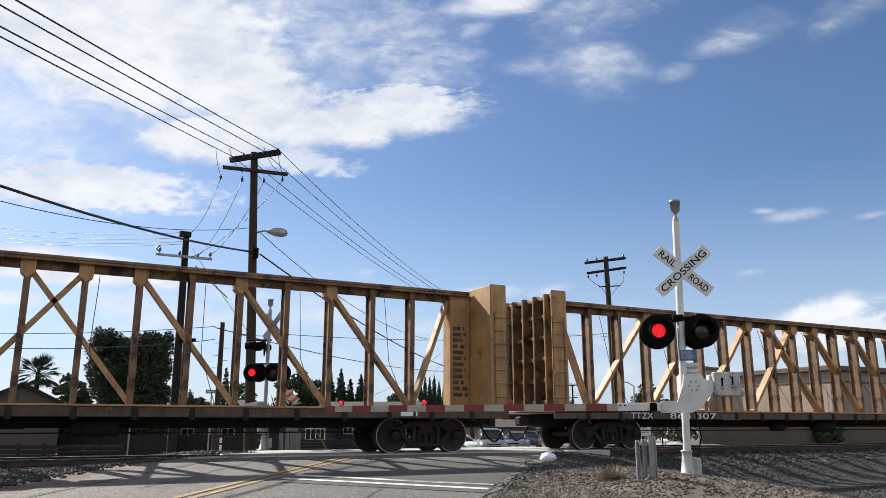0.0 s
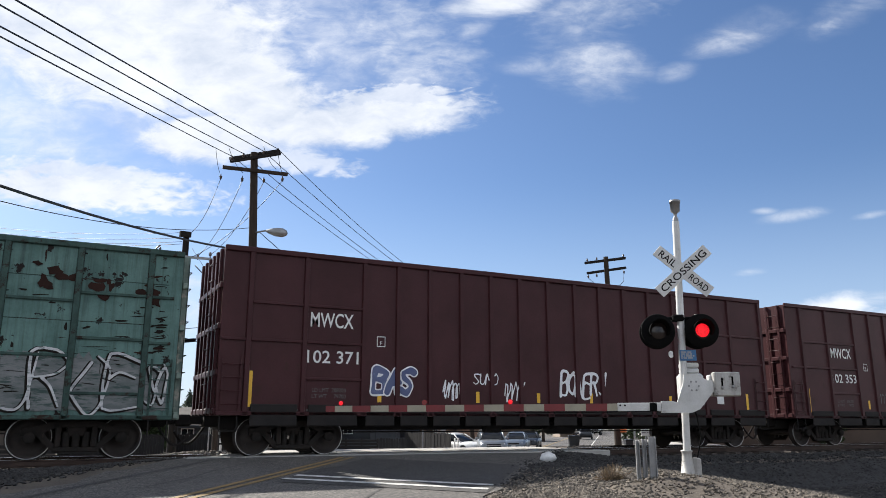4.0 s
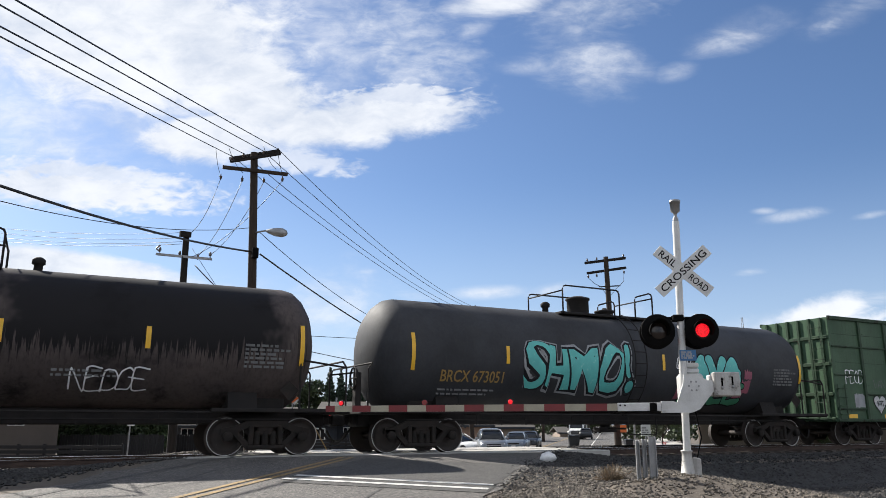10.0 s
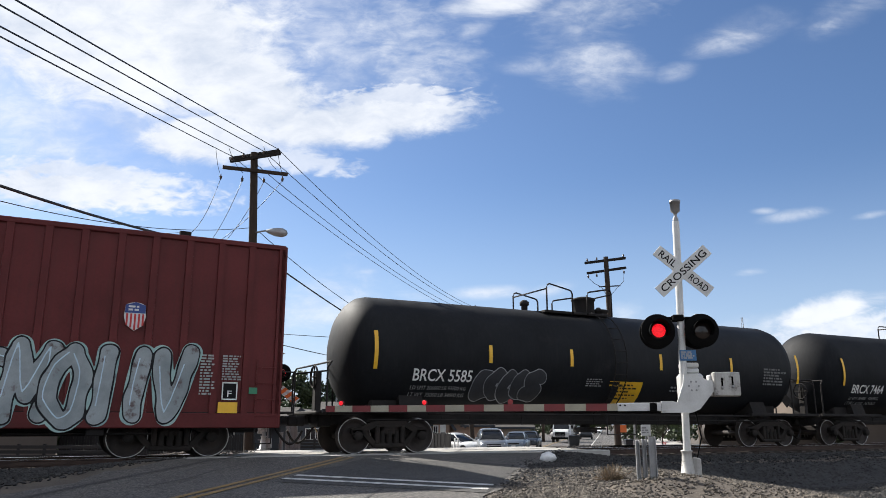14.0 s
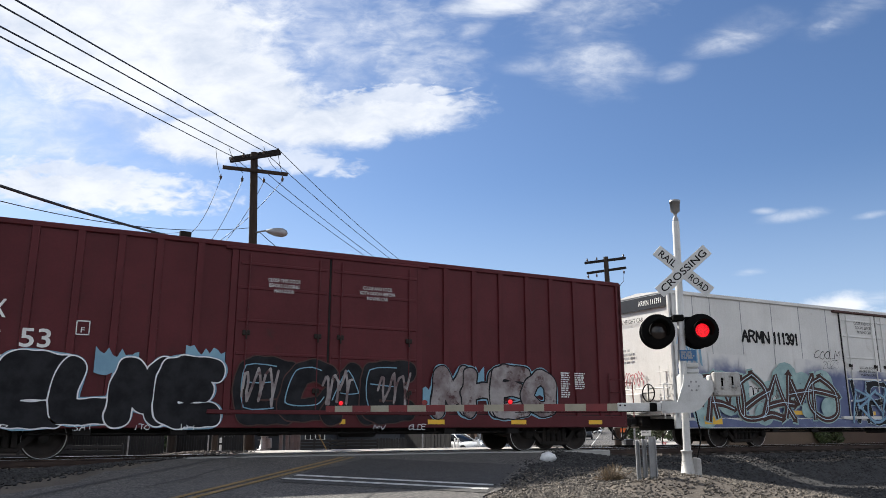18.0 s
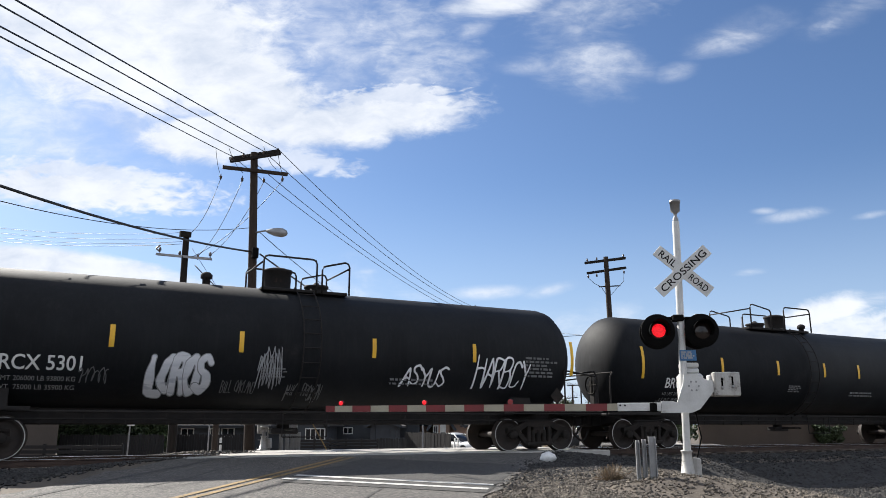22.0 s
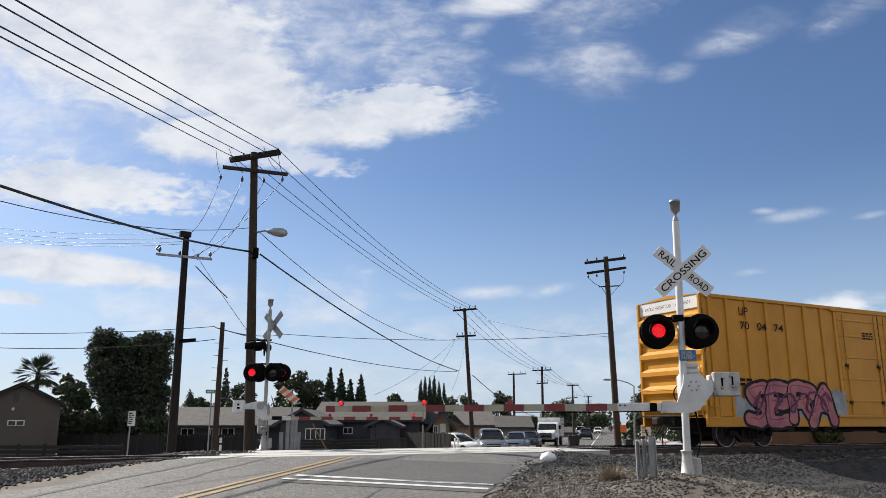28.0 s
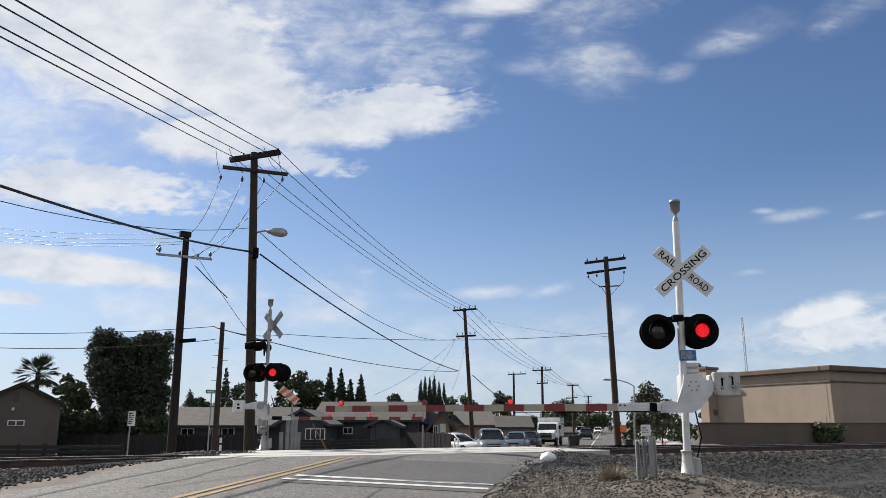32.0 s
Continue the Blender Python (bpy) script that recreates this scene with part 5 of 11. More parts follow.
def brake_gear(car, half, z=0.55):
    """Air tank, cylinder, rods and pipes under the floor."""
    part("air_reservoir", lambda: B().lathe([(0, 0), (0.02, 0.15), (0.08, 0.2), (1.0, 0.2), (1.06, 0.15), (1.08, 0)], (-0.5, 0, 0), (1, 0, 0), 16), M_BLACK, car, loc=(1.1, -0.6, z + 0.12), key="reservoir")
    part("brake_cylinder", lambda: B().cyl((-0.25, 0, 0), (0.25, 0, 0), 0.16, n=16).cyl((0.25, 0, 0), (0.9, 0, 0), 0.03, n=8), M_BLACK, car, loc=(-1.2, -0.5, z + 0.12), key="brakecyl")
    part("brake_rod", lambda: B().cyl((-half + 2.4, -0.3, 0), (half - 2.4, -0.3, 0), 0.02, n=6), M_BLACK, car, loc=(0, 0, z), key=("rod", round(half, 1)))


def stirrup(car, xs, z):
    for x in xs:
        part("sill_step", lambda: B().tube([(-0.2, 0, 0.02), (-0.2, 0, -0.36), (0.2, 0, -0.36), (0.2, 0, 0.02)], 0.016, 6), M_BLACK, car, loc=(x, -HALF + 0.02, z), key="stirrup")


def shield(car, x0, x1, z0, z1, y):
    """A plain striped shield: blue head, red and white stripes below."""
    w, h = x1 - x0, z1 - z0
    out = [(0.05, 0.9), (0.0, 0.5), (0.12, 0.2), (0.5, 0.0), (0.88, 0.2), (1.0, 0.5), (0.95, 0.9), (0.75, 0.97), (0.5, 1.0), (0.25, 0.97)]
    part("emblem", B().add([(x0 + a * w, y, z0 + b * h) for a, b in out], [tuple(range(10))]), M_SIGNW, car, "striped red, white and blue shield emblem")
    part("emblem_head", B().add([(x0 + a * w, y - 0.004, z0 + b * h) for a, b in ((0.03, 0.62), (0.97, 0.62), (0.95, 0.9), (0.5, 1.0), (0.05, 0.9))], [(0, 1, 2, 3, 4)]), M_LOGOB, car)
    b = B()
    for i in range(5):
        a = 0.1 + i * 0.18
        low = 0.22 * abs(a + 0.04 - 0.5) * 2
        b.add([(x0 + a * w, y - 0.004, z0 + low * h + 0.03 * h), (x0 + (a + 0.09) * w, y - 0.004, z0 + low * h + 0.03 * h), (x0 + (a + 0.09) * w, y - 0.004, z0 + 0.6 * h), (x0 + a * w, y - 0.004, z0 + 0.6 * h)], [(0, 1, 2, 3)])
    part("emblem_stripes", b, M_LOGORED, car)
    bars(car, x0 + 0.18 * w, x1 - 0.18 * w, z0 + 0.68 * h, z0 + 0.9 * h, 2, y - 0.007, M_SIGNW, "emblem_bars")


def small_marks(car, y, spots, material=M_LETTERD, wrap=None):
    for i, (x0, x1, z0, z1, rows) in enumerate(spots):
        bars(car, x0, x1, z0, z1, rows, y, material, "small_print", wrap, seed=i + 5)


def plate_box(car, x, z, s, y, material=M_LETTER):
    b = B()
    for a0, a1, b0, b1 in ((0, 1, 0, 0.08), (0, 1, 0.92, 1), (0, 0.08, 0, 1), (0.92, 1, 0, 1)):
        b.add([(x + a0 * s, y, z + b0 * s * 1.15), (x + a1 * s, y, z + b0 * s * 1.15), (x + a1 * s, y, z + b1 * s * 1.15), (x + a0 * s, y, z + b1 * s * 1.15)], [(0, 1, 2, 3)])
    part("plate_frame", b, material, car)
    write(car, "F", x + 0.36 * s, x + 0.64 * s, z + 0.2 * s, z + 0.6 * s, y, material)


# -------- centre-beam flat cars --------
def centerbeam(front, rear):
    car, h = rolling("centerbeam_flatcar", front, rear, "empty tan centre-beam flat car with a tall rusty truss", "railway car", "centre-beam flat cars of the train")
    part("deck", B().soft(-h - 0.2, h + 0.2, -1.42, 1.42, 1.05, 1.16, 0.02)
         , M_SILL, car, "rusty deck")
    part("centre_sill", B().soft(-h + 0.3, h - 0.3, -0.3, 0.3, 0.66, 1.05, 0.03), M_BLACK, car)
    for s in (-1, 1):
        part("side_sill", B().soft(-h - 0.2, h + 0.2, s * 1.435 - 0.035, s * 1.435 + 0.035, 0.90, 1.13, 0.015), M_SILL, car)
        # thin tan strip, added so the sill's top edge looks lit
        part("deck_lip", B().soft(-h - 0.2, h + 0.2, s * 1.45 - 0.04, s * 1.45 + 0.04, 1.13, 1.18, 0.01), M_BEAM, car)
    part("top_beam", B().soft(-h + 0.4, h - 0.4, -0.34, 0.34, 4.53, 4.62, 0.02).soft(-h + 0.4, h - 0.4, -0.05, 0.05, 4.3, 4.53, 0.01), M_POST, car, "long riveted top beam")
    part("top_flange", B().soft(-h + 0.4, h - 0.4, -0.34, -0.3, 4.47, 4.53, 0.008), M_POST, car)
    part("top_flange", B().soft(-h + 0.4, h - 0.4, 0.3, 0.34, 4.47, 4.53, 0.008), M_POST, car)
    xs = [-9.24 + 1.232 * i for i in range(16)]
    for i, x in enumerate(xs):
        def post():
            return B().soft(-0.07, 0.07, -0.20, -0.17, 1.18, 4.5, 0.006).soft(-0.07, 0.07, 0.17, 0.20, 1.18, 4.5, 0.006).soft(-0.02, 0.02, -0.17, 0.17, 1.18, 4.5, 0.004)
        part("post", post, M_POST, car, "rust-stained upright", loc=(x, 0, 0), key="cb_post")
        part("gusset", lambda: B().prism([(-0.10, -0.21, 4.5), (0.10, -0.21, 4.5), (0.08, -0.21, 4.3), (-0.08, -0.21, 4.3)][::-1], (0, 0.42, 0)), M_POST, car, loc=(x, 0, 0), key="cb_gus")
    for a, bb in ((0, 2), (2, 4), (4, 6), (6, 8)):
        for q in (1, -1):
            x0, x1 = q * xs[a], q * xs[bb]
            part("diagonal", B().bar((x0, 0, 1.22), (x1, 0, 4.35), 0.26, 0.11, up=(0, 0, 1)), M_BEAM, car)
            part("top_gusset", B().prism([(x1 - 0.16, -0.215, 4.5), (x1 + 0.16, -0.215, 4.5), (x1 + 0.16, -0.215, 4.2), (x1, -0.215, 4.05), (x1 - 0.16, -0.215, 4.2)][::-1], (0, 0.43, 0)), M_BEAM, car)
    for q in (1, -1):
        part("diagonal", B().bar((q * 9.3, 0, 1.22), (q * 10.45, 0, 4.35), 0.26, 0.11, up=(0, 0, 1)), M_BEAM, car)
    for x in xs[::2]:
        part("tie_cable", B().tube([(x + 0.3, -0.3, 4.2), (x + 0.2, -0.9, 2.4), (x + 0.5, -1.38, 1.2)], 0.009, 5), M_WIRE, car)
    for s in (-1, 1):
        xe = s * 11.15
        def out(a, c):
            return (xe + a, xe + c) if s > 0 else (xe - c, xe - a)
        bh = part("bulkhead", B().soft(xe - 0.03, xe + 0.03, -1.42, 1.42, 1.18, 4.68, 0.01), M_BEAM, car, "ribbed steel end bulkhead")
        for y in (-1.40, 1.40):
            part("side_plate", B().soft(*out(-0.04, 0.5), y - 0.04, y + 0.04, 1.18, 4.70, 0.02), M_BEAM, bh)
        for z in (1.4, 2.05, 2.7, 3.35, 4.0, 4.55):
            part("bulkhead_rib", B().soft(*out(0.03, 0.3), -1.36, 1.36, z - 0.06, z + 0.06, 0.02), M_POST, bh)
        for y in (-0.9, -0.3, 0.3, 0.9):
            part("bulkhead_post", B().soft(*out(0.03, 0.42), y - 0.05, y + 0.05, 1.18, 4.66, 0.02), M_POST, bh)
        # plates that close the truss beside the bulkhead
        part("web_plate", B().soft(s * 10.78 - 0.33, s * 10.78 + 0.33, -0.22, 0.22, 1.18, 4.5, 0.02), M_BEAM, car, "solid end plate of the truss with stencilled print")
        bars(car, s * 10.78 - 0.24, s * 10.78 + 0.26, 1.5, 3.6, 12, -0.232, M_SILL, "stencil", seed=3)
        part("end_ladder", lambda: ladder_mesh(2.6), M_POST, car, loc=pose(xe + s * 0.3, -1.45, 1.3), key="lad2")
    for x in (-h + 2.2, h - 2.2):
        truck(car, x)
    couplers(car, h)
    brake_gear(car, h)
    for i in range(18):
        part("stake_pocket", lambda: B().soft(-0.06, 0.06, -0.05, 0.0, 0.84, 1.12, 0.01), M_BLACK, car, loc=(-h + 1 + i * (2 * h - 2) / 17, -1.47, 0), key="pocket")
    return car, h


for f, r in ((36.4, 13.45), (11.48, -11.45)):
    car, h = centerbeam(f, r)
    write(car, "TTZX", -8.9, -8.0, 0.92, 1.10, -1.53, M_LETTER)
    write(car, "863 307", -7.3, -5.3, 0.92, 1.10, -1.53, M_LETTER)
    bars(car, 8.3, 8.95, 0.92, 1.10, 1, -1.53, M_LETTER)
    bars(car, -4.9, -4.0, 0.86, 1.08, 2, -1.476, M_LETTERD)


# -------- high-sided gondolas --------
def gondola(name, front, rear, zb, zt, skin, ribskin, ribs, label, group, horiz, sill_dark):
    car, h = rolling(name, front, rear, label, "railway car", group)
    y = HALF - 0.05
    endskin = M_ENDPOST if skin is M_GREEN else ribskin
    part("body", B().soft(-h, h, -y, y, zb, zt, 0.01), skin, car)
    b = B().soft(-h - 0.01, h + 0.01, -HALF - 0.02, -y + 0.02, zt - 0.09, zt + 0.05, 0.02).soft(-h - 0.01, h + 0.01, y - 0.02, HALF + 0.02, zt - 0.09, zt + 0.05, 0.02)
    part("top_rail", b, ribskin, car)
    part("side_sill", B().soft(-h, h, -HALF - 0.01, -y, zb, zb + 0.1, 0.015), ribskin, car)
    part("underframe", B().soft(-h + 0.3, h - 0.3, -0.4, 0.4, 0.6, zb, 0.03), M_BLACK, car)
    if sill_dark:
        for i in range(len(ribs) - 1):
            a, c = ribs[i], ribs[i + 1]
            part("sill_pocket", lambda: B().soft(-0.5, 0.5, -0.05, 0.0, 0.70, 1.22, 0.02), M_BLACK, car, loc=Matrix.Translation(((a + c) / 2, -y - 0.01, 0)) @ Matrix.Diagonal(((c - a) * 0.82, 1, 1, 1)), key="sillpocket")
    for x in ribs:
        part("rib", lambda: B().prism([(-0.075, 0, zb), (-0.055, -0.06, zb), (0.055, -0.06, zb), (0.075, 0, zb)][::-1], (0, 0, zt - zb - 0.08)), ribskin, car, loc=(x, -y, 0), key=(name, "rib"))
        part("rib", None, ribskin, car, loc=pose(x, y, 0, 0, 0, 180), key=(name, "rib"))
    for a, c, z in horiz:
        part("stiffener", B().soft(a + 0.06, c - 0.06, -y - 0.05, -y, z - 0.035, z + 0.035, 0.012), ribskin, car)
    for s in (-1, 1):
        for yy in (-1.2, -0.72, -0.24, 0.24, 0.72, 1.2):
            part("end_post", lambda: B().soft(-0.02, 0.14, -0.06, 0.06, zb, zt, 0.02), endskin, car, loc=(s * (h + 0.05), yy, 0), key=(name, "endpost"))
        for z in (zb + 0.1, zb + 1.0, zb + 2.1, zb + 3.1):
            part("end_beam", lambda: B().soft(-0.02, 0.10, -1.45, 1.45, -0.07, 0.07, 0.02), endskin, car, loc=(s * (h + 0.04), 0, z), key=(name, "endbeam"))
        part("ladder", lambda: ladder_mesh(1.25, rungs=4), ribskin, car, loc=pose(s * (h - 0.32), -HALF + 0.0, zb + 0.1), key=(name, "lad"))
        part("end_ladder", lambda: ladder_mesh(zt - zb - 0.3, rungs=9), ribskin, car, loc=pose(s * (h + 0.16), -1.1, zb + 0.1, 0, 0, 90 * s), key=(name, "elad"))
    for x in (-h + 2.0, h - 1.9):
        truck(car, x)
    couplers(car, h)
    brake_gear(car, h)
    stirrup(car, (-h + 0.3, h - 0.3), zb)
    return car, h, -HALF + 0.05


BR = [-8.6, -7.2, -5.62, -4.65, -3.7, -2.72, -1.76, -0.79, 0.21, 1.2, 2.14, 3.1, 4.11, 5.16, 6.4, 7.7, 9.2]
BH = [(-9.3, -8.6, 2.75), (-8.6, -7.2, 2.75), (-8.6, -7.2, 3.67), (-7.2, -5.62, 1.85), (-7.2, -5.62, 2.75), (-7.2, -5.62, 3.67), (5.16, 6.4, 1.85), (5.16, 6.4, 2.75), (5.16, 6.4, 3.67), (6.4, 7.7, 2.75), (6.4, 7.7, 3.67), (7.7, 9.2, 2.75), (7.7, 9.2, 3.67)]
for k, (f, r) in enumerate(((-12.8, -31.55), (-32.86, -51.4))):
    car, h, y = gondola("brown_gondola", f, r, 0.95, 4.98, M_BROWN, M_BROWN, BR, "dark brown high-sided gondola with sprayed white tags", "brown gondolas of the train", BH, True)
    yy = y - 0.006
    write(car, "MWCX", -7.06, -5.91, 3.14, 3.52, yy, M_LETTER, 0.01)
    write(car, "102 353" if k == 0 else "102 371", -7.12, -5.75, 2.24, 2.56, yy, M_LETTER, 0.01)
    write(car, "LD LMT  208200", -6.96, -6.07, 1.53, 1.63, yy, M_LETTERD)
    write(car, "LT WT     79700", -6.96, -6.07, 1.38, 1.48, yy, M_LETTERD)
    plate_box(car, -5.25, 2.72, 0.24, yy)
    for x, a, c in ((-8.5, 1.15, 2.0), (-5.15, 1.3, 1.62), (-2.22, 1.32, 1.62), (-0.2, 1.34, 1.62), (1.7, 1.36, 1.65), (4.85, 1.3, 1.62), (8.3, 1.2, 1.75)):
        patch(car, x - 0.055, x + 0.055, a, c, y - 0.004, M_YSTRIPE, "reflector")
    part("emblem", B().cyl((5.0, y, 2.95), (5.0, y - 0.006, 2.95), 0.11, n=20), M_LETTER, car, "round white emblem")
    part("notice", B().box(6.9, 7.2, y - 0.006, y, 1.4, 1.72), M_LETTER, car, "white paper notice")
    small_marks(car, yy, [(5.6, 6.2, 2.25, 2.5, 3), (-8.4, -6.2, 1.05, 1.13, 1), (2.0, 3.0, 1.05, 1.12, 1)])
    if k == 0:
        piece(car, "GEBS", 0.5, 4.15, 1.38, 2.5, yy, M_BROWN, M_SPRAYRW, 11, 0.24, 0.028, lap=1.08)
        piece(car, "EA", 4.5, 5.9, 1.35, 2.65, yy, M_BROWN, M_SPRAYRW, 12, 0.13, 0.035, slant=0.1, lap=1.2)
        scribble(car, 4.6, 5.7, 1.6, 2.5, yy - 0.03, M_SPRAYRW, 3, 0.04, 4)
        for i, (a, c) in enumerate(((-4.5, -3.8), (-3.4, -2.7), (-2.4, -1.7), (-1.2, -0.7))):
            scribble(car, a, c, 1.45, 1.95, yy, M_LETTERD, 20 + i, 0.022, 4)
    else:
        piece(car, "BAS", -5.4, -4.1, 1.5, 2.2, yy, M_SPRAYB, M_SPRAYW, 13, 0.2, 0.04, slant=0.2)
        tag(car, "BONERJ", 0.6, 2.25, 1.58, 2.22, yy, M_SPRAYW, 301, 0.090, 0.25)
        tag(car, "SUMO", -2.36, -1.55, 1.82, 2.1, yy, M_SPRAYW, 302, 0.039, 0.2)
        scribble(car, -3.3, -2.7, 1.36, 1.94, yy, M_SPRAYW, 41, 0.035, 5)
        scribble(car, -1.35, -0.68, 1.33, 1.93, yy, M_SPRAYW, 42, 0.035, 4)
        tag(car, "EBON", 5.35, 6.35, 1.3, 1.85, yy, M_SPRAYG, 43, 0.035, 0.1)
        tag(car, "XZ", 6.2, 6.55, 1.65, 1.85, yy, M_SPRAYG, 44, 0.02)

GRIB = [-7.75, -6.2, -5.0, -3.8, -2.58, -1.33, -0.14, 1.08, 2.28, 3.48, 4.7, 5.96, 7.4, 8.9]
rs = random.Random(9)
for k, (f, r, skin, frm, num) in enumerate(((-52.35, -71.55, M_GREEN, M_GREENFR, "100869"), (-72.68, -91.67, M_GREEN, M_GREENFR, "100841"), (-92.75, -111.73, M_GREEN2, M_GREEN2FR, "100823"))):
    levels = ((1.3, 2.55, 3.6), (1.85, 3.6), (1.35, 2.45, 3.35), (2.3, 3.35), (1.6, 3.35), (1.95, 2.8, 3.6), (1.55, 3.9), (2.1, 3.2), (2.3, 4.0), (1.7, 2.75, 3.3), (2.3, 3.3), (1.5, 2.6, 3.5), (2.2, 3.4), (1.4, 2.6, 3.6), (2.55, 3.6))
    edges = [-9.5] + GRIB + [9.5]
    H = [(edges[i], edges[i + 1], z) for i in range(15) for z in levels[i]]
    word = "faded green high-sided gondola with rust scars and graffiti" if k < 2 else "brighter green high-sided gondola with white block graffiti"
    car, h, y = gondola("green_gondola" if k < 2 else "bright_green_gondola", f, r, 0.84, 4.68, skin, frm, GRIB, word, "green gondolas of the train", H, False)
    yy = y - 0.006
    if k == 2:
        patch(car, -6.2, -5.0, 2.15, 3.1, y - 0.003, M_GREEN, "repainted_panel")
    write(car, "MWCX", -6.05, -5.12, 2.27, 2.57, y - 0.034, M_LETTER, 0.008)
    write(car, num, -6.05, -5.1, 1.78, 2.06, y - 0.034, M_LETTER, 0.008)
    small_marks(car, yy, [(-6.1, -5.1, 1.2, 1.5, 2)])
    for x in (-8.6, -6.5, -3.2, 3.0, 5.3, 8.0):
        patch(car, x - 0.25, x + 0.25, 0.97 if k else 1.2, 1.12 if k else 1.4, y - 0.004, M_YSTRIPE, "reflector")
    patch(car, 8.35, 8.75, 1.15, 1.45, y - 0.004, M_YSTRIPE, "reflector")
    if k < 2:
        scars(car, y - 0.006, 240, (-9.2, 9.2, 1.3, 4.6), M_SCAR, 30 + k)
        scars(car, y - 0.014, 150, (-9.2, 9.2, 1.1, 2.5), M_SCAR, 40 + k, (0.2, 0.8), (0.012, 0.035), 9)
        scars(car, y - 0.020, 60, (-9.2, 9.2, 1.2, 4.4), M_RUSTSCAR, 50 + k, knots=7)
        scars(car, y - 0.024, 46, (-9.0, 9.0, 3.5, 4.55), M_RUSTSCAR, 70 + k, (0.12, 0.5), (0.06, 0.3), 4)
    else:
        scars(car, y - 0.006, 60, (-9.2, 9.2, 1.3, 4.6), M_SCAR, 33, (0.05, 0.3), (0.01, 0.03))
    for a, c, z in ((-9.3, 9.3, 3.9 if k < 2 else 4.05), (-9.3, 9.3, 2.95 if k < 2 else 3.0)):
        part("crease", B().soft(a, c, y - 0.004, y, z, z + 0.02, 0.002), frm, car)
    if k == 0:
        bays = [e for e in edges if e > -3.9]
        for n_, (a, c) in enumerate(zip(bays, bays[1:])):
            top = rs.uniform(2.1, 2.45)
            patch(car, a + 0.06, c - 0.06, 1.0, top, y - 0.022, M_SCRUBBED, "scrubbed_paint", None, 0.22, 95 + n_, 14)
            word = ("SO", "RE", "CU", "OS", "DE", "GO", "SC", "AD", "UR", "OE")[n_ % 10]
            tag(car, word, a + 0.1, c - 0.1, 1.08, top - 0.12, y - 0.027, M_SCAR, 265 + n_, 0.12, 0.1, lap=1.25, shake=0.12)
            tag(car, word, a + 0.12, c - 0.08, 1.1, top - 0.1, y - 0.032, M_SPRAYRW, 265 + n_, 0.065, 0.1, lap=1.25, shake=0.12)
        scars(car, y - 0.036, 110, (-3.7, 9.2, 1.1, 2.3), M_SCAR, 47, (0.1, 0.5), (0.012, 0.035), 9)
        patch(car, -8.7, -7.9, 1.2, 2.0, y - 0.022, M_SPRAYRG, "scrubbed_paint", None, 0.4, 91)
        tag(car, "RO", -8.6, -8.0, 1.3, 1.9, y - 0.03, M_SPRAYRW, 92, 0.05, 0.0)
    elif k == 1:
        piece(car, "OR", -1.45, 0.25, 0.95, 2.3, yy - 0.02, M_SPRAYRW, M_SPRAYK, 45, 0.36, 0.05, lap=1.05)
        patch(car, -7.9, -7.25, 1.5, 2.5, y - 0.022, M_SCAR, "burnt_paint", None, 0.4, 92)
        tag(car, "PN", 2.6, 3.4, 3.5, 3.9, yy - 0.02, M_SPRAYRG, 46, 0.05, 0.0)
        scribble(car, 1.3, 2.1, 1.4, 2.1, yy, M_SPRAYG, 171, 0.04, 6)
        scribble(car, 1.4, 2.0, 1.35, 1.8, yy, M_SPRAYK, 172, 0.05, 5)
        tag(car, "VAN", -7.5, -6.5, 1.95, 2.3, yy, M_LETTERD, 303, 0.030, 0.2)
        tag(car, "PETON", 4.4, 5.3, 1.95, 2.35, yy, M_SPRAYG, 304, 0.034, 0.2)
        scribble(car, 4.5, 5.4, 1.45, 1.8, yy, M_SPRAYG, 173, 0.022, 6)
        scribble(car, 2.7, 3.3, 1.7, 2.1, yy, M_SPRAYG, 71, 0.022, 4)
    else:
        piece(car, "TXH", -0.05, 3.75, 0.92, 2.1, yy - 0.01, M_CHALKY, M_SPRAYB, 47, 0.32, 0.05, lap=0.92, line=M_SPRAYLB)
        piece(car, "SW", -5.95, -3.9, 0.95, 1.9, yy - 0.01, M_BEIGE, M_SPRAYK, 42, 0.3, 0.05, lap=1.05)
        piece(car, "PEE", -2.25, -0.75, 0.98, 1.75, yy - 0.01, M_BEIGE, M_SPRAYK, 43, 0.3, 0.035, lap=1.05)
        write(car, "LT LMT 195700", -6.1, -4.95, 1.5, 1.62, yy - 0.05, M_LETTER)
        write(car, "LT WT     67300", -6.1, -4.95, 1.32, 1.44, yy - 0.05, M_LETTER)
        for off, mm in ((0.0, M_SPRAYK), (0.05, M_SPRAYRW)):      # a painted heart
            ring = [(0.40 - off, a * 0.2618) for a in range(24)]
            part("graffiti_heart", B().add([(-6.95 + r_ * 1.0 * math.sin(a) ** 3 * 1.0, yy - 0.012 - off * 0.06, 1.52 + r_ * (13 * math.cos(a) - 5 * math.cos(2 * a) - 2 * math.cos(3 * a) - math.cos(4 * a)) / 15) for r_, a in ring][::-1], [tuple(range(24))]), mm, car)
        scribble(car, -7.15, -6.75, 1.4, 1.65, yy - 0.02, M_SPRAYK, 144, 0.02, 4)
        tag(car, "CALA", -4.3, -3.6, 1.95, 2.15, yy, M_SPRAYW, 305, 0.022, 0.1)
        tag(car, "LACED", 7.8, 8.7, 4.15, 4.4, yy, M_SPRAYW, 306, 0.022, 0.2)
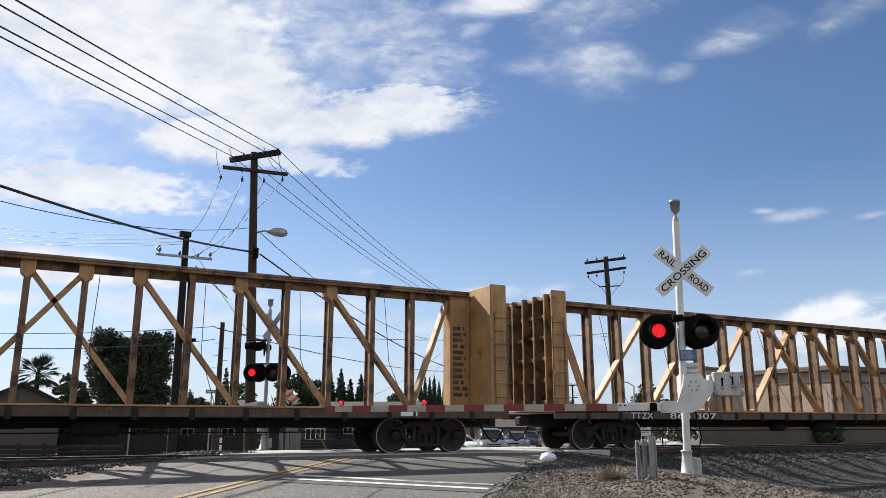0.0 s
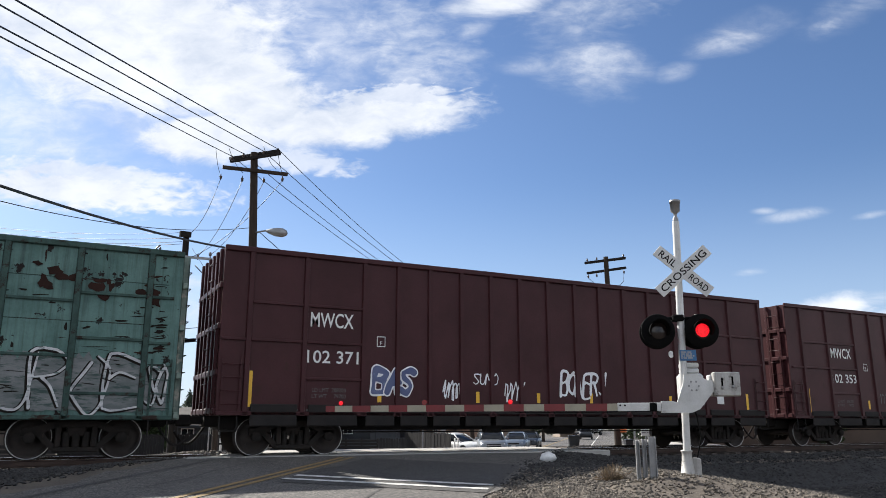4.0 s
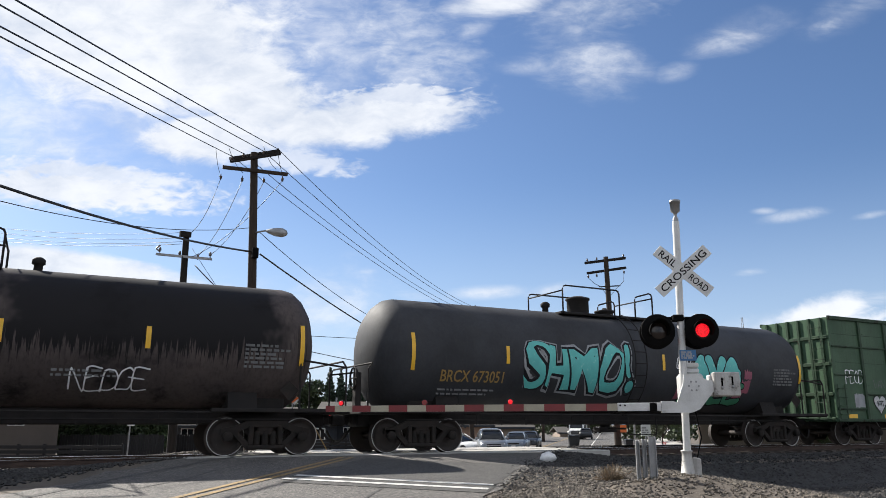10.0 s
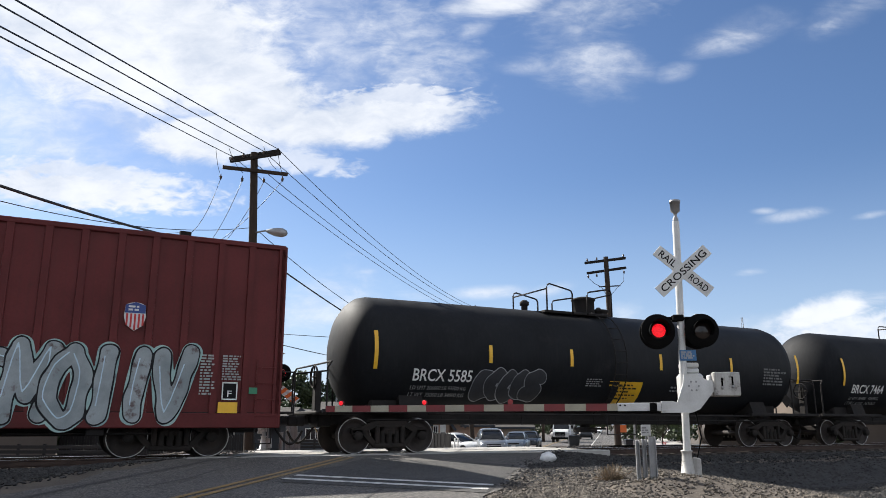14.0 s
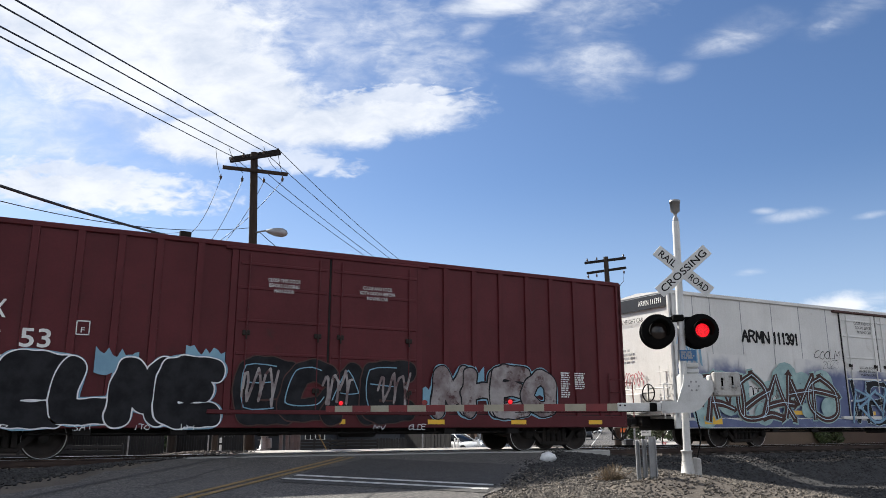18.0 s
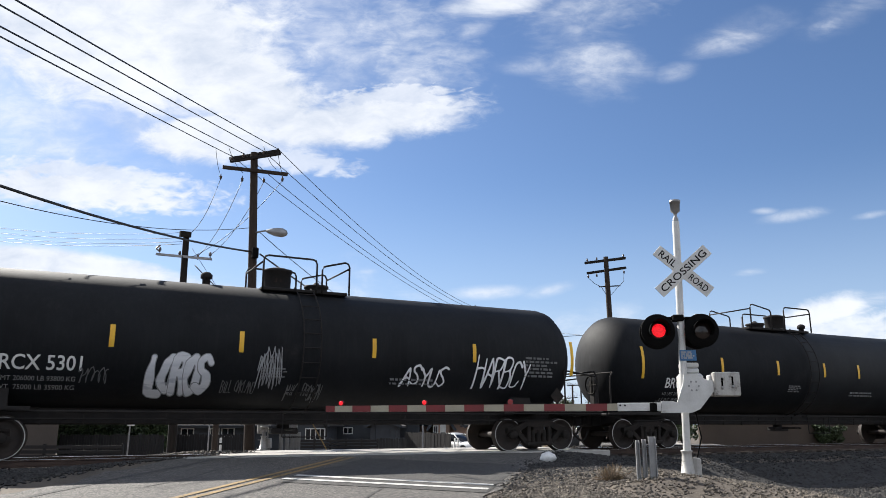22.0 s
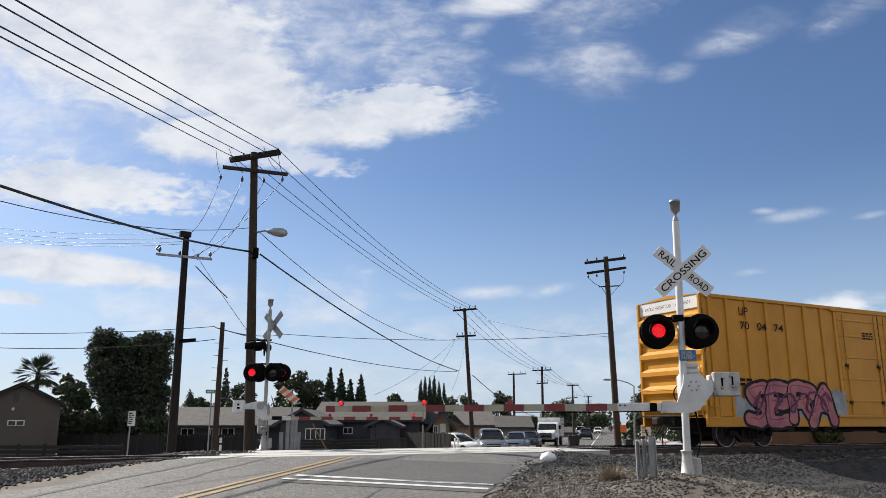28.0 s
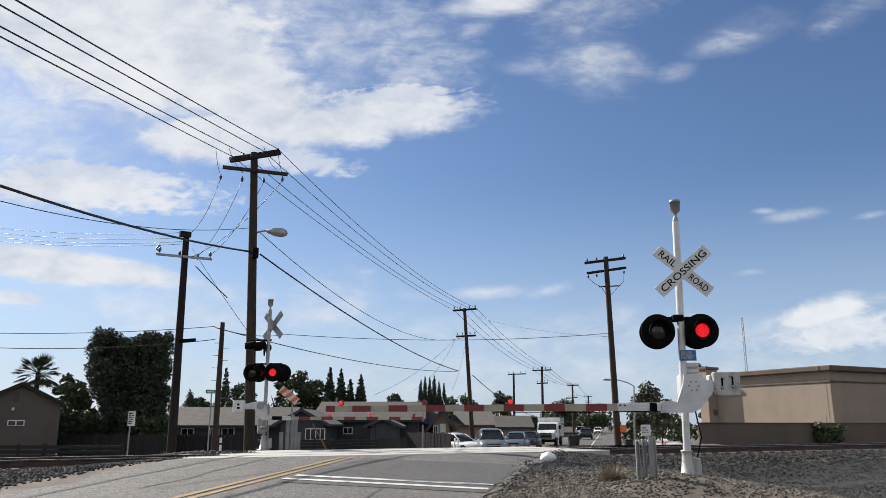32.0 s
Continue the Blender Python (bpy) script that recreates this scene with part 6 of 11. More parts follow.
        tag(car, "RSV", 7.9, 8.5, 3.7, 3.88, yy, M_SPRAYW, 307, 0.022, 0.2)
        tag(car, "PEOD", -8.8, -7.8, 2.25, 2.7, yy, M_SPRAYW, 308, 0.038, 0.1)
        tag(car, "VAN", -7.2, -6.5, 2.1, 2.4, yy, M_LETTERD, 309, 0.025, 0.2)
        patch(car, -8.4, -7.75, 1.35, 1.9, y - 0.004, M_SPRAYG, "scrubbed_paint", None, 0.1, 3)
        tag(car, "SZ", -3.55, -2.6, 1.45, 2.0, yy, M_BEIGE, 72, 0.06, 0.1)
        tag(car, "XXX", -3.3, -2.8, 1.05, 1.3, yy, M_BEIGE, 78, 0.03, 0.1)
        scribble(car, -1.5, -0.2, 1.9, 2.3, yy, M_SPRAYLB, 73, 0.025, 7)
        scribble(car, 4.1, 5.2, 1.2, 1.8, yy, M_LETTERD, 74, 0.04, 5)
        tag(car, "PEREN", 6.3, 7.2, 1.9, 2.3, yy, M_SPRAYW, 310, 0.034, 0.2)
        scribble(car, 6.2, 7.3, 1.1, 1.6, yy, M_SPRAYG, 76, 0.03, 6)
        scribble(car, 7.7, 8.6, 1.0, 1.9, yy, M_SPRAYG, 77, 0.03, 7)


# -------- tank cars --------
TANK_R, TANK_Z = 1.58, 2.67


def tank_car(front, rear, skin, label, axles_f, axles_r, dome_x, long_rail, inset, group="tank cars of the train"):
    car, h = rolling("tank_car", front, rear, label, "railway car", group)
    ra, fa = inset          # how far the shell's rear and front heads stand in from the platforms
    x0, x1 = -h + ra, h - fa
    dish = [(0, 0.0), (0.02, 0.35), (0.09, 0.75), (0.22, 1.1), (0.40, 1.36), (0.62, 1.53), (0.85, TANK_R)]
    prof = [(x0 + d, r) for d, r in dish] + [(-0.3, TANK_R), (-0.28, TANK_R + 0.012), (0.28, TANK_R + 0.012), (0.3, TANK_R)] + [(x1 - d, r) for d, r in dish[::-1]]
    part("tank_shell", B().lathe(prof, (0, 0, TANK_Z), (1, 0, 0), 56), skin, car)
    part("centre_sill", B().soft(-h - 0.3, h + 0.3, -0.3, 0.3, 0.74, 1.12, 0.03), M_BLACK, car)
    for s in (-1, 1):
        part("end_platform", B().soft(s * (h - 0.1) - 0.55, s * (h - 0.1) + 0.55, -1.45, 1.45, 1.0, 1.08, 0.02).soft(s * (h - 1.6) - 0.5, s * (h - 1.6) + 0.5, -0.9, 0.9, 1.05, 1.45, 0.05), M_BLACK, car)
        part("side_grating", lambda: B().soft(-1.7, 1.7, -0.05, 0.05, 1.03, 1.12, 0.01), M_BLACK, car, loc=(s * (h - 1.3), -1.48, 0), key="grating")
        part("end_handrail", lambda: B().tube([(0.3, -1.5, 1.08), (0.3, -1.5, 2.15), (0.2, -1.5, 2.3), (0.2, 1.5, 2.3), (0.3, 1.5, 2.15), (0.3, 1.5, 1.08)], 0.025, 8).tube([(0.3, -1.5, 2.15), (-0.9, -1.5, 2.3), (-0.9, -1.5, 1.1)], 0.025, 8),
             M_BLACK, car, loc=pose(s * (h - 0.0), 0, 0, 0, 0, 0 if s > 0 else 180), key="endrail")
        part("saddle", lambda: B().prism([(-0.35, -1.2, 1.08), (-0.35, 1.2, 1.08), (-0.35, 1.05, 1.55), (-0.35, -1.05, 1.55)], (0.7, 0, 0)), M_BLACK, car, loc=(s * (h - 2.2), 0, 0), key="saddle")
    part("brake_wheel", lambda: B().lathe([(0, 0.28), (0.03, 0.3), (0.06, 0.28), (0.03, 0.26), (0, 0.28)], (0, 0, 0), (1, 0, 0), 20).bar((0.03, -0.27, 0), (0.03, 0.27, 0), 0.03, 0.03).bar((0.03, 0, -0.27), (0.03, 0, 0.27), 0.03, 0.03, up=(0, 1, 0)), M_BLACK, car, loc=(-h - 0.42, -0.7, 1.95), key="brakewheel")
    part("brake_post", lambda: B().soft(-0.08, 0.08, -0.12, 0.12, 1.05, 2.1, 0.02), M_BLACK, car, loc=(-h - 0.3, -0.7, 0), key="brakepost")
    # top platform, dome and rails
    top = TANK_Z + TANK_R
    part("dome", B().lathe([(0, 0.36), (0.52, 0.36), (0.54, 0.40), (0.60, 0.40), (0.62, 0.33), (0.66, 0.2), (0.67, 0)], (dome_x, 0, top - 0.06), (0, 0, 1), 24), M_BLACK, car)
    part("relief_valve", lambda: B().lathe([(0, 0.1), (0.2, 0.1), (0.22, 0.15), (0.32, 0.15), (0.38, 0.08), (0.4, 0)], (0, 0, 0), (0, 0, 1), 14), M_BLACK, car, loc=(-2.2 if dome_x < 0.2 else 1.9, 0, top - 0.05), key="relief")
    part("hatch", lambda: B().lathe([(0, 0.3), (0.18, 0.3), (0.2, 0.34), (0.26, 0.34), (0.3, 0.1), (0.36, 0.06), (0.37, 0)], (0, 0, 0), (0, 0, 1), 18), M_BLACK, car, loc=(min(dome_x + 1.1, 0.75) if dome_x < 0.2 else dome_x - 1.1, 0, top - 0.06), key="hatch")
    x0, x1 = long_rail[0][0], long_rail[1][1]
    part("top_platform", B().soft(x0, x1, -0.85, -0.45, top - 0.14, top - 0.06, 0.015).soft(x0, x1, 0.45, 0.85, top - 0.14, top - 0.06, 0.015), M_BLACK, car)
    zr = top + 0.74
    for k, (a, c) in enumerate(long_rail):
        lean = 0.14 if (c - a) < 1.2 else 0.0
        for yy in (-0.95, 0.95):
            za, zc = (zr, zr - lean) if k == 0 else (zr - lean, zr)
            part("top_railing", B().sweep([(a, yy, top - 0.14), (a, yy, za - 0.12), (a + 0.04, yy, za - 0.03), (a + 0.12, yy, za), (c - 0.12, yy, zc), (c - 0.04, yy, zc - 0.03), (c, yy, zc - 0.12), (c, yy, top - 0.14)], 0.026, 8), M_BLACK, car)
        end = a if k == 0 else c
        part("end_rail", B().sweep([(end, -0.95, zr - 0.16), (end, 0.95, zr - 0.16)], 0.024, 8), M_BLACK, car)
    lad = B()
    for k in range(9):
        z = 1.15 + k * 0.36
        dz = z - TANK_Z
        yy = -math.sqrt(max(0.05, (TANK_R + 0.12) ** 2 - dz * dz))
        lad.tube([(-0.2, yy, z), (0.25, yy, z)], 0.016, 6)
    for xx in (-0.2, 0.25):
        pts = [(xx, -math.sqrt(max(0.05, (TANK_R + 0.12) ** 2 - (z - TANK_Z) ** 2)), z) for z in [1.0 + 0.25 * i for i in range(14)]]
        lad.tube(pts, 0.018, 6)
    part("ladder", lad, M_BLACK, car, loc=(0.15, 0, 0))
    part("walkway", lambda: B().soft(-0.55, 0.65, -1.72, -1.5, 1.0, 1.05, 0.01).tube([(-0.5, -1.7, 1.02), (-0.5, -1.7, 0.45), (0.6, -1.7, 0.45), (0.6, -1.7, 1.02)], 0.016, 6), M_BLACK, car, key="walkway")
    part("bottom_valve", lambda: B().cyl((0, 0, 1.15), (0, 0, 0.55), 0.16, n=14).soft(-0.35, 0.35, -0.2, 0.2, 0.5, 0.66, 0.03).cyl((0, -1.0, 0.62), (0, 0, 0.62), 0.03, n=8), M_BLACK, car, key="bottomvalve")
    part("placard_holder", lambda: B().prism([(0, 0, -0.24), (0.24, 0, 0), (0, 0, 0.24), (-0.24, 0, 0)], (0, 0.01, 0)), M_TRUCK, car, loc=(h - 1.15, -1.46, 1.55), key="placard")
    for i in range(14):
        part("hanger", lambda: B().bar((0, 0, 0), (0, 0, -0.25), 0.025, 0.025, up=(0, 1, 0)), M_BLACK, car, loc=(-h + 3.2 + i * (2 * h - 6.4) / 13, -1.0, 0.98), key="hanger")
    part("train_pipe", B().tube([(-h + 1, -1.0, 0.86), (h - 1, -1.0, 0.86)], 0.025, 6).tube([(-h + 2.6, -1.35, 1.02), (h - 2.6, -1.35, 1.02)], 0.03, 6), M_BLACK, car)
    for a in (axles_f, axles_r):
        truck(car, (a[0] + a[1]) / 2 - (front + rear) / 2)
    couplers(car, h + 0.12)
    y, wrap = -TANK_R - 0.012, (TANK_Z, TANK_R)
    return car, h, y, wrap


def tank_marks(car, h, y, wrap, num, strips, lm=M_LETTER):
    xa, xb = {"BRCX 673051": (-6.73, -4.73), "BRCX 2068": (-6.8, -5.16), "BRCX 7464": (-7.28, -5.43), "GATX 59589": (-6.05, -3.99)}.get(num, (-6.75, -4.95))
    write(car, num, xa, xb, 1.88, 2.2, y, lm, 0.012, wrap=wrap)
    weights = {"BRCX 5585": ("206600 LB 93700 KG", "75000 LB 34000 KG"), "BRCX 5123": ("206000 LB 93800 KG", "75000 LB 35900 KG"), "BRCX 2068": ("209700 LB 95100 KG", "77 300 LB 34 600 KG"), "BRCX 1140": ("209700 LB   95100 KG", "76300 LB   34600 KG"), "GATX 59589": ("191400 LB  86800 KG", "71600 LB  32500 KG"), "BRCX 5301": ("206000 LB 93800 KG", "75000 LB 35900 KG"), "BRCX 7464": ("204800   92900KG", "81000   36700KG")}.get(num)
    if weights:
        write(car, "LD LMT " + weights[0], xa, xb - 0.1, 1.66, 1.76, y, M_LETTERM, wrap=wrap)
        write(car, "LT WT  " + weights[1], xa, xb - 0.1, 1.48, 1.58, y, M_LETTERM, wrap=wrap)
    else:
        bars(car, xa, xb - 0.2, 1.52, 1.74, 2, y, M_LETTERD, wrap=wrap, seed=2)
    for i, x in enumerate(strips):
        end = i in (0, len(strips) - 1) and abs(x) > 7
        patch(car, x - 0.055, x + 0.055, 2.15 if end else 2.42, 3.15 if end else 2.92, y, M_YSTRIPE, "reflector", wrap)
    bars(car, h - 2.3, h - 1.2, 2.05, 2.65, 6, y, M_LETTERD, "data_table", wrap, seed=8)
    bars(car, 2.4, 3.9, 1.75, 1.95, 2, y, M_LETTERD, "small_print", wrap, seed=9)
    bars(car, -1.0, 0.3 - 0.6, 1.85, 2.1, 4, y, M_LETTERD, "small_print", wrap, seed=10)
    return car


TANKS = [((-112.7, -129.8), M_TANKG, "grey-black tank car with teal bubble graffiti", (-115.4, -113.5), (-129.3, -127.4), -0.9, ((-2.2, 0.05), (0.7, 1.45)), "BRCX 673051", (-7.6, -4.64, 1.2, 7.6), M_LETTERY),
         ((-131.0, -148.6), M_TANKB, "brownish weathered tank car with a dark spill", (-133.5, -131.65), (-147.9, -146.06), 0.55, ((-1.95, -0.87), (-0.26, 1.2)), "BRCX 2068", (-7.74, -5.03, -1.78, 1.36, 4.3, 7.9), M_LETTER),
         ((-149.6, -167.2), M_TANK, "black tank car with yellow chalk-like tags", (-152.2, -150.3), (-166.5, -164.6), -0.56, ((-1.5, 0.2), (0.45, 1.03)), "BRCX 7464", (-7.8, -4.45, -1.28, 1.6, 4.79, 7.94), M_LETTER),
         ((-168.2, -185.9), M_TANK, "black tank car with a square yellow placard", (-170.7, -168.86), (-185.2, -183.35), 0.13, ((-2.0, -1.03), (-0.45, 0.52)), "BRCX 5585", (-7.87, -4.41, -1.61, 1.88, 5.0, 8.3), M_LETTER),
         ((-252.2, -268.3), M_TANK, "black tank car with white numbers", (-254.7, -252.8), (-267.6, -265.75), -0.2, ((-1.2, 0.38), (0.7, 1.35)), "GATX 59589", (-7.0, -3.96, -0.69, 1.78, 3.36, 7.3), M_LETTER),
         ((-269.4, -286.9), M_TANK, "black tank car with a plain side", (-271.8, -270.0), (-286.2, -284.4), 0.4, ((-2.0, -0.94), (-0.24, 1.2)), "BRCX 1140", (-7.75, -4.31, -1.6, 0.85, 2.79, 4.57, 7.7), M_LETTER),
         ((-288.0, -305.7), M_TANK, "black tank car with white sprayed tags", (-290.5, -288.6), (-305.0, -303.2), -0.35, ((-0.97, 0.45), (0.6, 1.36)), "BRCX 5301", (-7.8, -4.41, -1.55, 1.87, 4.86, 8.19), M_LETTER),
         ((-306.7, -324.4), M_TANK, "black tank car with two small white tags", (-309.2, -307.3), (-323.75, -321.8), -0.45, ((-1.5, 0.44), (0.61, 1.36)), "BRCX 5123", (-7.86, -4.41, -1.55, 1.87, 4.93, 8.25), M_LETTER)]
INSETS = ((0.05, 0.25), (0.2, 0.3), (0.33, 0.3), (0.33, 0.22), (0.32, 0.4), (0.18, 0.2), (0.24, 0.25), (0.27, 0.22))
for k, ((f, r), skin, label, af, ar, dome, lr, num, strips, lm) in enumerate(TANKS):
    car, h, y, wrap = tank_car(f, r, skin, label, af, ar, dome, lr, INSETS[k])
    tank_marks(car, h, y, wrap, num, strips, lm)
    g = y - 0.004
    if k == 0:
        bubble(car, "SHMO!", -3.9, -0.1, 1.8, 3.05, y, M_SPRAYT, M_SPRAYK, 0.0, 0.05, wrap, M_SPRAYG)
        for x0, z0, rr in ((2.1, 1.75, 0.22), (2.3, 1.5, 0.18), (4.9, 2.0, 0.24), (5.0, 2.4, 0.18), (2.25, 2.1, 0.16), (4.7, 1.7, 0.2)):
            patch(car, x0 - rr, x0 + rr, z0 - rr, z0 + rr, y + 0.003, M_SPRAYP, "paint_blob", wrap, 0.12, int(x0 * 10))
        piece(car, "AVA", 2.3, 4.7, 1.95, 2.95, y, M_SPRAYT, M_SPRAYK, 83, 0.32, 0.045, wrap=wrap, lap=1.02)
        piece(car, "FEEE", 2.1, 4.9, 1.42, 2.1, y - 0.012, M_SPRAYGR, M_SPRAYK, 84, 0.26, 0.035, wrap=wrap, lap=1.05)
        tag(car, "GOLD", 1.75, 2.35, 2.45, 2.85, g, M_SPRAYW, 311, 0.034, 0.3, wrap=wrap)
    elif k == 1:
        tag(car, "TOBY", -3.88, -2.4, 1.5, 1.93, g, M_SPRAYW, 312, 0.037, 0.25, wrap=wrap)
        scribble(car, -3.4, -2.4, 1.32, 1.55, g, M_SPRAYW, 5, 0.025, 3, wrap)
        tag(car, "NEDGE", 2.78, 4.4, 1.5, 1.95, g, M_SPRAYW, 313, 0.038, 0.1, wrap=wrap)
        plate_box(car, -4.85, 1.9, 0.26, -TANK_R - 0.35 + 0.06)
    elif k == 2:
        tag(car, "CHIUZ", 1.04, 2.2, 2.65, 3.0, g, M_LETTERY, 314, 0.030, 0.1, wrap=wrap)
        tag(car, "WASI", 1.05, 1.95, 2.38, 2.6, g, M_LETTERY, 315, 0.022, 0.1, wrap=wrap)
        tag(car, "SILENT", 1.05, 2.4, 1.85, 2.3, g, M_SPRAYG, 316, 0.038, 0.2, wrap=wrap)
        tag(car, "CHIUZ OWASEI", 3.04, 5.3, 1.55, 2.0, g, M_LETTERY, 317, 0.038, 0.2, wrap=wrap)
        tag(car, "WFENCEL", -2.0, 0.6, 1.85, 2.2, g, M_SPRAYG, 318, 0.030, 0.2, wrap=wrap)
    elif k == 3:
        patch(car, -0.1, 1.2, 1.32, 2.03, y, M_YSTRIPE, "placard", wrap, label="square yellow warning placard")
        bars(car, 0.0, 1.1, 1.5, 1.98, 5, g - 0.003, M_BLACK, "placard_print", wrap)
        piece(car, "COOOS", -4.9, -2.5, 1.4, 2.25, y - 0.004, M_TANKG, M_SPRAYG, 81, 0.42, 0.022, slant=0.1, wrap=wrap, lap=1.1)
    elif k == 4:
        write(car, "DOT-SP21134", 6.05, 7.03, 2.52, 2.7, g, M_LETTER, 0, 0, "lettering", None, wrap)
        write(car, "SR 13450", 5.2, 5.95, 2.38, 2.52, g, M_LETTER, 0, 0, "lettering", None, wrap)
        scribble(car, 1.2, 2.0, 1.6, 1.9, g, M_SPRAYG, 15, 0.02, 4, wrap)
    elif k == 5:
        plate_box(car, 5.6, 1.7, 0.3, -TANK_R + 0.25)
    elif k == 6:
        piece(car, "LOROS", -3.6, -2.15, 1.4, 2.3, y, M_CHALKY, M_SPRAYG, 82, 0.17, 0.02, slant=0.25, wrap=wrap, lap=1.15)
        scribble(car, -1.1, -0.5, 1.45, 2.6, g, M_SPRAYG, 16, 0.022, 8, wrap)
        tag(car, "BILL OAKLAND", -1.9, -1.1, 1.5, 1.75, g, M_LETTERD, 319, 0.022, 0.2, wrap=wrap)
        tag(car, "MIKI BROKEN", -0.3, 0.6, 1.35, 1.7, g, M_LETTERD, 320, 0.030, 0.2, wrap=wrap)
        tag(car, "ASYUS", 2.73, 4.05, 1.75, 2.2, g, M_SPRAYW, 321, 0.063, 0.3, wrap=wrap)
        tag(car, "HARBCY", 4.95, 6.7, 1.75, 2.5, g, M_SPRAYW, 322, 0.064, 0.3, wrap=wrap)
        scribble(car, -5.0, -4.4, 1.6, 2.0, g, M_LETTERD, 17, 0.02, 5, wrap)
    else:
        tag(car, "RANKTA", -1.77, -0.37, 1.7, 2.2, g, M_SPRAYW, 323, 0.043, 0.2, wrap=wrap)
        tag(car, "GWILOK", 1.85, 3.1, 1.5, 1.8, g, M_SPRAYW, 324, 0.042, 0.1, wrap=wrap)


# -------- box cars --------
def corrugated_end(half_w, z0, z1, n):
    """Outline of an end wall with n bulging ribs."""
    b = B()
    prof = [(0.0, z0)]
    dz = (z1 - z0) / n
    for i in range(n):
        z = z0 + i * dz
        prof += [(0.0, z + dz * 0.18), (0.11, z + dz * 0.38), (0.11, z + dz * 0.62), (0.0, z + dz * 0.82)]
    prof.append((0.0, z1))
    vs = [(x, -half_w, z) for x, z in prof] + [(x, half_w, z) for x, z in prof]
    n2 = len(prof)
    return b.add(vs, [(i, i + 1, n2 + i + 1, n2 + i) for i in range(n2 - 1)])


def box_car(name, front, rear, skin, endskin, label, ribs, doors, doorskin, truck_in=2.36, top=5.12, bottom=0.66, capskin=None, horiz=(), flat_end=False):
    car, h = rolling(name, front, rear, label, "railway car", "box cars of the train")
    y = HALF - 0.05
    part("body", B().soft(-h + 0.06, h - 0.06, -y, y, bottom + 0.3, top - 0.06, 0.01), skin, car)
    part("roof", B().prism([(-h, -HALF, top - 0.06), (-h, HALF, top - 0.06), (-h, 0, top + 0.06)], (2 * h, 0, 0)), skin, car)
    part("side_sill", B().soft(-h + 0.02, h - 0.02, -HALF - 0.01, -y, bottom, bottom + 0.34, 0.02), skin, car)
    part("side_sill", B().soft(-h + 0.02, h - 0.02, y, HALF + 0.01, bottom, bottom + 0.34, 0.02), skin, car)
    part("top_chord", B().soft(-h, h, -HALF - 0.01, -y + 0.01, top - 0.16, top - 0.03, 0.02), skin, car)
    part("top_chord", B().soft(-h, h, y - 0.01, HALF + 0.01, top - 0.16, top - 0.03, 0.02), skin, car)
    part("underframe", B().soft(-h + 0.2, h - 0.2, -0.5, 0.5, 0.55, bottom + 0.3, 0.03), M_BLACK, car)
    for x in list(ribs) + [-h + 0.08, h - 0.08]:
        part("rib", lambda: B().prism([(-0.085, 0, bottom + 0.3), (-0.076, -0.055, bottom + 0.3), (0.076, -0.055, bottom + 0.3), (0.085, 0, bottom + 0.3)][::-1], (0, 0, top - bottom - 0.42)), skin, car, loc=(x, -y, 0), key=(name, "rib"))
    for a, c, z in horiz:
        part("stiffener", B().soft(a + 0.08, c - 0.08, -y - 0.05, -y, z - 0.04, z + 0.04, 0.006), skin, car)
    d0, d1, d2 = doors
    for a, c in ((d0, d1), (d1, d2)):
        dr = part("door", B().soft(a + 0.03, c - 0.03, -y - 0.05, -y, bottom + 0.42, top - 0.2, 0.015), doorskin, car)
        for z in (1.6, 2.4, 3.2, 4.0, 4.6):
            part("door_rib", B().soft(a + 0.08, c - 0.08, -y - 0.075, -y - 0.05, z - 0.035, z + 0.035, 0.01), doorskin, dr)
        for x in (a + 0.3, c - 0.3):
            part("lock_rod", B().cyl((x, -y - 0.085, bottom + 0.45), (x, -y - 0.085, top - 0.3), 0.018, n=8), doorskin, dr)
    for a in (d0, d1, d2):
        part("door_gap", B().box(a - 0.022, a + 0.022, -y - 0.03, -y - 0.001, bottom + 0.42, top - 0.2), M_BLACK, car, "dark gap at the door's edge")
    for a, c in ((d0, d1), (d1, d2)):
        for x, z in ((a + 0.3, 1.55), (c - 0.3, 1.55), (a + 0.3, 2.9), (c - 0.3, 2.9)):
            part("hasp", lambda: B().soft(-0.09, 0.09, -0.05, 0.0, -0.06, 0.06, 0.012).soft(-0.02, 0.02, -0.07, -0.05, -0.16, 0.02, 0.008), M_TRUCK, car, loc=(x, -y - 0.05, z), key="hasp")
    part("gap_line", B().box(-h + 0.1, h - 0.1, -y - 0.008, -y - 0.001, bottom + 0.335, bottom + 0.36), M_BLACK, car)
    for s in (-1, 1):
        part("brake_pipe", B().cyl((-h + 2.8, s * 1.2, bottom - 0.12), (h - 2.8, s * 1.2, bottom - 0.12), 0.025, n=6), M_BLACK, car)
        for k in range(9):
            part("pipe_hanger", lambda: B().bar((0, 0, 0), (0, 0, 0.16), 0.03, 0.03, up=(0, 1, 0)), M_BLACK, car, loc=(-h + 3.2 + k * (2 * h - 6.4) / 8, s * 1.2, bottom - 0.12), key="pipehanger")
    part("door_track", B().soft(d0 - 0.5, d2 + 0.5, -y - 0.11, -y, bottom + 0.32, bottom + 0.42, 0.015), M_BLACK if doorskin is M_NAVY else skin, car)
    part("door_track", B().soft(d0 - 0.3, d2 + 0.3, -y - 0.09, -y, top - 0.22, top - 0.15, 0.015), skin, car)
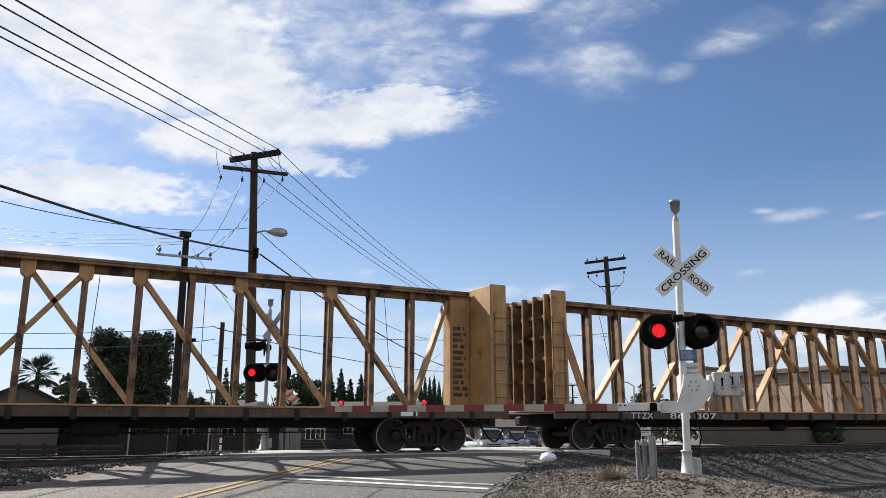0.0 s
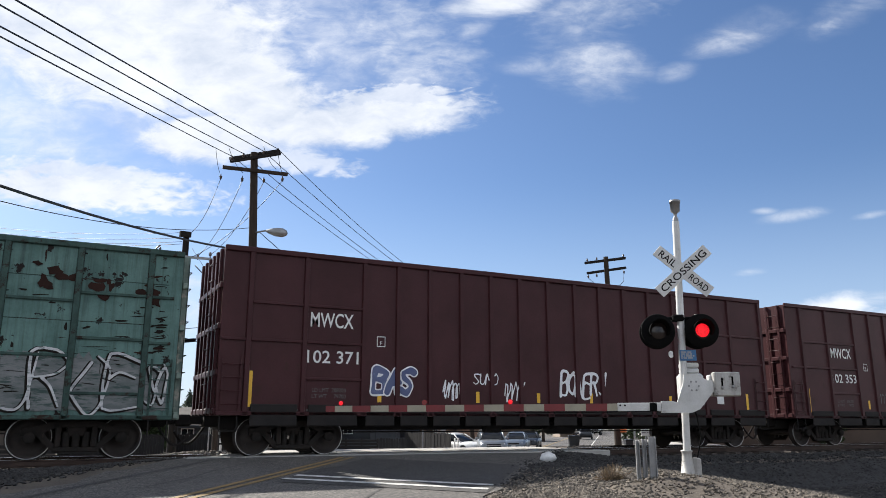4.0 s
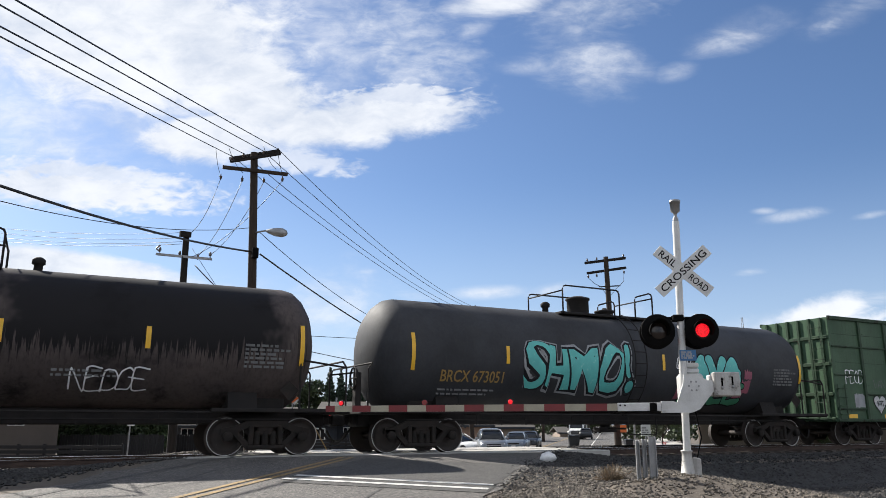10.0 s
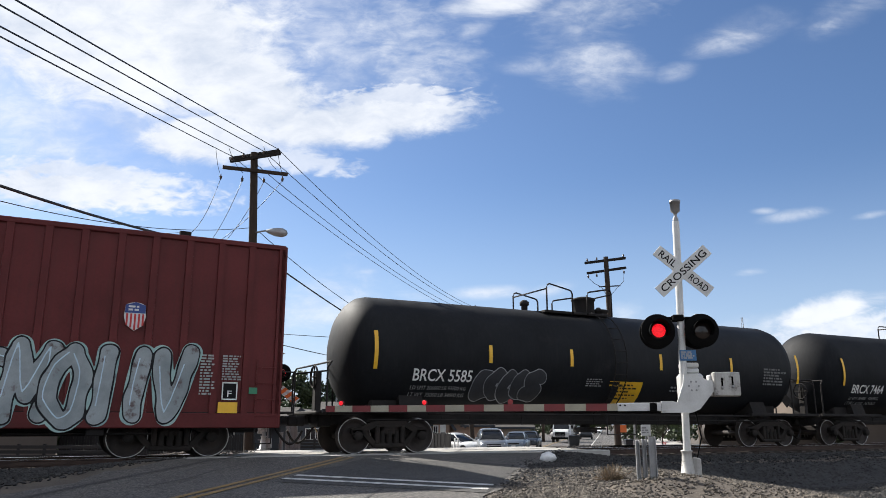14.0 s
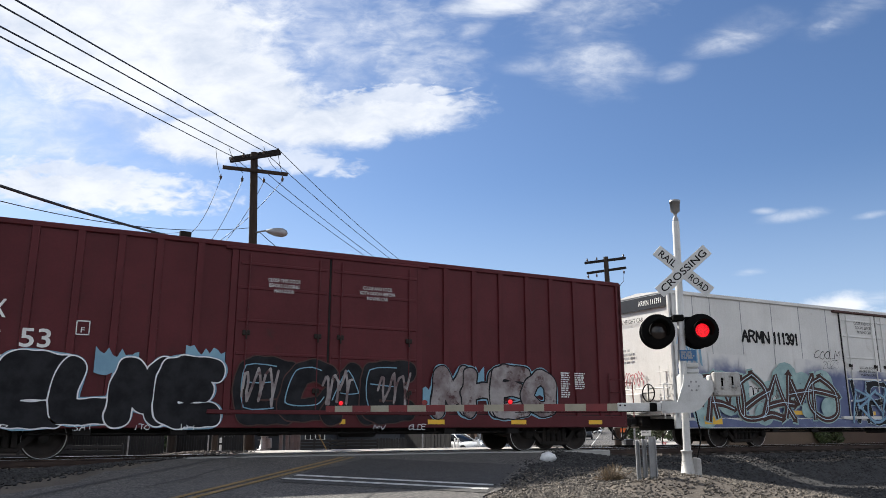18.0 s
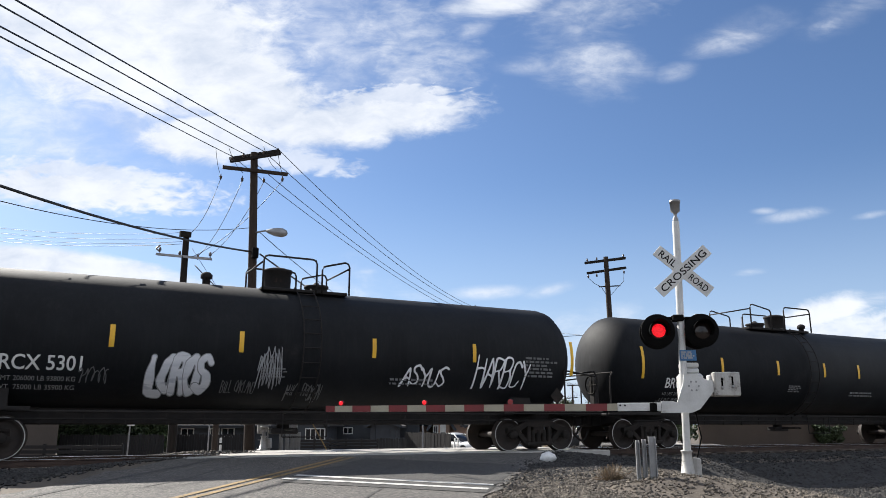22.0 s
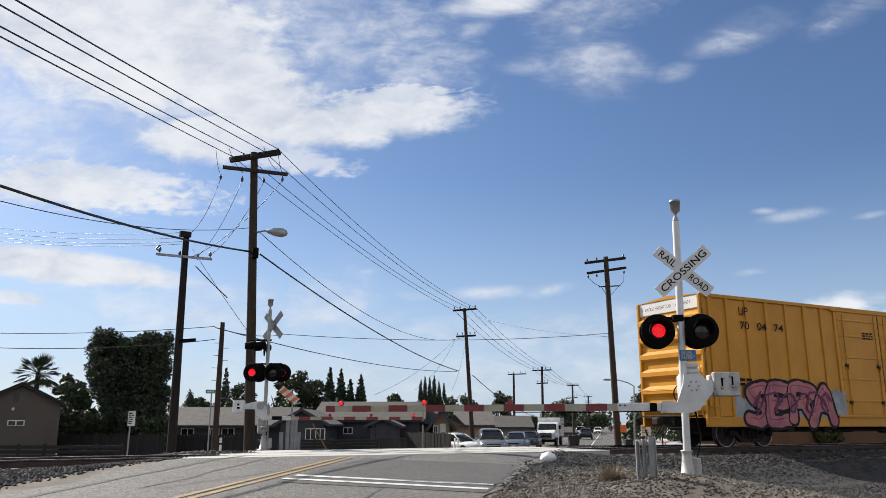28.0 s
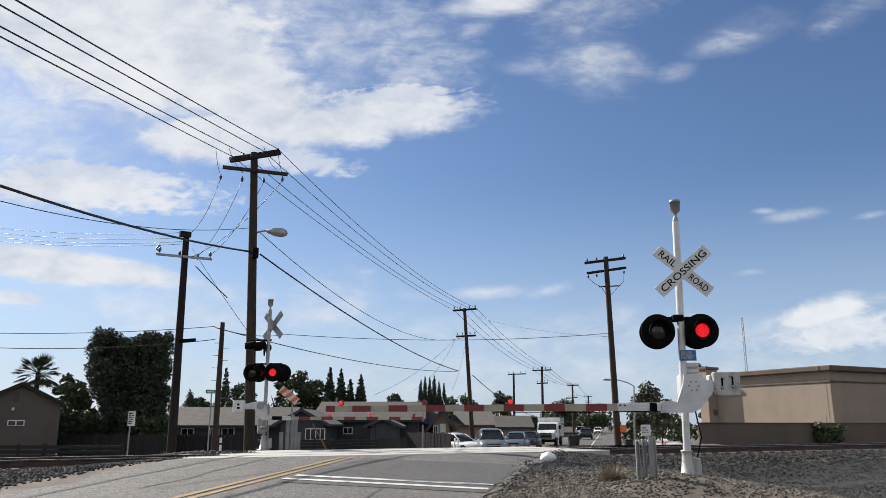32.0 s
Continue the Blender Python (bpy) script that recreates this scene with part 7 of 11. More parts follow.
    for s in (-1, 1):
        part("end_wall", corrugated_end(y, bottom + 0.3, top - 0.5, 6) if not flat_end else B().box(0, 0.02, -y, y, bottom + 0.3, top - 0.5), endskin, car, "smooth end wall" if flat_end else "corrugated end wall", loc=pose(s * (h - 0.05), 0, 0, 0, 0, 0 if s > 0 else 180))
        part("end_cap", B().soft(s * (h - 0.08) - 0.06, s * (h - 0.08) + 0.06, -y, y, top - 0.52, top - 0.06, 0.015), capskin or endskin, car)
        part("corner_post", B().soft(s * (h - 0.03) - 0.08, s * (h - 0.03) + 0.08, -HALF - 0.005, -y + 0.06, bottom, top - 0.06, 0.02), skin, car)
        part("corner_post", B().soft(s * (h - 0.03) - 0.08, s * (h - 0.03) + 0.08, y - 0.06, HALF + 0.005, bottom, top - 0.06, 0.02), skin, car)
        part("crossover_platform", B().soft(s * (h + 0.22) - 0.22, s * (h + 0.22) + 0.22, -1.3, 1.3, 1.0, 1.05, 0.01), M_BLACK, car)
        part("end_railing", B().tube([(s * (h + 0.4), -1.45, bottom + 0.3), (s * (h + 0.4), -1.45, 2.0), (s * (h + 0.05), -1.45, 2.0)], 0.02, 6).tube([(s * (h + 0.18), -1.4, 1.9), (s * (h + 0.18), 1.4, 1.9)], 0.02, 6), endskin if skin is not M_RED else M_BLACK, car)
        part("side_ladder", lambda: ladder_mesh(1.5, rungs=4), skin, car, loc=pose(s * (h - 0.35), -HALF + 0.0, bottom + 0.1), key=(name, "lad"))
        part("end_ladder", lambda: ladder_mesh(1.6, rungs=4), endskin, car, loc=pose(s * (h + 0.06), -1.15, bottom + 0.4, 0, 0, 90 * s), key=(name, "elad"))
    part("brake_wheel", None if "brakewheel" in MESHES else B(), M_BLACK, car, loc=(-h - 0.3, -0.6, 1.75), key="brakewheel")
    for x in (-h + truck_in, h - truck_in):
        truck(car, x)
    couplers(car, h + 0.35)
    brake_gear(car, h, 0.5)
    stirrup(car, (-h + 0.35, h - 0.35), bottom)
    for x in (-5.5, -3.5, 3.5, 5.5):
        part("jack_pad", lambda: B().soft(-0.18, 0.18, -0.06, 0.06, 0.5, 0.7, 0.02), M_BLACK, car, loc=(x, -1.35, 0), key="jackpad")
    return car, h, -y


def no_print(car, y, lm, spots):
    for text, x0, x1, z0, z1 in spots:
        lines = text.split("|")
        n = len(lines)
        dz = (z1 - z0) / n
        wmax = max(len(s) for s in lines)
        for i, s in enumerate(lines):
            k = len(s) / wmax
            mid = (x0 + x1) / 2
            write(car, s, mid - (x1 - x0) / 2 * k, mid + (x1 - x0) / 2 * k, z1 - (i + 0.82) * dz, z1 - (i + 0.15) * dz, y, lm)


# oxide-red car
RRIB = (-9.0, -8.2, -7.4, -6.6, -5.8, -5.0, -4.2, -3.4, -2.6, 2.7, 3.42, 4.17, 4.9, 5.67, 6.41, 7.18, 7.93, 8.66)
car, h, y = box_car("red_boxcar", -187.42, -206.4, M_RED, M_CORR, "oxide-red high-cube box car with silver and white graffiti", RRIB, (-2.3, 0.11, 2.57), M_RED, top=5.17)
yy, gg = y - 0.056, y - 0.06
shield(car, 5.85, 6.32, 2.8, 3.45, gg)
write(car, "UP", -8.6, -7.7, 2.48, 2.82, gg, M_LETTER, 0.01)
write(car, "36 91 48", -8.75, -6.6, 1.86, 2.2, gg, M_LETTER, 0.01)
no_print(car, y - 0.08, M_LETTER, [("CLOSE AND LOCK|BOTH DOORS BEFORE|MOVING CAR", -2.25, -1.1, 2.3, 2.75), ("CLOSE AND LOCK|BOTH DOORS BEFORE|MOVING CAR", 0.25, 1.2, 2.3, 2.65), ("SECURE BOTH HASPS|BEFORE MOVING CAR", -1.05, -0.1, 2.3, 2.55)])
piece(car, "SMOIIV", 2.85, 7.5, 0.68, 2.42, gg - 0.004, M_SILVER, M_SPRAYK, 31, 0.20, 0.035, slant=0.22, lap=1.12, line=M_SPRAYPB, cloud=M_SPRAYPT, reach=0.03)
piece(car, "NAVES", -2.95, 2.35, 0.75, 2.25, gg - 0.03, M_CHALKY, M_SPRAYK, 32, 0.24, 0.04, slant=-0.1, lap=1.1, line=M_SPRAYG)
piece(car, "HAKE", -6.7, -3.0, 0.72, 2.2, gg - 0.004, M_CHALKY, M_SPRAYK, 33, 0.22, 0.045, slant=0.15, lap=1.1, line=M_SPRAYG)
small_marks(car, gg, [(7.6, 7.95, 1.4, 2.35, 14), (8.1, 8.55, 1.75, 2.35, 10)], M_LETTERM)
plate_box(car, 8.12, 1.3, 0.36, gg - 0.004)
patch(car, 8.05, 8.5, 1.0, 1.25, gg, M_YSTRIPE, "reflector")
patch(car, -1.1, -0.5, 1.05, 1.2, y - 0.08, M_YSTRIPE, "reflector")
patch(car, 8.13, 8.47, 1.31, 1.7, gg, M_LETTERB, "data_panel")
patch(car, 8.75, 8.95, 1.45, 1.6, gg, M_SPRAYGR, "notice")

# white refrigerator car
car, h, y = box_car("refrigerator_car", -209.3, -229.6, M_WHITECAR, M_WHITECAR, "dirty white refrigerator car with a band of blue graffiti", (), (-1.6, 0.5, 2.5), M_WHITECAR, truck_in=3.4, top=5.1, bottom=0.62, capskin=M_WHITECAR, flat_end=True)
gg = y - 0.012
for x in (-9.1, -8.3, -6.85, -5.3, -3.85, -2.35, 3.1, 4.85, 6.15, 7.75, 9.1):
    part("panel_seam", lambda: B().box(-0.012, 0.012, -0.006, 0, 0.98, 4.95), M_SPRAYG, car, loc=(x, y, 0), key="seam")
bold(car, "ARMN", -6.9, -5.5, 3.5, 3.95, gg, M_LETTERB, 0.085)
bold(car, "111391", -5.35, -4.0, 3.5, 3.95, gg, M_LETTERB, 0.085)
shield(car, 6.95, 7.6, 3.0, 3.75, gg)
no_print(car, gg, M_LETTERB, [("BUILDING|AMERICA", 7.7, 8.75, 3.1, 3.55)])
no_print(car, y - 0.08, M_LETTERB, [("CLOSE AND LOCK|DOORS BEFORE|MOVING CAR", -0.85, 0.3, 4.1, 4.6), ("SECURE BOTH|HASPS BEFORE|MOVING CAR", -0.85, 0.2, 2.5, 2.9)])
tag(car, "COOLM", -3.2, -1.8, 3.1, 3.4, gg, M_LETTERB, 325, 0.025, 0.3)
tag(car, "2023", -2.8, -1.9, 2.75, 3.05, gg, M_LETTERB, 326, 0.025, 0.3)
for i in range(14):
    a = -10.0 + i * 1.42
    if -2.0 < a < 2.2:
        continue
    patch(car, a, a + 1.44, 0.97, 3.05 if i != 3 else 1.3, gg, M_BLUEFADE, "graffiti_cloud", None, 0.0, 80 + i, 2)
patch(car, -1.55, 2.45, 1.05, 2.7, y - 0.053, M_BLUEFADE, "graffiti_cloud", None, 0.0, 99, 2)
scribble(car, -9.9, -8.9, 2.7, 3.7, gg, M_SPRAYPB, 98, 0.05, 7)
scribble(car, -9.8, -8.8, 2.6, 3.4, gg - 0.002, M_SPRAYLB, 198, 0.05, 5)
patch(car, -10.0, 10.0, 0.64, 0.95, y - 0.066, M_BLUEFADE, "graffiti_cloud", None, 0.1, 97, 30)
wild(car, -9.7, -2.5, 0.72, 2.5, y - 0.072, M_SPRAYBR, M_SPRAYPT, 34, 6, 0.04, M_SPRAYPT, M_SPRAYPB, 0.11)
piece(car, "WEGLA", -1.5, 3.3, 0.75, 2.3, y - 0.09, M_SPRAYK, M_SPRAYPB, 35, 0.13, 0.022, lap=1.15)
wild(car, -1.4, 3.0, 0.75, 2.1, y - 0.11, M_SPRAYLB, M_SPRAYB, 135, 5, 0.02, None, None, 0.05)
wild(car, 4.3, 9.6, 0.72, 2.35, y - 0.072, M_SPRAYBR, M_SPRAYPT, 36, 5, 0.035, M_SPRAYPT, M_SPRAYPB, 0.11)
patch(car, -6.85, -5.35, 0.98, 3.1, y - 0.013, M_WHITECAR, "repainted_panel")
RE = pose(-h - 0.03, 0, 0, 0, 0, -90)
part("end_band", B().box(-1.45, 1.45, -0.012, 0.0, 4.55, 4.98, RE), M_NAVY, car, "dark blue band across the end")
write(car, "ARMN 111391", 0.1, 1.2, 4.68, 4.86, -0.018, M_LETTER, 0.01, m=RE)
write(car, "EXCESS HEIGHT CAR", -1.3, 0.3, 4.15, 4.3, -0.008, M_LETTERB, 0.006, m=RE)
bars(car, -1.2, -0.2, 2.9, 3.3, 3, 0.0, M_LETTERM, "small_print").matrix_basis = RE @ Matrix.Translation((0, -0.008, 0))
scribble(car, -1.0, 0.2, 2.0, 2.5, 0.0, M_SALMON, 188, 0.03, 6).matrix_basis = RE @ Matrix.Translation((0, -0.008, 0))
part("end_locker", B().soft(-0.5, 0.3, -0.3, -0.02, 1.1, 1.75, 0.03, RE), M_WHITECAR, car)
tag(car, "DREEMS", -6.8, -5.4, 1.55, 1.95, y - 0.016, M_LETTERB, 327, 0.034, 0.1)
tag(car, "LOS ANGELES", 3.0, 4.2, 1.6, 2.0, gg - 0.012, M_SPRAYW, 328, 0.034, 0.3)
for i, x in enumerate((2.6, 2.75, 3.3, 4.5)):
    patch(car, x, x + 0.12, 3.6 + 0.2 * (i % 2), 4.9, gg, M_CORR, "rust_run", None, 0.4, 130 + i, 3)
for x in (-8.9, -4.5, -0.5, 3.5, 8.9):
    patch(car, x - 0.35, x + 0.35, 1.08, 1.22, gg - 0.045, M_YSTRIPE, "reflector")
part("door_rail", B().soft(-2.0, 5.5, y - 0.12, y, 4.86, 4.95, 0.02), M_SPRAYBR, car)
patch(car, -9.0, -8.2, 0.75, 1.0, y - 0.075, M_YSTRIPE, "reflector")

# dark-red car
TRIB = (-7.7, -6.83, -5.92, -5.07, -4.24, -3.31, -2.5, 2.5, 3.31, 4.21, 5.09, 6.0, 6.86, 7.73, 8.6, -8.7)
car, h, y = box_car("dark_red_boxcar", -231.68, -250.65, M_RED2, M_CORR, "dark red high-cube box car with black and white graffiti", TRIB, (-2.44, -0.05, 2.47), M_RED2, top=5.14, capskin=M_WHITECAR)
gg = y - 0.058
write(car, "TB", -8.68, -8.13, 2.94, 3.34, gg, M_LETTER, 0.014)
write(car, "OX", -7.82, -7.2, 2.94, 3.34, gg, M_LETTER, 0.014)
write(car, "88", -8.69, -8.2, 2.34, 2.75, gg, M_LETTER, 0.014)
write(car, "93", -7.79, -7.25, 2.34, 2.75, gg, M_LETTER, 0.014)
write(car, "53", -6.89, -6.3, 2.34, 2.75, gg, M_LETTER, 0.014)
plate_box(car, -5.84, 2.65, 0.28, gg)
no_print(car, y - 0.08, M_LETTER, [("CLOSE THIS DOOR|BEFORE CLOSING|MAIN DOOR", -1.67, -0.85, 3.9, 4.3), ("CLOSE AND LOCK|BOTH DOORS BEFORE|MOVING CAR", 0.75, 1.75, 3.9, 4.3)])
piece(car, "ELME", -7.3, -2.5, 0.72, 2.22, gg - 0.004, M_SPRAYK, M_SPRAYW, 61, 0.36, 0.03, slant=0.06, lap=0.98, cloud=M_SPRAYLB, reach=0.015)
piece(car, "ECAE", -2.35, 2.4, 0.78, 2.3, gg - 0.03, M_SPRAYK, M_SPRAYBR, 38, 0.36, 0.03, lap=1.05, line=M_SPRAYLB)
for i, (a, c) in enumerate(((-2.2, -1.3), (-0.2, 0.6), (1.3, 2.2))):
    scribble(car, a, c, 1.1, 2.1, gg - 0.06, M_SPRAYRG, 240 + i, 0.06, 3)
for i, (a, z) in enumerate(((-5.4, 2.2), (-3.5, 2.3), (2.6, 1.6), (3.6, 2.1), (5.8, 1.9), (-7.6, 1.3))):
    patch(car, a, a + 0.9, z - 0.4, z + 0.25, gg + 0.002, M_SPRAYLB, "graffiti_cloud", None, 0.25, 140 + i)
piece(car, "MHEO", 2.8, 7.0, 0.95, 2.3, gg - 0.004, M_SPRAYRG, M_SPRAYK, 39, 0.3, 0.04, lap=1.02, cloud=M_SPRAYLB, reach=0.02)
small_marks(car, gg, [(7.1, 7.45, 1.5, 2.25, 12), (7.6, 8.0, 1.75, 2.25, 8), (-8.6, -7.9, 1.0, 1.15, 1), (-8.0, -6.6, 1.5, 2.2, 4)], M_LETTER)
for x in (-6.0, -3.0, 0.2, 3.0, 5.6, 8.3):
    patch(car, x - 0.25, x + 0.25, 0.75, 0.87, y - 0.066, M_YSTRIPE, "reflector")
for s_, a, c in (("EP", -7.2, -6.9), ("SAT", -5.7, -5.3), ("ITO", -4.5, -4.15), ("WH", -3.5, -3.2), ("MV", 1.2, 1.55), ("GLDE", 2.2, 2.7)):
    tag(car, s_, a, c, 0.62, 0.74, y - 0.075, M_SPRAYW, 401, 0.018, 0.1)

# tan car with dark doors
YR = (-8.49, -7.67, -6.75, -5.91, -5.02, -4.1, -3.3, 3.39, 4.27, 5.28, 6.34, 7.33, 8.36)
ed = (-9.4, -8.49, -7.67, -6.75, -5.91, -5.02, -4.1, -3.3, -2.5)
ed2 = (2.55, 3.39, 4.27, 5.28, 6.34, 7.33, 8.36, 9.4)
HZ = [(e[i], e[i + 1], z) for e in (ed, ed2) for i in range(len(e) - 1) for z in (1.2, 2.1, 2.98, 3.93, 4.6)]
car, h, y = box_car("tan_boxcar", -325.87, -344.9, M_TAN, M_CORR, "tan-yellow box car with dark blue double doors and white graffiti", YR, (-2.4, 0.0, 2.52), M_NAVY, top=5.14, horiz=HZ, capskin=M_WHITECAR)
gg = y - 0.058
for s, x0, x1, z0, z1 in (("TB", -9.34, -8.97, 3.47, 3.78), ("OX", -8.49, -8.05, 3.47, 3.78), ("64", -9.34, -8.98, 3.08, 3.37), ("39", -8.47, -8.1, 3.08, 3.37), ("72", -7.61, -7.25, 3.08, 3.37)):
    write(car, s, x0, x1, z0, z1, gg, M_LETTERB, 0.012)
no_print(car, gg, M_LETTERB, [("next|load", -6.74, -6.2, 3.45, 4.0), ("any|road", -4.1, -3.55, 3.45, 4.0)])
for mm, inner, (ex, ez), wide_, dy in ((M_LOGOB, 0.0, (0.60, 0.50), 0.14, 0.0), (M_LOGORED, 0.16, (0.62, 0.30), 0.13, 0.004)):
    b = B()
    for k, (sx, sz) in enumerate(((1, 1), (1, -1), (-1, 1), (-1, -1))):
        p0, p1 = Vector((sx * inner, 0.0)), Vector((sx * ex, sz * ez))
        d = (p1 - p0).normalized()
        q = Vector((-d.y, d.x)) * wide_ / 2
        pts = [p0 - q, p1 - q, p1 + q, p0 + q]
        if sx * sz < 0:
            pts = pts[::-1]
        b.add([(-5.17 + p.x, gg - dy - 0.0006 * k, 3.67 + p.y) for p in pts], [(0, 1, 2, 3)])
        if dy == 0.0:     # arrow heads
            tip, q2 = p1 + d * 0.10, Vector((-d.y, d.x)) * wide_
            b.add([(-5.17 + p.x, gg - dy - 0.0006 * k - 0.0003, 3.67 + p.y) for p in (p1 - q2, tip, p1 + q2)], [(0, 1, 2)])
    part("emblem", b, mm, car, "crossed arrows in red and blue")
part("emblem", B().box(4.88, 6.0, gg - 0.002, gg, 4.25, 4.42).box(5.1, 5.28, gg - 0.002, gg, 3.6, 4.25).box(5.6, 5.78, gg - 0.002, gg, 3.6, 4.25).add([(6.1, gg - 0.002, 3.6), (6.3, gg - 0.002, 3.6), (6.85, gg - 0.002, 4.42), (6.65, gg - 0.002, 4.42)], [(0, 1, 2, 3)])
     .add([(6.1, gg - 0.003, 4.42), (6.65, gg - 0.003, 3.6), (6.85, gg - 0.003, 3.6), (6.3, gg - 0.003, 4.42)], [(3, 2, 1, 0)]), M_LOGOR, car, "maroon block emblem")
write(car, "RAILCAR POOLING EXPERTS", 3.5, 8.45, 3.1, 3.4, gg, M_LETTERB)
write(car, "XGH61B", 5.35, 6.0, 2.75, 2.88, gg, M_LETTERB)
no_print(car, y - 0.08, M_LETTER, [("CLOSE THIS DOOR|BEFORE CLOSING|MAIN DOOR||CIERRE ESTA PUERTA|ANTES DE CERRAR|LA PUERTA PRINCIPAL", -1.55, -0.75, 3.85, 4.6), ("CLOSE AND LOCK|DOORS BEFORE|MOVING CAR||CIERRE Y PONGA|EL SEGURO EN LAS|PUERTAS ANTES DE|MOVER EL CARRO", 0.8, 1.6, 3.75, 4.6)])
small_marks(car, y - 0.08, [(-2.2, -1.5, 2.95, 3.35, 7), (0.2, 0.9, 2.85, 3.3, 7)], M_LETTERM)
write(car, "ASD", -1.3, -1.0, 2.05, 2.2, y - 0.08, M_LETTER)
write(car, "70K", -0.42, -0.16, 3.02, 3.14, y - 0.08, M_LETTER)
patch(car, -0.9, -0.5, 2.55, 2.67, y - 0.08, M_LETTER, "notice")
patch(car, -0.4, -0.27, 2.57, 2.7, y - 0.08, M_LETTER, "notice")
patch(car, -1.02, -0.99, 1.3, 1.42, y - 0.08, M_LETTER, "notice")
write(car, "ASD", 1.2, 1.5, 2.05, 2.2, y - 0.08, M_LETTER)
for x in (-1.4, 1.1):
    patch(car, x, x + 0.2, 1.75, 1.95, y - 0.08, M_LETTER, "notice")
    patch(car, x - 0.35, x - 0.18, 1.7, 1.9, y - 0.08, M_LOGORED, "notice")
piece(car, "RESUZK", -7.15, -2.45, 0.74, 1.95, gg - 0.006, M_CHALKY, M_SPRAYK, 85, 0.30, 0.035, cloud=M_SPRAYT, reach=0.03, lap=1.08)
piece(car, "DIA", -3.3, -2.65, 1.9, 2.28, gg - 0.012, M_SPRAYW, M_SPRAYK, 86, 0.17, 0.05)
tag(car, "DEPTHS", -8.8, -7.75, 1.95, 2.4, gg, M_MAUVE, 329, 0.063, 0.1)
for i, s in enumerate(("EVOLVE", "DEBIE", "KUBO", "EAST", "OWS")):
    tag(car, s, -7.75, -7.2, 1.95 - i * 0.25, 2.12 - i * 0.25, gg, M_LETTERB, 330, 0.024, 0.1)
for x, w in ((-8.9, 0.13), (-2.75, 0.06), (2.75, 0.06), (6.2, 0.06), (8.4, 0.08)):
    patch(car, x - w, x + w, 1.35, 1.85, gg, M_YSTRIPE, "reflector")
patch(car, 0.25, 0.38, 1.3, 1.75, y - 0.08, M_YSTRIPE, "reflector")
plate_box(car, -6.6, 2.7, 0.3, gg, M_LETTERB)
no_print(car, gg, M_LETTERB, [("LD LMT", -8.45, -8.0, 2.8, 2.96), ("LT WT", -8.45, -8.1, 2.62, 2.78), ("204400", -7.6, -7.15, 2.74, 2.9), ("81600", -7.55, -7.2, 2.56, 2.72)])
patch(car, 7.02, 7.78, 2.52, 2.88, gg, M_LETTERD, "data_panel")
patch(car, 7.05, 7.75, 2.55, 2.85, gg - 0.003, M_NAVY, "data_panel")
bars(car, 7.1, 7.6, 2.6, 2.83, 4, gg - 0.006, M_LETTER, "panel_print")
patch(car, 8.0, 8.5, 0.98, 1.16, gg, M_YSTRIPE, "placard")

# yellow car at the end of the train
YR2 = (-9.12, -8.3, -7.35, -6.36, -5.33, -4.35, -3.4, -2.65, 2.6, 3.4, 4.3, 5.2, 6.1, 7.1, 8.0, 8.9)
car, h, y = box_car("yellow_boxcar", -346.64, -365.72, M_YEL, M_YEL, "bright yellow high-cube box car with pink and blue graffiti", YR2, (-2.58, -0.1, 2.41), M_YEL, top=5.12, capskin=M_WHITECAR)
gg = y - 0.058
shield(car, 6.3, 6.9, 3.75, 4.6, gg)
for s, x0, x1, z0, z1 in (("UP", -7.76, -7.3, 4.43, 4.72), ("70", -7.74, -7.3, 3.95, 4.22), ("04", -6.9, -6.42, 3.95, 4.22), ("74", -6.05, -5.57, 3.95, 4.22)):
    write(car, s, x0, x1, z0, z1, gg, M_LETTERB, 0.008)
for i in range(6):
    patch(car, -8.3 + i * 0.95, -7.3 + i * 0.95, 0.75, 1.95 + 0.15 * (i % 2), gg, M_SPRAYG, "graffiti_cloud", None, 0.4, 170 + i, 9)
piece(car, "SERA", -7.9, -3.1, 0.68, 2.15, gg - 0.006, M_SALMON, M_SPRAYK, 40, 0.27, 0.06, cloud=M_SPRAYK, reach=0.04, slant=0.12, lap=1.1, line=M_MAUVE)
scribble(car, -7.6, -3.4, 1.0, 1.9, gg - 0.05, M_MAUVE, 140, 0.07, 5)
for i in range(4):
    patch(car, 3.2 + i * 1.2, 4.4 + i * 1.2, 0.85, 2.0, gg, M_SPRAYG, "graffiti_cloud", None, 0.5, 180 + i, 9)
piece(car, "SMEUR", 2.9, 7.9, 0.72, 2.1, gg - 0.006, M_SPRAYLB, M_SPRAYB, 41, 0.26, 0.05, cloud=M_SPRAYB, reach=0.05, slant=0.12, lap=1.1, line=M_SPRAYPB)
tag(car, "CRUE", 8.0, 8.8, 1.7, 2.2, gg, M_LETTERB, 331, 0.070, 0.2)
tag(car, "TKO", 8.6, 9.1, 1.2, 1.45, gg, M_LETTERB, 332, 0.035, 0.2)
small_marks(car, gg, [(-8.0, -7.3, 2.0, 2.3, 2), (8.0, 8.8, 1.15, 1.3, 2)], M_LETTERB)
small_marks(car, y - 0.08, [(-1.2, -0.5, 3.9, 4.2, 3), (1.0, 1.6, 3.9, 4.2, 3)], M_LETTERB)
write(car, "EXCESS HEIGHT CAR", -0.95, 0.35, 4.72, 4.84, 0, M_LETTERB, m=pose(-h - 0.15, 0, 0, 0, 0, -90))
write(car, "UP 700474", 0.55, 1.25, 4.74, 4.86, 0, M_LETTERB, m=pose(-h - 0.15, 0, 0, 0, 0, -90))
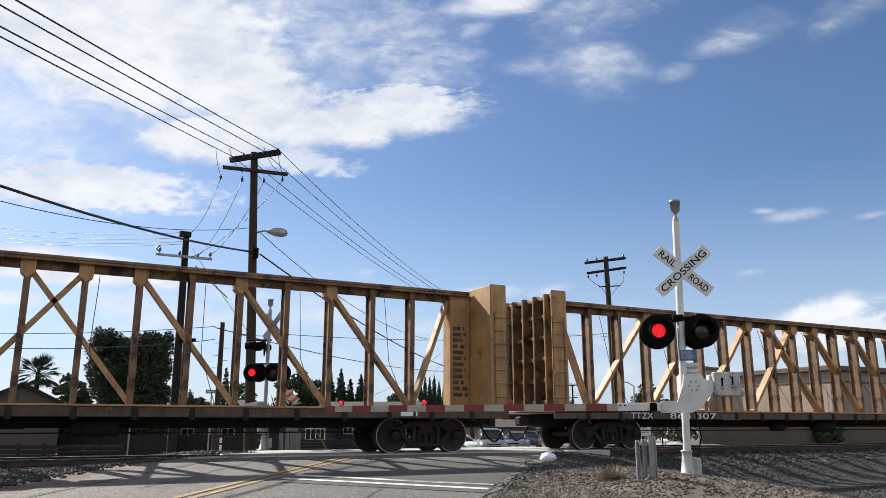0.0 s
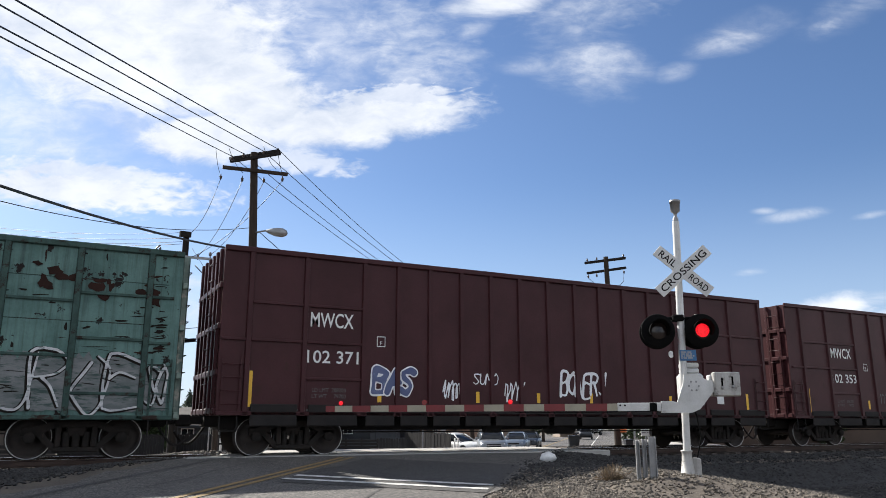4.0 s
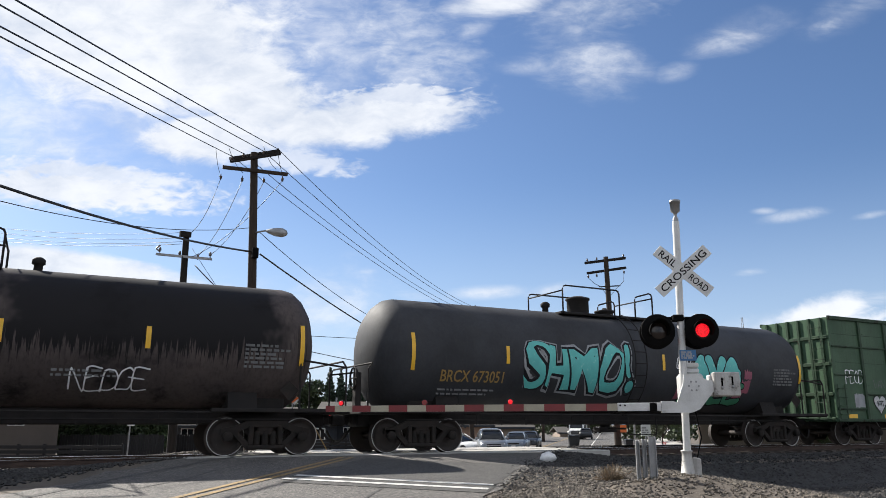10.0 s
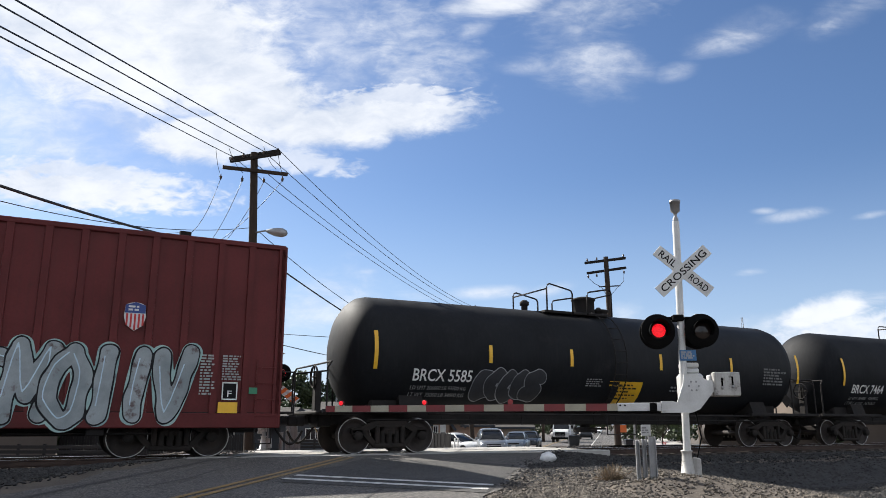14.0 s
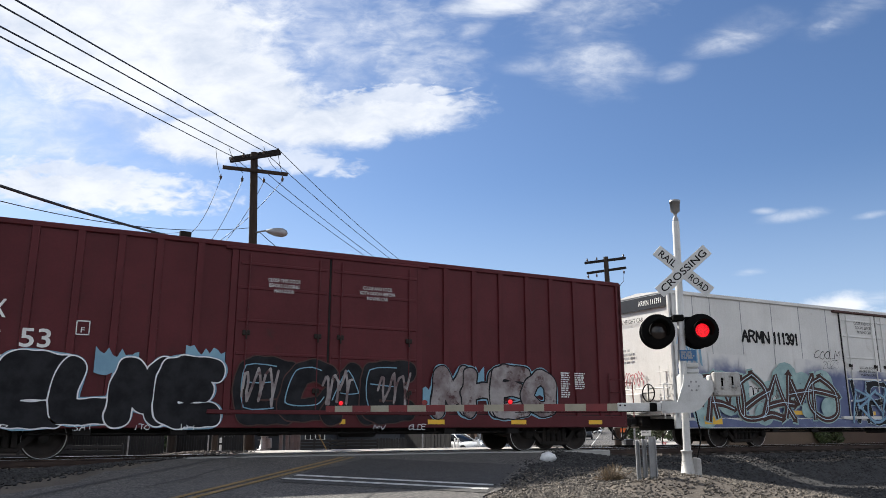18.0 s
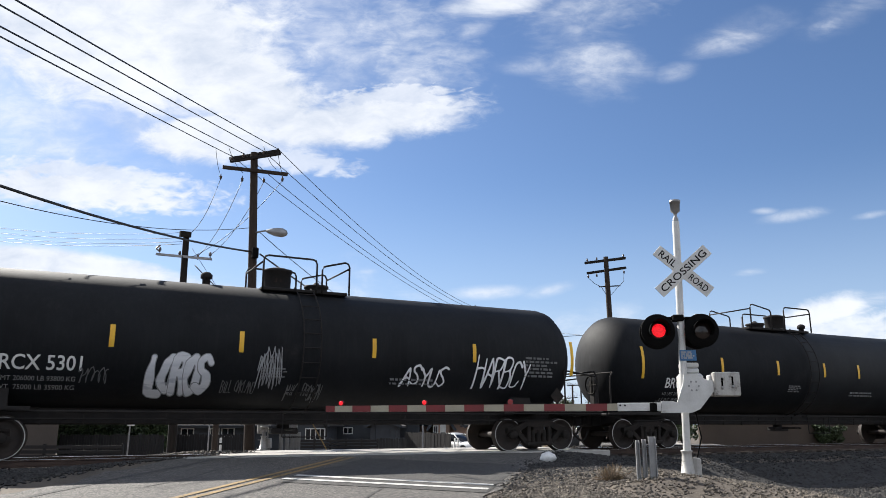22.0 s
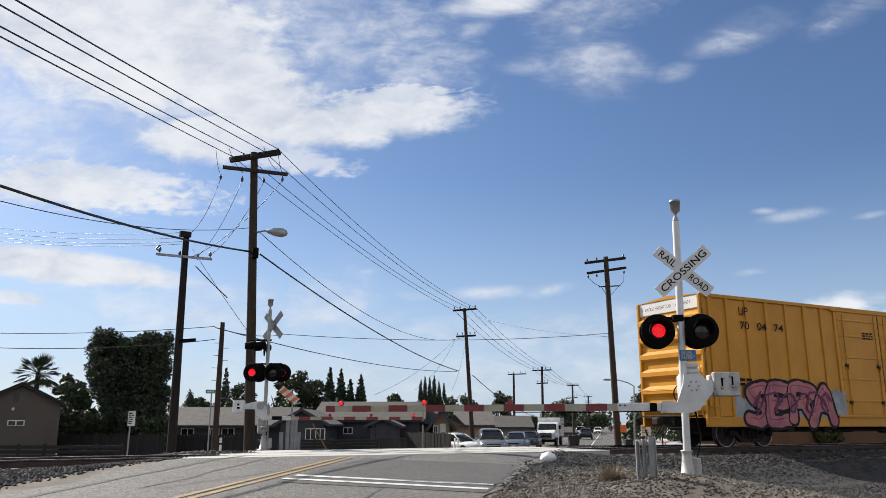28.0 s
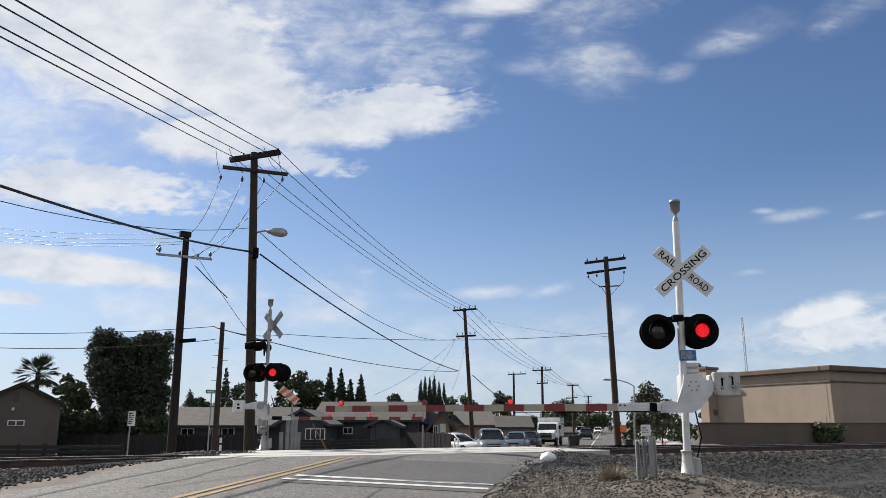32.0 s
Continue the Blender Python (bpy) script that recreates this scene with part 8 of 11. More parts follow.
# ======== crossing signals ========
FLASH = []      # (lit disc, phase)
PH0, PERIOD = 0.98, 0.582


def lamp(parent, x, y, z, phase, face=-1, r=0.305):
    """A round black backboard with a hood, a smoked lens and the red disc that shows while it is lit."""
    d = face
    l = part("lamp_backboard", B().lathe([(0.0, 0), (0.0, r - 0.01), (0.012, r), (0.025, r - 0.01), (0.03, 0.12), (0.03, 0)], (x, y, z), (0, d, 0), 36), M_SIGNBLK, parent, "round matt black backboard")
    part("lamp_housing", B().lathe([(0, 0.0), (0, 0.11), (-0.12, 0.13), (-0.2, 0.11), (-0.22, 0)], (x, y, z), (0, d, 0), 20), M_SIGNBLK, l)
    hood = B()
    n = 20
    vs, fs = [], []
    for i in range(n + 1):
        a = radians(-30) + radians(240) * i / n
        for rr, dd in ((0.165, 0.02), (0.175, 0.30 - 0.10 * abs(math.cos(a)) if math.sin(a) > 0 else 0.16)):
            vs.append((x + rr * math.cos(a), y + d * dd, z + rr * math.sin(a)))
    fs = [(2 * i, 2 * i + 1, 2 * i + 3, 2 * i + 2) for i in range(n)]
    hood.add(vs, fs, True)
    hood.add([(p[0] * 1.0 + (p[0] - x) * 0.03, p[1], p[2] + (p[2] - z) * 0.03) for p in vs], [f[::-1] for f in fs], True)
    part("hood", hood, M_SIGNBLK, l)
    part("lens", B().lathe([(0.045, 0.15), (0.06, 0.11), (0.068, 0.05), (0.07, 0)], (x, y, z), (0, d, 0), 24), M_LENS, l, "dark smoked lens")
    lit = part("lit_disc", B().lathe([(0, 0.122), (0.012, 0.122), (0.026, 0.09), (0.034, 0.045), (0.036, 0)], (0, 0, 0), (0, d, 0), 24), M_REDGLOW, l, "glowing red light", loc=(x, y + d * 0.05, z))
    FLASH.append((lit, phase, Vector((x, y, z)), d))
    return l


def crossbuck(parent, y, z, front=True, off=0.0, yaw=0.0):
    for k, (rot, text) in enumerate(((-41, "RAIL    ROAD"), (41, "CROSSING"))):
        m = pose((0.085 if front else 0.1) + off, y, z, 0, 0, yaw) @ pose(0, -0.016 * k, 0, 0, -rot, 0)
        bl = part("crossbuck_blade", B().soft(-0.61, 0.61, -0.006, 0.006, -0.114, 0.114, 0.004, m), M_SIGNW if front else M_SIGNBACK, parent, "white reflective cross blade" if front else "bare metal back of a cross blade")
        if front:
            if k == 0:
                write(bl, "RAIL", -0.53, -0.17, -0.065, 0.065, -0.009, M_LETTERB, 0.01, m=m)
                write(bl, "ROAD", 0.15, 0.54, -0.065, 0.065, -0.009, M_LETTERB, 0.01, m=m)
            else:
                write(bl, "CROSSING", -0.54, 0.54, -0.065, 0.065, -0.009, M_LETTERB, 0.01, m=m)


def mast(parent, h, r=0.065, paint=M_ALU, lean=0.0, foot=0.0):
    part("mast_pole", B().cyl((0, 0, 0.0), (lean, 0, h), r, n=20), paint, parent, "painted aluminium pole")
    part("bell", B().lathe([(0, 0.05), (0.05, 0.055), (0.10, 0.03), (0.15, 0.03), (0.2, 0.085), (0.36, 0.09), (0.36, 0.1), (0.41, 0.1), (0.42, 0.0)], (lean, 0, h), (lean, 0, h), 20), M_GALV, parent, "round grey bell housing")
    part("base_casting", B().lathe([(0, 0.17), (0.04, 0.17), (0.045, 0.125), (0.36 - foot, 0.085), (0.42 - foot, 0.085), (0.44 - foot, 0.1), (0.46 - foot, 0.1), (0.46 - foot, 0)], (0, 0, 0.02 + foot), (0, 0, 1), 20), M_ALUD, parent)
    part("junction_box", B().soft(0.08, 0.24, -0.02, 0.16, 0.08 + foot, 0.40 + foot, 0.02), M_ALUD, parent)
    part("base_flange", B().lathe([(0, 0.24), (0.03, 0.24), (0.03, 0.17), (0.08, 0.17), (0.08, 0.22), (0.11, 0.22), (0.11, 0)], (0, 0, foot - 0.06), (0, 0, 1), 24), M_ALUD, parent)
    for sx in (-1, 1):
        for sy in (-1, 1):
            part("anchor_bolt", lambda: B().cyl((0, 0, 0.0), (0, 0, 0.09), 0.016, n=8), M_GALV, parent, loc=(sx * 0.17, sy * 0.17, 0.02 + foot), key="anchor")


# ---- near signal ----
sig = thing("crossing_signal", pose(10.1, 10.19, -0.18, 0, 0, -31), "white railroad crossing signal with black lamps and a gate drive", "crossing signal", "crossing signals")
mast(sig, 4.62, lean=0.095, foot=-0.05)
crossbuck(sig, -0.09, 3.66, off=0.06)
part("crossbuck_clamp", B().soft(-0.02, 0.16, -0.09, 0.09, 3.60, 3.72, 0.02), M_GALV, sig)
part("crossarm", B().cyl((-0.4, 0, 2.80), (0.4, 0, 2.80), 0.03, n=12).soft(-0.1, 0.1, -0.1, 0.1, 2.74, 2.86, 0.02), M_SIGNBLK, sig)
for x in (-0.37, 0.37):
    part("lamp_bracket", lambda: B().soft(-0.07, 0.07, -0.07, 0.07, -0.06, 0.06, 0.03).cyl((0, 0, 0), (0, -0.05, -0.2), 0.035, n=10), M_GALV, sig, loc=(x, 0.05, 2.82), key="lampbracket")
lamp(sig, -0.385, -0.12, 2.56, 0)
lamp(sig, 0.385, -0.12, 2.56, 1)
# lamps for the other way
lamp(sig, -0.36, 0.16, 2.56, 0, 1)
lamp(sig, 0.36, 0.16, 2.56, 1, 1)
s = part("notice_sign", B().soft(-0.02, 0.27, -0.085, -0.075, 2.03, 2.22, 0.004), M_SIGNBLUE, sig, "small blue notice plate")
bars(s, 0.0, 0.25, 2.06, 2.2, 4, -0.089, M_LETTERM)
part("conduit", B().tube([(0.08, 0.05, 2.7), (0.10, 0.07, 2.0), (0.12, 0.09, 1.6), (0.22, 0.1, 1.2), (0.3, 0.1, 0.7), (0.2, 0.1, 0.35)], 0.013, 8), M_SIGNBLK, sig)
# gate drive
drv = part("gate_mechanism", B().soft(0.0, 0.42, 0.08, 0.42, 1.25, 1.82, 0.05), M_ALU, sig, "white cast gate drive housing")
for z in (1.88, 1.98):
    part("mechanism_cap", B().soft(0.05, 0.35, 0.1, 0.38, z - 0.06, z + 0.03, 0.02), M_ALU, drv)
part("hub", B().cyl((0.16, -0.16, 1.58), (0.16, 0.1, 1.58), 0.13, n=24), M_GALV, drv)
for k in range(6):
    a = k * 1.047
    part("hub_bolt", lambda: B().cyl((0, 0, 0), (0, -0.03, 0), 0.018, n=6), M_GALV, drv, loc=(0.16 + 0.085 * math.cos(a), -0.16, 1.58 + 0.085 * math.sin(a)), key="hubbolt")
GZ = 1.22     # height of the arm above the mast's base
bracket = [(-0.42, GZ - 0.10), (0.10, GZ - 0.10), (0.24, GZ - 0.04), (0.37, 1.33), (0.48, 1.47), (0.60, 1.50), (0.60, 1.67), (0.40, 1.68), (0.22, 1.79), (0.0, 1.78), (-0.02, 1.62), (-0.14, 1.30), (-0.22, GZ + 0.10), (-0.42, GZ + 0.10)]
part("arm_bracket", B().prism([(x, -0.13, z) for x, z in bracket[::-1]], (0, -0.05, 0)), M_ALU, sig, "curved white arm bracket")
cw = part("counterweight", B().soft(0.50, 0.95, -0.24, -0.06, 1.40, 1.82, 0.02), M_ALUD, sig, "square white counterweight plates")
part("counterweight", B().soft(0.54, 0.92, 0.2, 0.4, 1.42, 1.8, 0.02), M_ALU, sig)
for x, z0, z1 in ((0.62, 1.52, 1.72), (0.80, 1.54, 1.74)):
    part("slot", B().soft(x, x + 0.03, -0.246, -0.238, z0, z1, 0.002), M_SIGNBLK, cw)
    part("slot_bolt", B().cyl((x + 0.015, -0.24, z0 + 0.03), (x + 0.015, -0.28, z0 + 0.03), 0.025, n=6), M_GALV, cw)
part("bracket_plate", B().soft(-0.62, -0.38, -0.17, -0.14, GZ - 0.07, GZ + 0.07, 0.01), M_SIGNBLK, sig)


def gate_arm(parent, x0, x1, z, y, h0, h1, n, first_red, lamps, phases, skip=0.0):
    """Striped arm from the bracket (x0) to the tip (x1), in blocks that each have their own sheeting."""
    arm = part("gate_arm", B().add([(x0, y - 0.02, z - h0 / 2), (x1, y - 0.012, z - h1 / 2), (x1, y - 0.012, z + h1 / 2), (x0, y - 0.02, z + h0 / 2),
                                    (x0, y + 0.02, z - h0 / 2), (x1, y + 0.012, z - h1 / 2), (x1, y + 0.012, z + h1 / 2), (x0, y + 0.02, z + h0 / 2)],
                                   [(0, 1, 2, 3), (7, 6, 5, 4), (0, 4, 5, 1), (3, 2, 6, 7), (1, 5, 6, 2), (0, 3, 7, 4)]), M_ARMW, parent, "long striped gate arm, lowered")
    step = (1 - skip) / n
    edges = [x0 + (x1 - x0) * min(1.0, skip + step * i) for i in range(math.ceil(n) + 1)]
    for i in range(math.ceil(n)):
        a, c = sorted((edges[i], edges[i + 1]))
        ha = h0 + (h1 - h0) * (abs(edges[i] - x0) / abs(x1 - x0))
        if (i % 2 == 0) == first_red:
            part("red_stripe", B().box(a, c, y - 0.026, y + 0.026, z - ha / 2 - 0.001, z + ha / 2 + 0.001), M_ARMR, arm)
    for lx, ph in zip(lamps, phases):
        l = part("arm_lamp", B().cyl((lx, y - 0.03, z + h1 / 2 + 0.05), (lx, y + 0.03, z + h1 / 2 + 0.05), 0.05, n=16).soft(lx - 0.03, lx + 0.03, y - 0.025, y + 0.025, z + h1 / 2, z + h1 / 2 + 0.02, 0.004), M_REDLENS, arm, "small red arm lamp")
        for d in (-1, 1):
            lit = part("lit_disc", B().lathe([(0, 0.042), (0.006, 0.04), (0.009, 0.0)], (0, 0, 0), (0, d, 0), 16), M_REDGLOW, l, loc=(lx, y + d * 0.031, z + h1 / 2 + 0.05))
            if ph is not None:
                FLASH.append((lit, ph, Vector((lx, y, z + h1 / 2 + 0.05)), d))
    return arm


ARM_TURN = -12.0
arm_root = thing("gate_arm_assembly", sig.matrix_basis @ pose(-0.42, -0.155, GZ, 0, 0, 0), "red and cream striped crossing gate arm, lowered across the lane", "crossing gate", "crossing gates")
ARM = pose(0, 0, 0, 0, 0, ARM_TURN)
arm_root.matrix_basis = arm_root.matrix_basis @ ARM
gate_arm(arm_root, -0.05, -6.37, 0.0, 0.0, 0.13, 0.115, 15.5, False, (-2.68, -4.34, -6.05), (1, 0, None), 0.08)
part("arm_splice", B().soft(-0.75, 0.0, -0.03, 0.03, -0.075, 0.075, 0.01), M_ALU, arm_root, "bolted aluminium arm root")
for x in (-0.12, -0.62, -0.7):
    part("splice_bolt", lambda: B().cyl((0, -0.03, 0), (0, -0.045, 0), 0.018, n=6), M_SIGNBLK, arm_root, loc=(x, 0, 0.03), key="splice")
part("arm_cable", B().tube([(-0.05, -0.03, -0.07), (-0.9, -0.02, -0.085), (-2.6, -0.02, -0.08)], 0.008, 6), M_SIGNBLK, arm_root)

# ---- far signal ----
far = thing("crossing_signal", pose(6.58, 25.41, -0.1, 0, 0, -31), "grey crossing signal beyond the track, its cross seen from behind", "crossing signal", "crossing signals")
mast(far, 4.6, 0.06, M_GALV)
crossbuck(far, 0.12, 4.12, False, yaw=-36)
part("crossarm", B().cyl((-0.5, 0, 2.82), (0.5, 0, 2.82), 0.03, n=12), M_SIGNBLK, far)
part("crossarm", B().cyl((-0.62, 0, 3.62), (0.1, 0, 3.62), 0.03, n=12).cyl((-0.6, 0, 3.45), (-0.1, 0, 3.42), 0.025, n=10), M_SIGNBLK, far)
lamp(far, -0.46, -0.12, 2.53, 0)
lamp(far, 0.24, -0.12, 2.53, 1)
lamp(far, -0.33, 0.2, 2.53, 0, 1)
lamp(far, 0.46, 0.2, 2.53, 1, 1)
for x, rot in ((-0.46, -74), (-0.14, -68)):
    part("side_lamp", B().lathe([(0, 0), (0, 0.28), (0.03, 0.28), (0.03, 0.15), (0.03, 0)], (0, 0, 0), (0, -1, 0), 28).lathe([(0, 0.12), (-0.2, 0.1), (-0.22, 0)], (0, 0, 0), (0, -1, 0), 16).cyl((0, -0.03, 0.08), (0, -0.36, 0.05), 0.15, 0.1, n=16), M_SIGNBLK, far, "black lamp turned to the side street", loc=pose(x, 0.1, 3.38, 0, 0, rot))
part("gate_mechanism", B().soft(-0.3, 0.1, 0.02, 0.3, 1.15, 1.5, 0.05).cyl((-0.1, 0.02, 1.45), (-0.1, -0.2, 1.45), 0.13, n=20), M_GALV, far)
part("arm_bracket", B().prism([(x, -0.12, z) for x, z in [(-0.65, 1.5), (-0.33, 1.57), (-0.05, 1.57), (0.08, 1.40), (0.11, 1.18), (0.19, 1.12), (0.32, 1.10), (0.32, 0.99), (0.0, 0.97), (-0.16, 1.08), (-0.3, 1.33), (-0.65, 1.34)]], (0, -0.06, 0)), M_ALU, far, "curved white arm bracket")
part("clevis", B().soft(0.28, 0.62, -0.19, -0.11, 0.99, 1.11, 0.02), M_SIGNBLK, far)
cwf = part("counterweight", B().soft(-1.04, -0.65, -0.2, -0.05, 1.22, 1.62, 0.02), M_SIGNW, far, "square white counterweight plates")
bars(cwf, -0.88, -0.78, 1.32, 1.54, 2, -0.206, M_SIGNBLK)
part("relay_box", B().soft(-0.26, -0.02, 0.06, 0.26, 0.55, 1.1, 0.03), M_ALUD, far)
part("cable_conduit", B().tube([(0.12, 0.05, 0.0), (0.12, 0.05, 0.7), (0.06, 0.03, 1.2)], 0.025, 8), M_GALV, far)
part("mast_collar", B().lathe([(0, 0.1), (0.12, 0.1), (0.12, 0.13), (0.16, 0.13), (0.16, 0)], (0, 0, 0.62), (0, 0, 1), 16), M_ALUD, far)
part("mast_rung", B().bar((-0.2, 0.04, 0.35), (0.2, 0.04, 0.35), 0.03, 0.03).bar((-0.2, 0.04, 0.8), (0.2, 0.04, 0.8), 0.03, 0.03), M_GALV, far)
farm = thing("gate_arm_assembly", far.matrix_basis @ pose(0.62, -0.15, 1.04, 0, 0, 5), "striped crossing gate arm beyond the track, lowered", "crossing gate", "crossing gates")
gate_arm(farm, 0.05, 4.61, 0.0, 0.0, 0.11, 0.10, 12.0, False, (1.57, 2.92, 4.32), (1, 1, 0), 0.03)
part("arm_splice", B().soft(0.0, 0.3, -0.03, 0.03, -0.065, 0.065, 0.01), M_ALU, farm)

# posts by the signal
for k, (dx, h, w) in enumerate(((-0.085, 0.66, 0.03), (-0.02, 0.68, 0.03), (0.07, 0.72, 0.055))):
    post = thing("channel_post", pose(8.26 + dx * 0.86, 9.24 - dx * 0.5 - 0.05 * k, -0.16, 0, 0, -30), "grey galvanised steel channel post stuck in the gravel", "post", "channel posts")
    part("web", B().soft(-w, w, -0.008, 0.008, -0.2, h, 0.003), M_GALV, post)
    part("flange", B().soft(-w, -w + 0.012, -0.05, 0.0, -0.2, h, 0.003), M_GALV, post)
    part("flange", B().soft(w - 0.012, w, -0.05, 0.0, -0.2, h, 0.003), M_GALV, post)
# crumpled white bag
bag = B()
n, m2 = 16, 10
vs = []
for j in range(m2 + 1):
    th = math.pi * j / m2
    for i in range(n):
        a = 2 * math.pi * i / n
        q = Vector((math.sin(th) * math.cos(a), math.sin(th) * math.sin(a), math.cos(th)))
        k = 1 + 0.28 * noise.noise(q * 2.3) + 0.1 * noise.noise(q * 6)
        vs.append((q.x * 0.2 * k, q.y * 0.16 * k, 0.12 + q.z * 0.13 * k))
bag.add(vs, [(j * n + i, (j + 1) * n + i, (j + 1) * n + (i + 1) % n, j * n + (i + 1) % n) for j in range(m2) for i in range(n)], True)
solid("plastic_bag", bag, M_BAG, "crumpled white plastic bag lying at the road's edge", "bag", pose(10.9, 15.5, ground_z(10.9, 15.5) - 0.01))
# ======== utility poles and wires ========
def pole(x, y, z0, top, r0, material, label, tilt=(0, 0), name="utility_pole"):
    p = thing(name, (x, y, z0), label, "utility pole", "utility poles")
    h = top - z0
    part("shaft", B().cyl((0, 0, -0.5), (tilt[0], tilt[1], h), r0, r0 * 0.68, n=14), material, p)
    return p, h


def wire(a, b, sag, r=0.012, n=24, label="black overhead wire between the poles", name="overhead_wire"):
    a, b = Vector(a), Vector(b)
    w = B()
    pts = [a.lerp(b, i / n) + Vector((0, 0, -sag * 4 * (i / n) * (1 - i / n))) for i in range(n + 1)]
    w.sweep(pts, r, 6)
    return solid(name, w, M_WIRE, label, "wire", group="overhead wires")


# ray helper for wires that leave the view: a point at depth d along a slope pair
def at(px, py, d):
    """Point d metres ahead of the eye on the way through the picture place (px, py)."""
    q = m3 @ Vector(((px - 784) / 1340, (441 - py) / 1340, -1))
    f = Vector((-m3.col[2].x, -m3.col[2].y, 0)).normalized()
    k = d / (q.x * f.x + q.y * f.y)
    return Vector((0, 0, EYE_H)) + q * k


def gz_at(v):
    return ground_z(v.x, v.y)


p1b, p1t = at(442, 797, 28), at(450, 271, 28)
P1, h1 = pole(p1b.x, p1b.y, gz_at(p1b), p1t.z, 0.2, M_POLE, "tall weathered wooden utility pole with two crossarms and a street lamp", (p1t.x - p1b.x, p1t.y - p1b.y))
P1.matrix_basis = Matrix.Translation((p1b.x, p1b.y, gz_at(p1b)))
tx, ty = p1t.x - p1b.x, p1t.y - p1b.y
# top arm and the lower one, turned to it
def beam(p, a, b, sec, material, name="crossarm"):
    o = p.matrix_basis.translation
    return part(name, B().bar(Vector(a) - o, Vector(b) - o, sec, sec), material, p)


def knob(p, q, down=False):
    o = p.matrix_basis.translation
    part("insulator", lambda: B().lathe([(0, 0.02), (0.08, 0.02), (0.08, 0.05), (0.12, 0.065), (0.14, 0.04), (0.18, 0.05), (0.22, 0.03), (0.22, 0)], (0, 0, 0), (0, 0, 1), 10), M_INSUL, p, loc=pose(*(Vector(q) - o), 180 if down else 0), key="pin")


A1, A2 = at(408, 286, 28.4), at(496, 272, 27.2)
beam(P1, A1, A2, 0.10, M_POLED)
A3, A4 = at(407, 281, 28.9), at(494, 267, 27.7)
beam(P1, A3, A4, 0.10, M_POLED)
A5, A6 = at(394, 296, 27.3), at(509, 309, 28.2)
beam(P1, A5, A6, 0.12, M_POLE)
T_INS = [at(x, y, 28) for x, y in ((411, 277), (431, 272), (467, 268), (492, 264))]
for q in T_INS:
    knob(P1, q - Vector((0, 0, 0.2)))
D_INS = [at(x, y, 28) for x, y in ((391, 308), (429, 312), (467, 314), (500, 312))]
for q in D_INS:
    knob(P1, q, True)
# street lamp on the pole
LA = [at(452, 412, 28), at(462, 410, 27.6), at(474, 408, 27.3)]
o1 = P1.matrix_basis.translation
part("lamp_arm", B().tube([q - o1 for q in LA], 0.035, 8), M_GALV, P1)
hd = at(490, 412, 27.0) - o1
part("lamp_head", B().lathe([(0, 0.04), (0.1, 0.09), (0.35, 0.16), (0.6, 0.17), (0.75, 0.1), (0.8, 0)], hd - Vector((0.35, -0.17, -0.06)), (0.88, -0.46, -0.12), 16), M_GALV, P1, "grey cobra-head street lamp")
part("line_clamp", B().soft(-0.12, 0.12, -0.3, -0.1, -0.2, 0.2, 0.03), M_SIGNBLK, P1, loc=at(449, 450, 28) - o1)

# leaning pole at the left with its own arm
pLb, pLt = at(303, 803, 28), at(330, 413, 28.3)
PL, hL = pole(pLb.x, pLb.y, gz_at(pLb), pLt.z, 0.17, M_POLED, "dark leaning wooden pole with a single steel arm", (pLt.x - pLb.x, pLt.y - pLb.y))
beam(PL, at(277, 450, 28.6), at(374, 459, 27.8), 0.09, M_GALV)
for x, y in ((283, 443), (350, 456), (372, 452), (318, 450)):
    knob(PL, at(x, y, 28.3) - Vector((0, 0, 0.1)))
part("cutout_switch", B().tube([at(283, 446, 28.5) - PL.matrix_basis.translation, at(276, 440, 28.5) - PL.matrix_basis.translation, at(284, 434, 28.5) - PL.matrix_basis.translation], 0.03, 6), M_INSUL, PL)
beam(PL, at(318, 414, 28.0), at(338, 416, 28.2), 0.2, M_POLED, "line_bracket")
beam(PL, at(318, 604, 28.0), at(346, 602, 28.0), 0.12, M_SIGNBLK, "cable_closure")
# short pole
pSb, pSt = at(379, 800, 31), at(381, 571, 31)
PS, hS = pole(pSb.x, pSb.y, gz_at(pSb), pSt.z, 0.13, M_POLE, "short wooden service pole with climbing steps", (0, 0))
for k in range(6):
    part("climbing_step", lambda: B().cyl((0.08, 0, 0), (0.28, -0.1, 0.01), 0.012, n=6).cyl((-0.08, 0, 0.2), (-0.28, 0.1, 0.21), 0.012, n=6), M_GALV, PS, loc=(0, 0, 1.9 + k * 0.5), key="step")
# pole right of the road
p2b, p2t = at(1095, 792, 43.6), at(1072, 455, 43.6)
P2, h2 = pole(p2b.x, p2b.y, gz_at(p2b), p2t.z, 0.2, M_POLE, "brown wooden utility pole with two crossarms", (p2t.x - p2b.x, p2t.y - p2b.y))
beam(P2, at(1035, 466, 44.2), at(1107, 457, 43.0), 0.14, M_POLED)
beam(P2, at(1039, 484, 44.2), at(1108, 474, 43.0), 0.13, M_POLED)
for x, y in ((1039, 460), (1056, 458), (1103, 452)):
    knob(P2, at(x, y, 43.5) - Vector((0, 0, 0.15)))
for x, y in ((1041, 486), (1056, 484), (1104, 478)):
    knob(P2, at(x, y, 43.5), True)
beam(P2, at(1060, 508, 43.6), at(1098, 506, 43.6), 0.06, M_POLED, "switch_bar")
o2 = P2.matrix_basis.translation
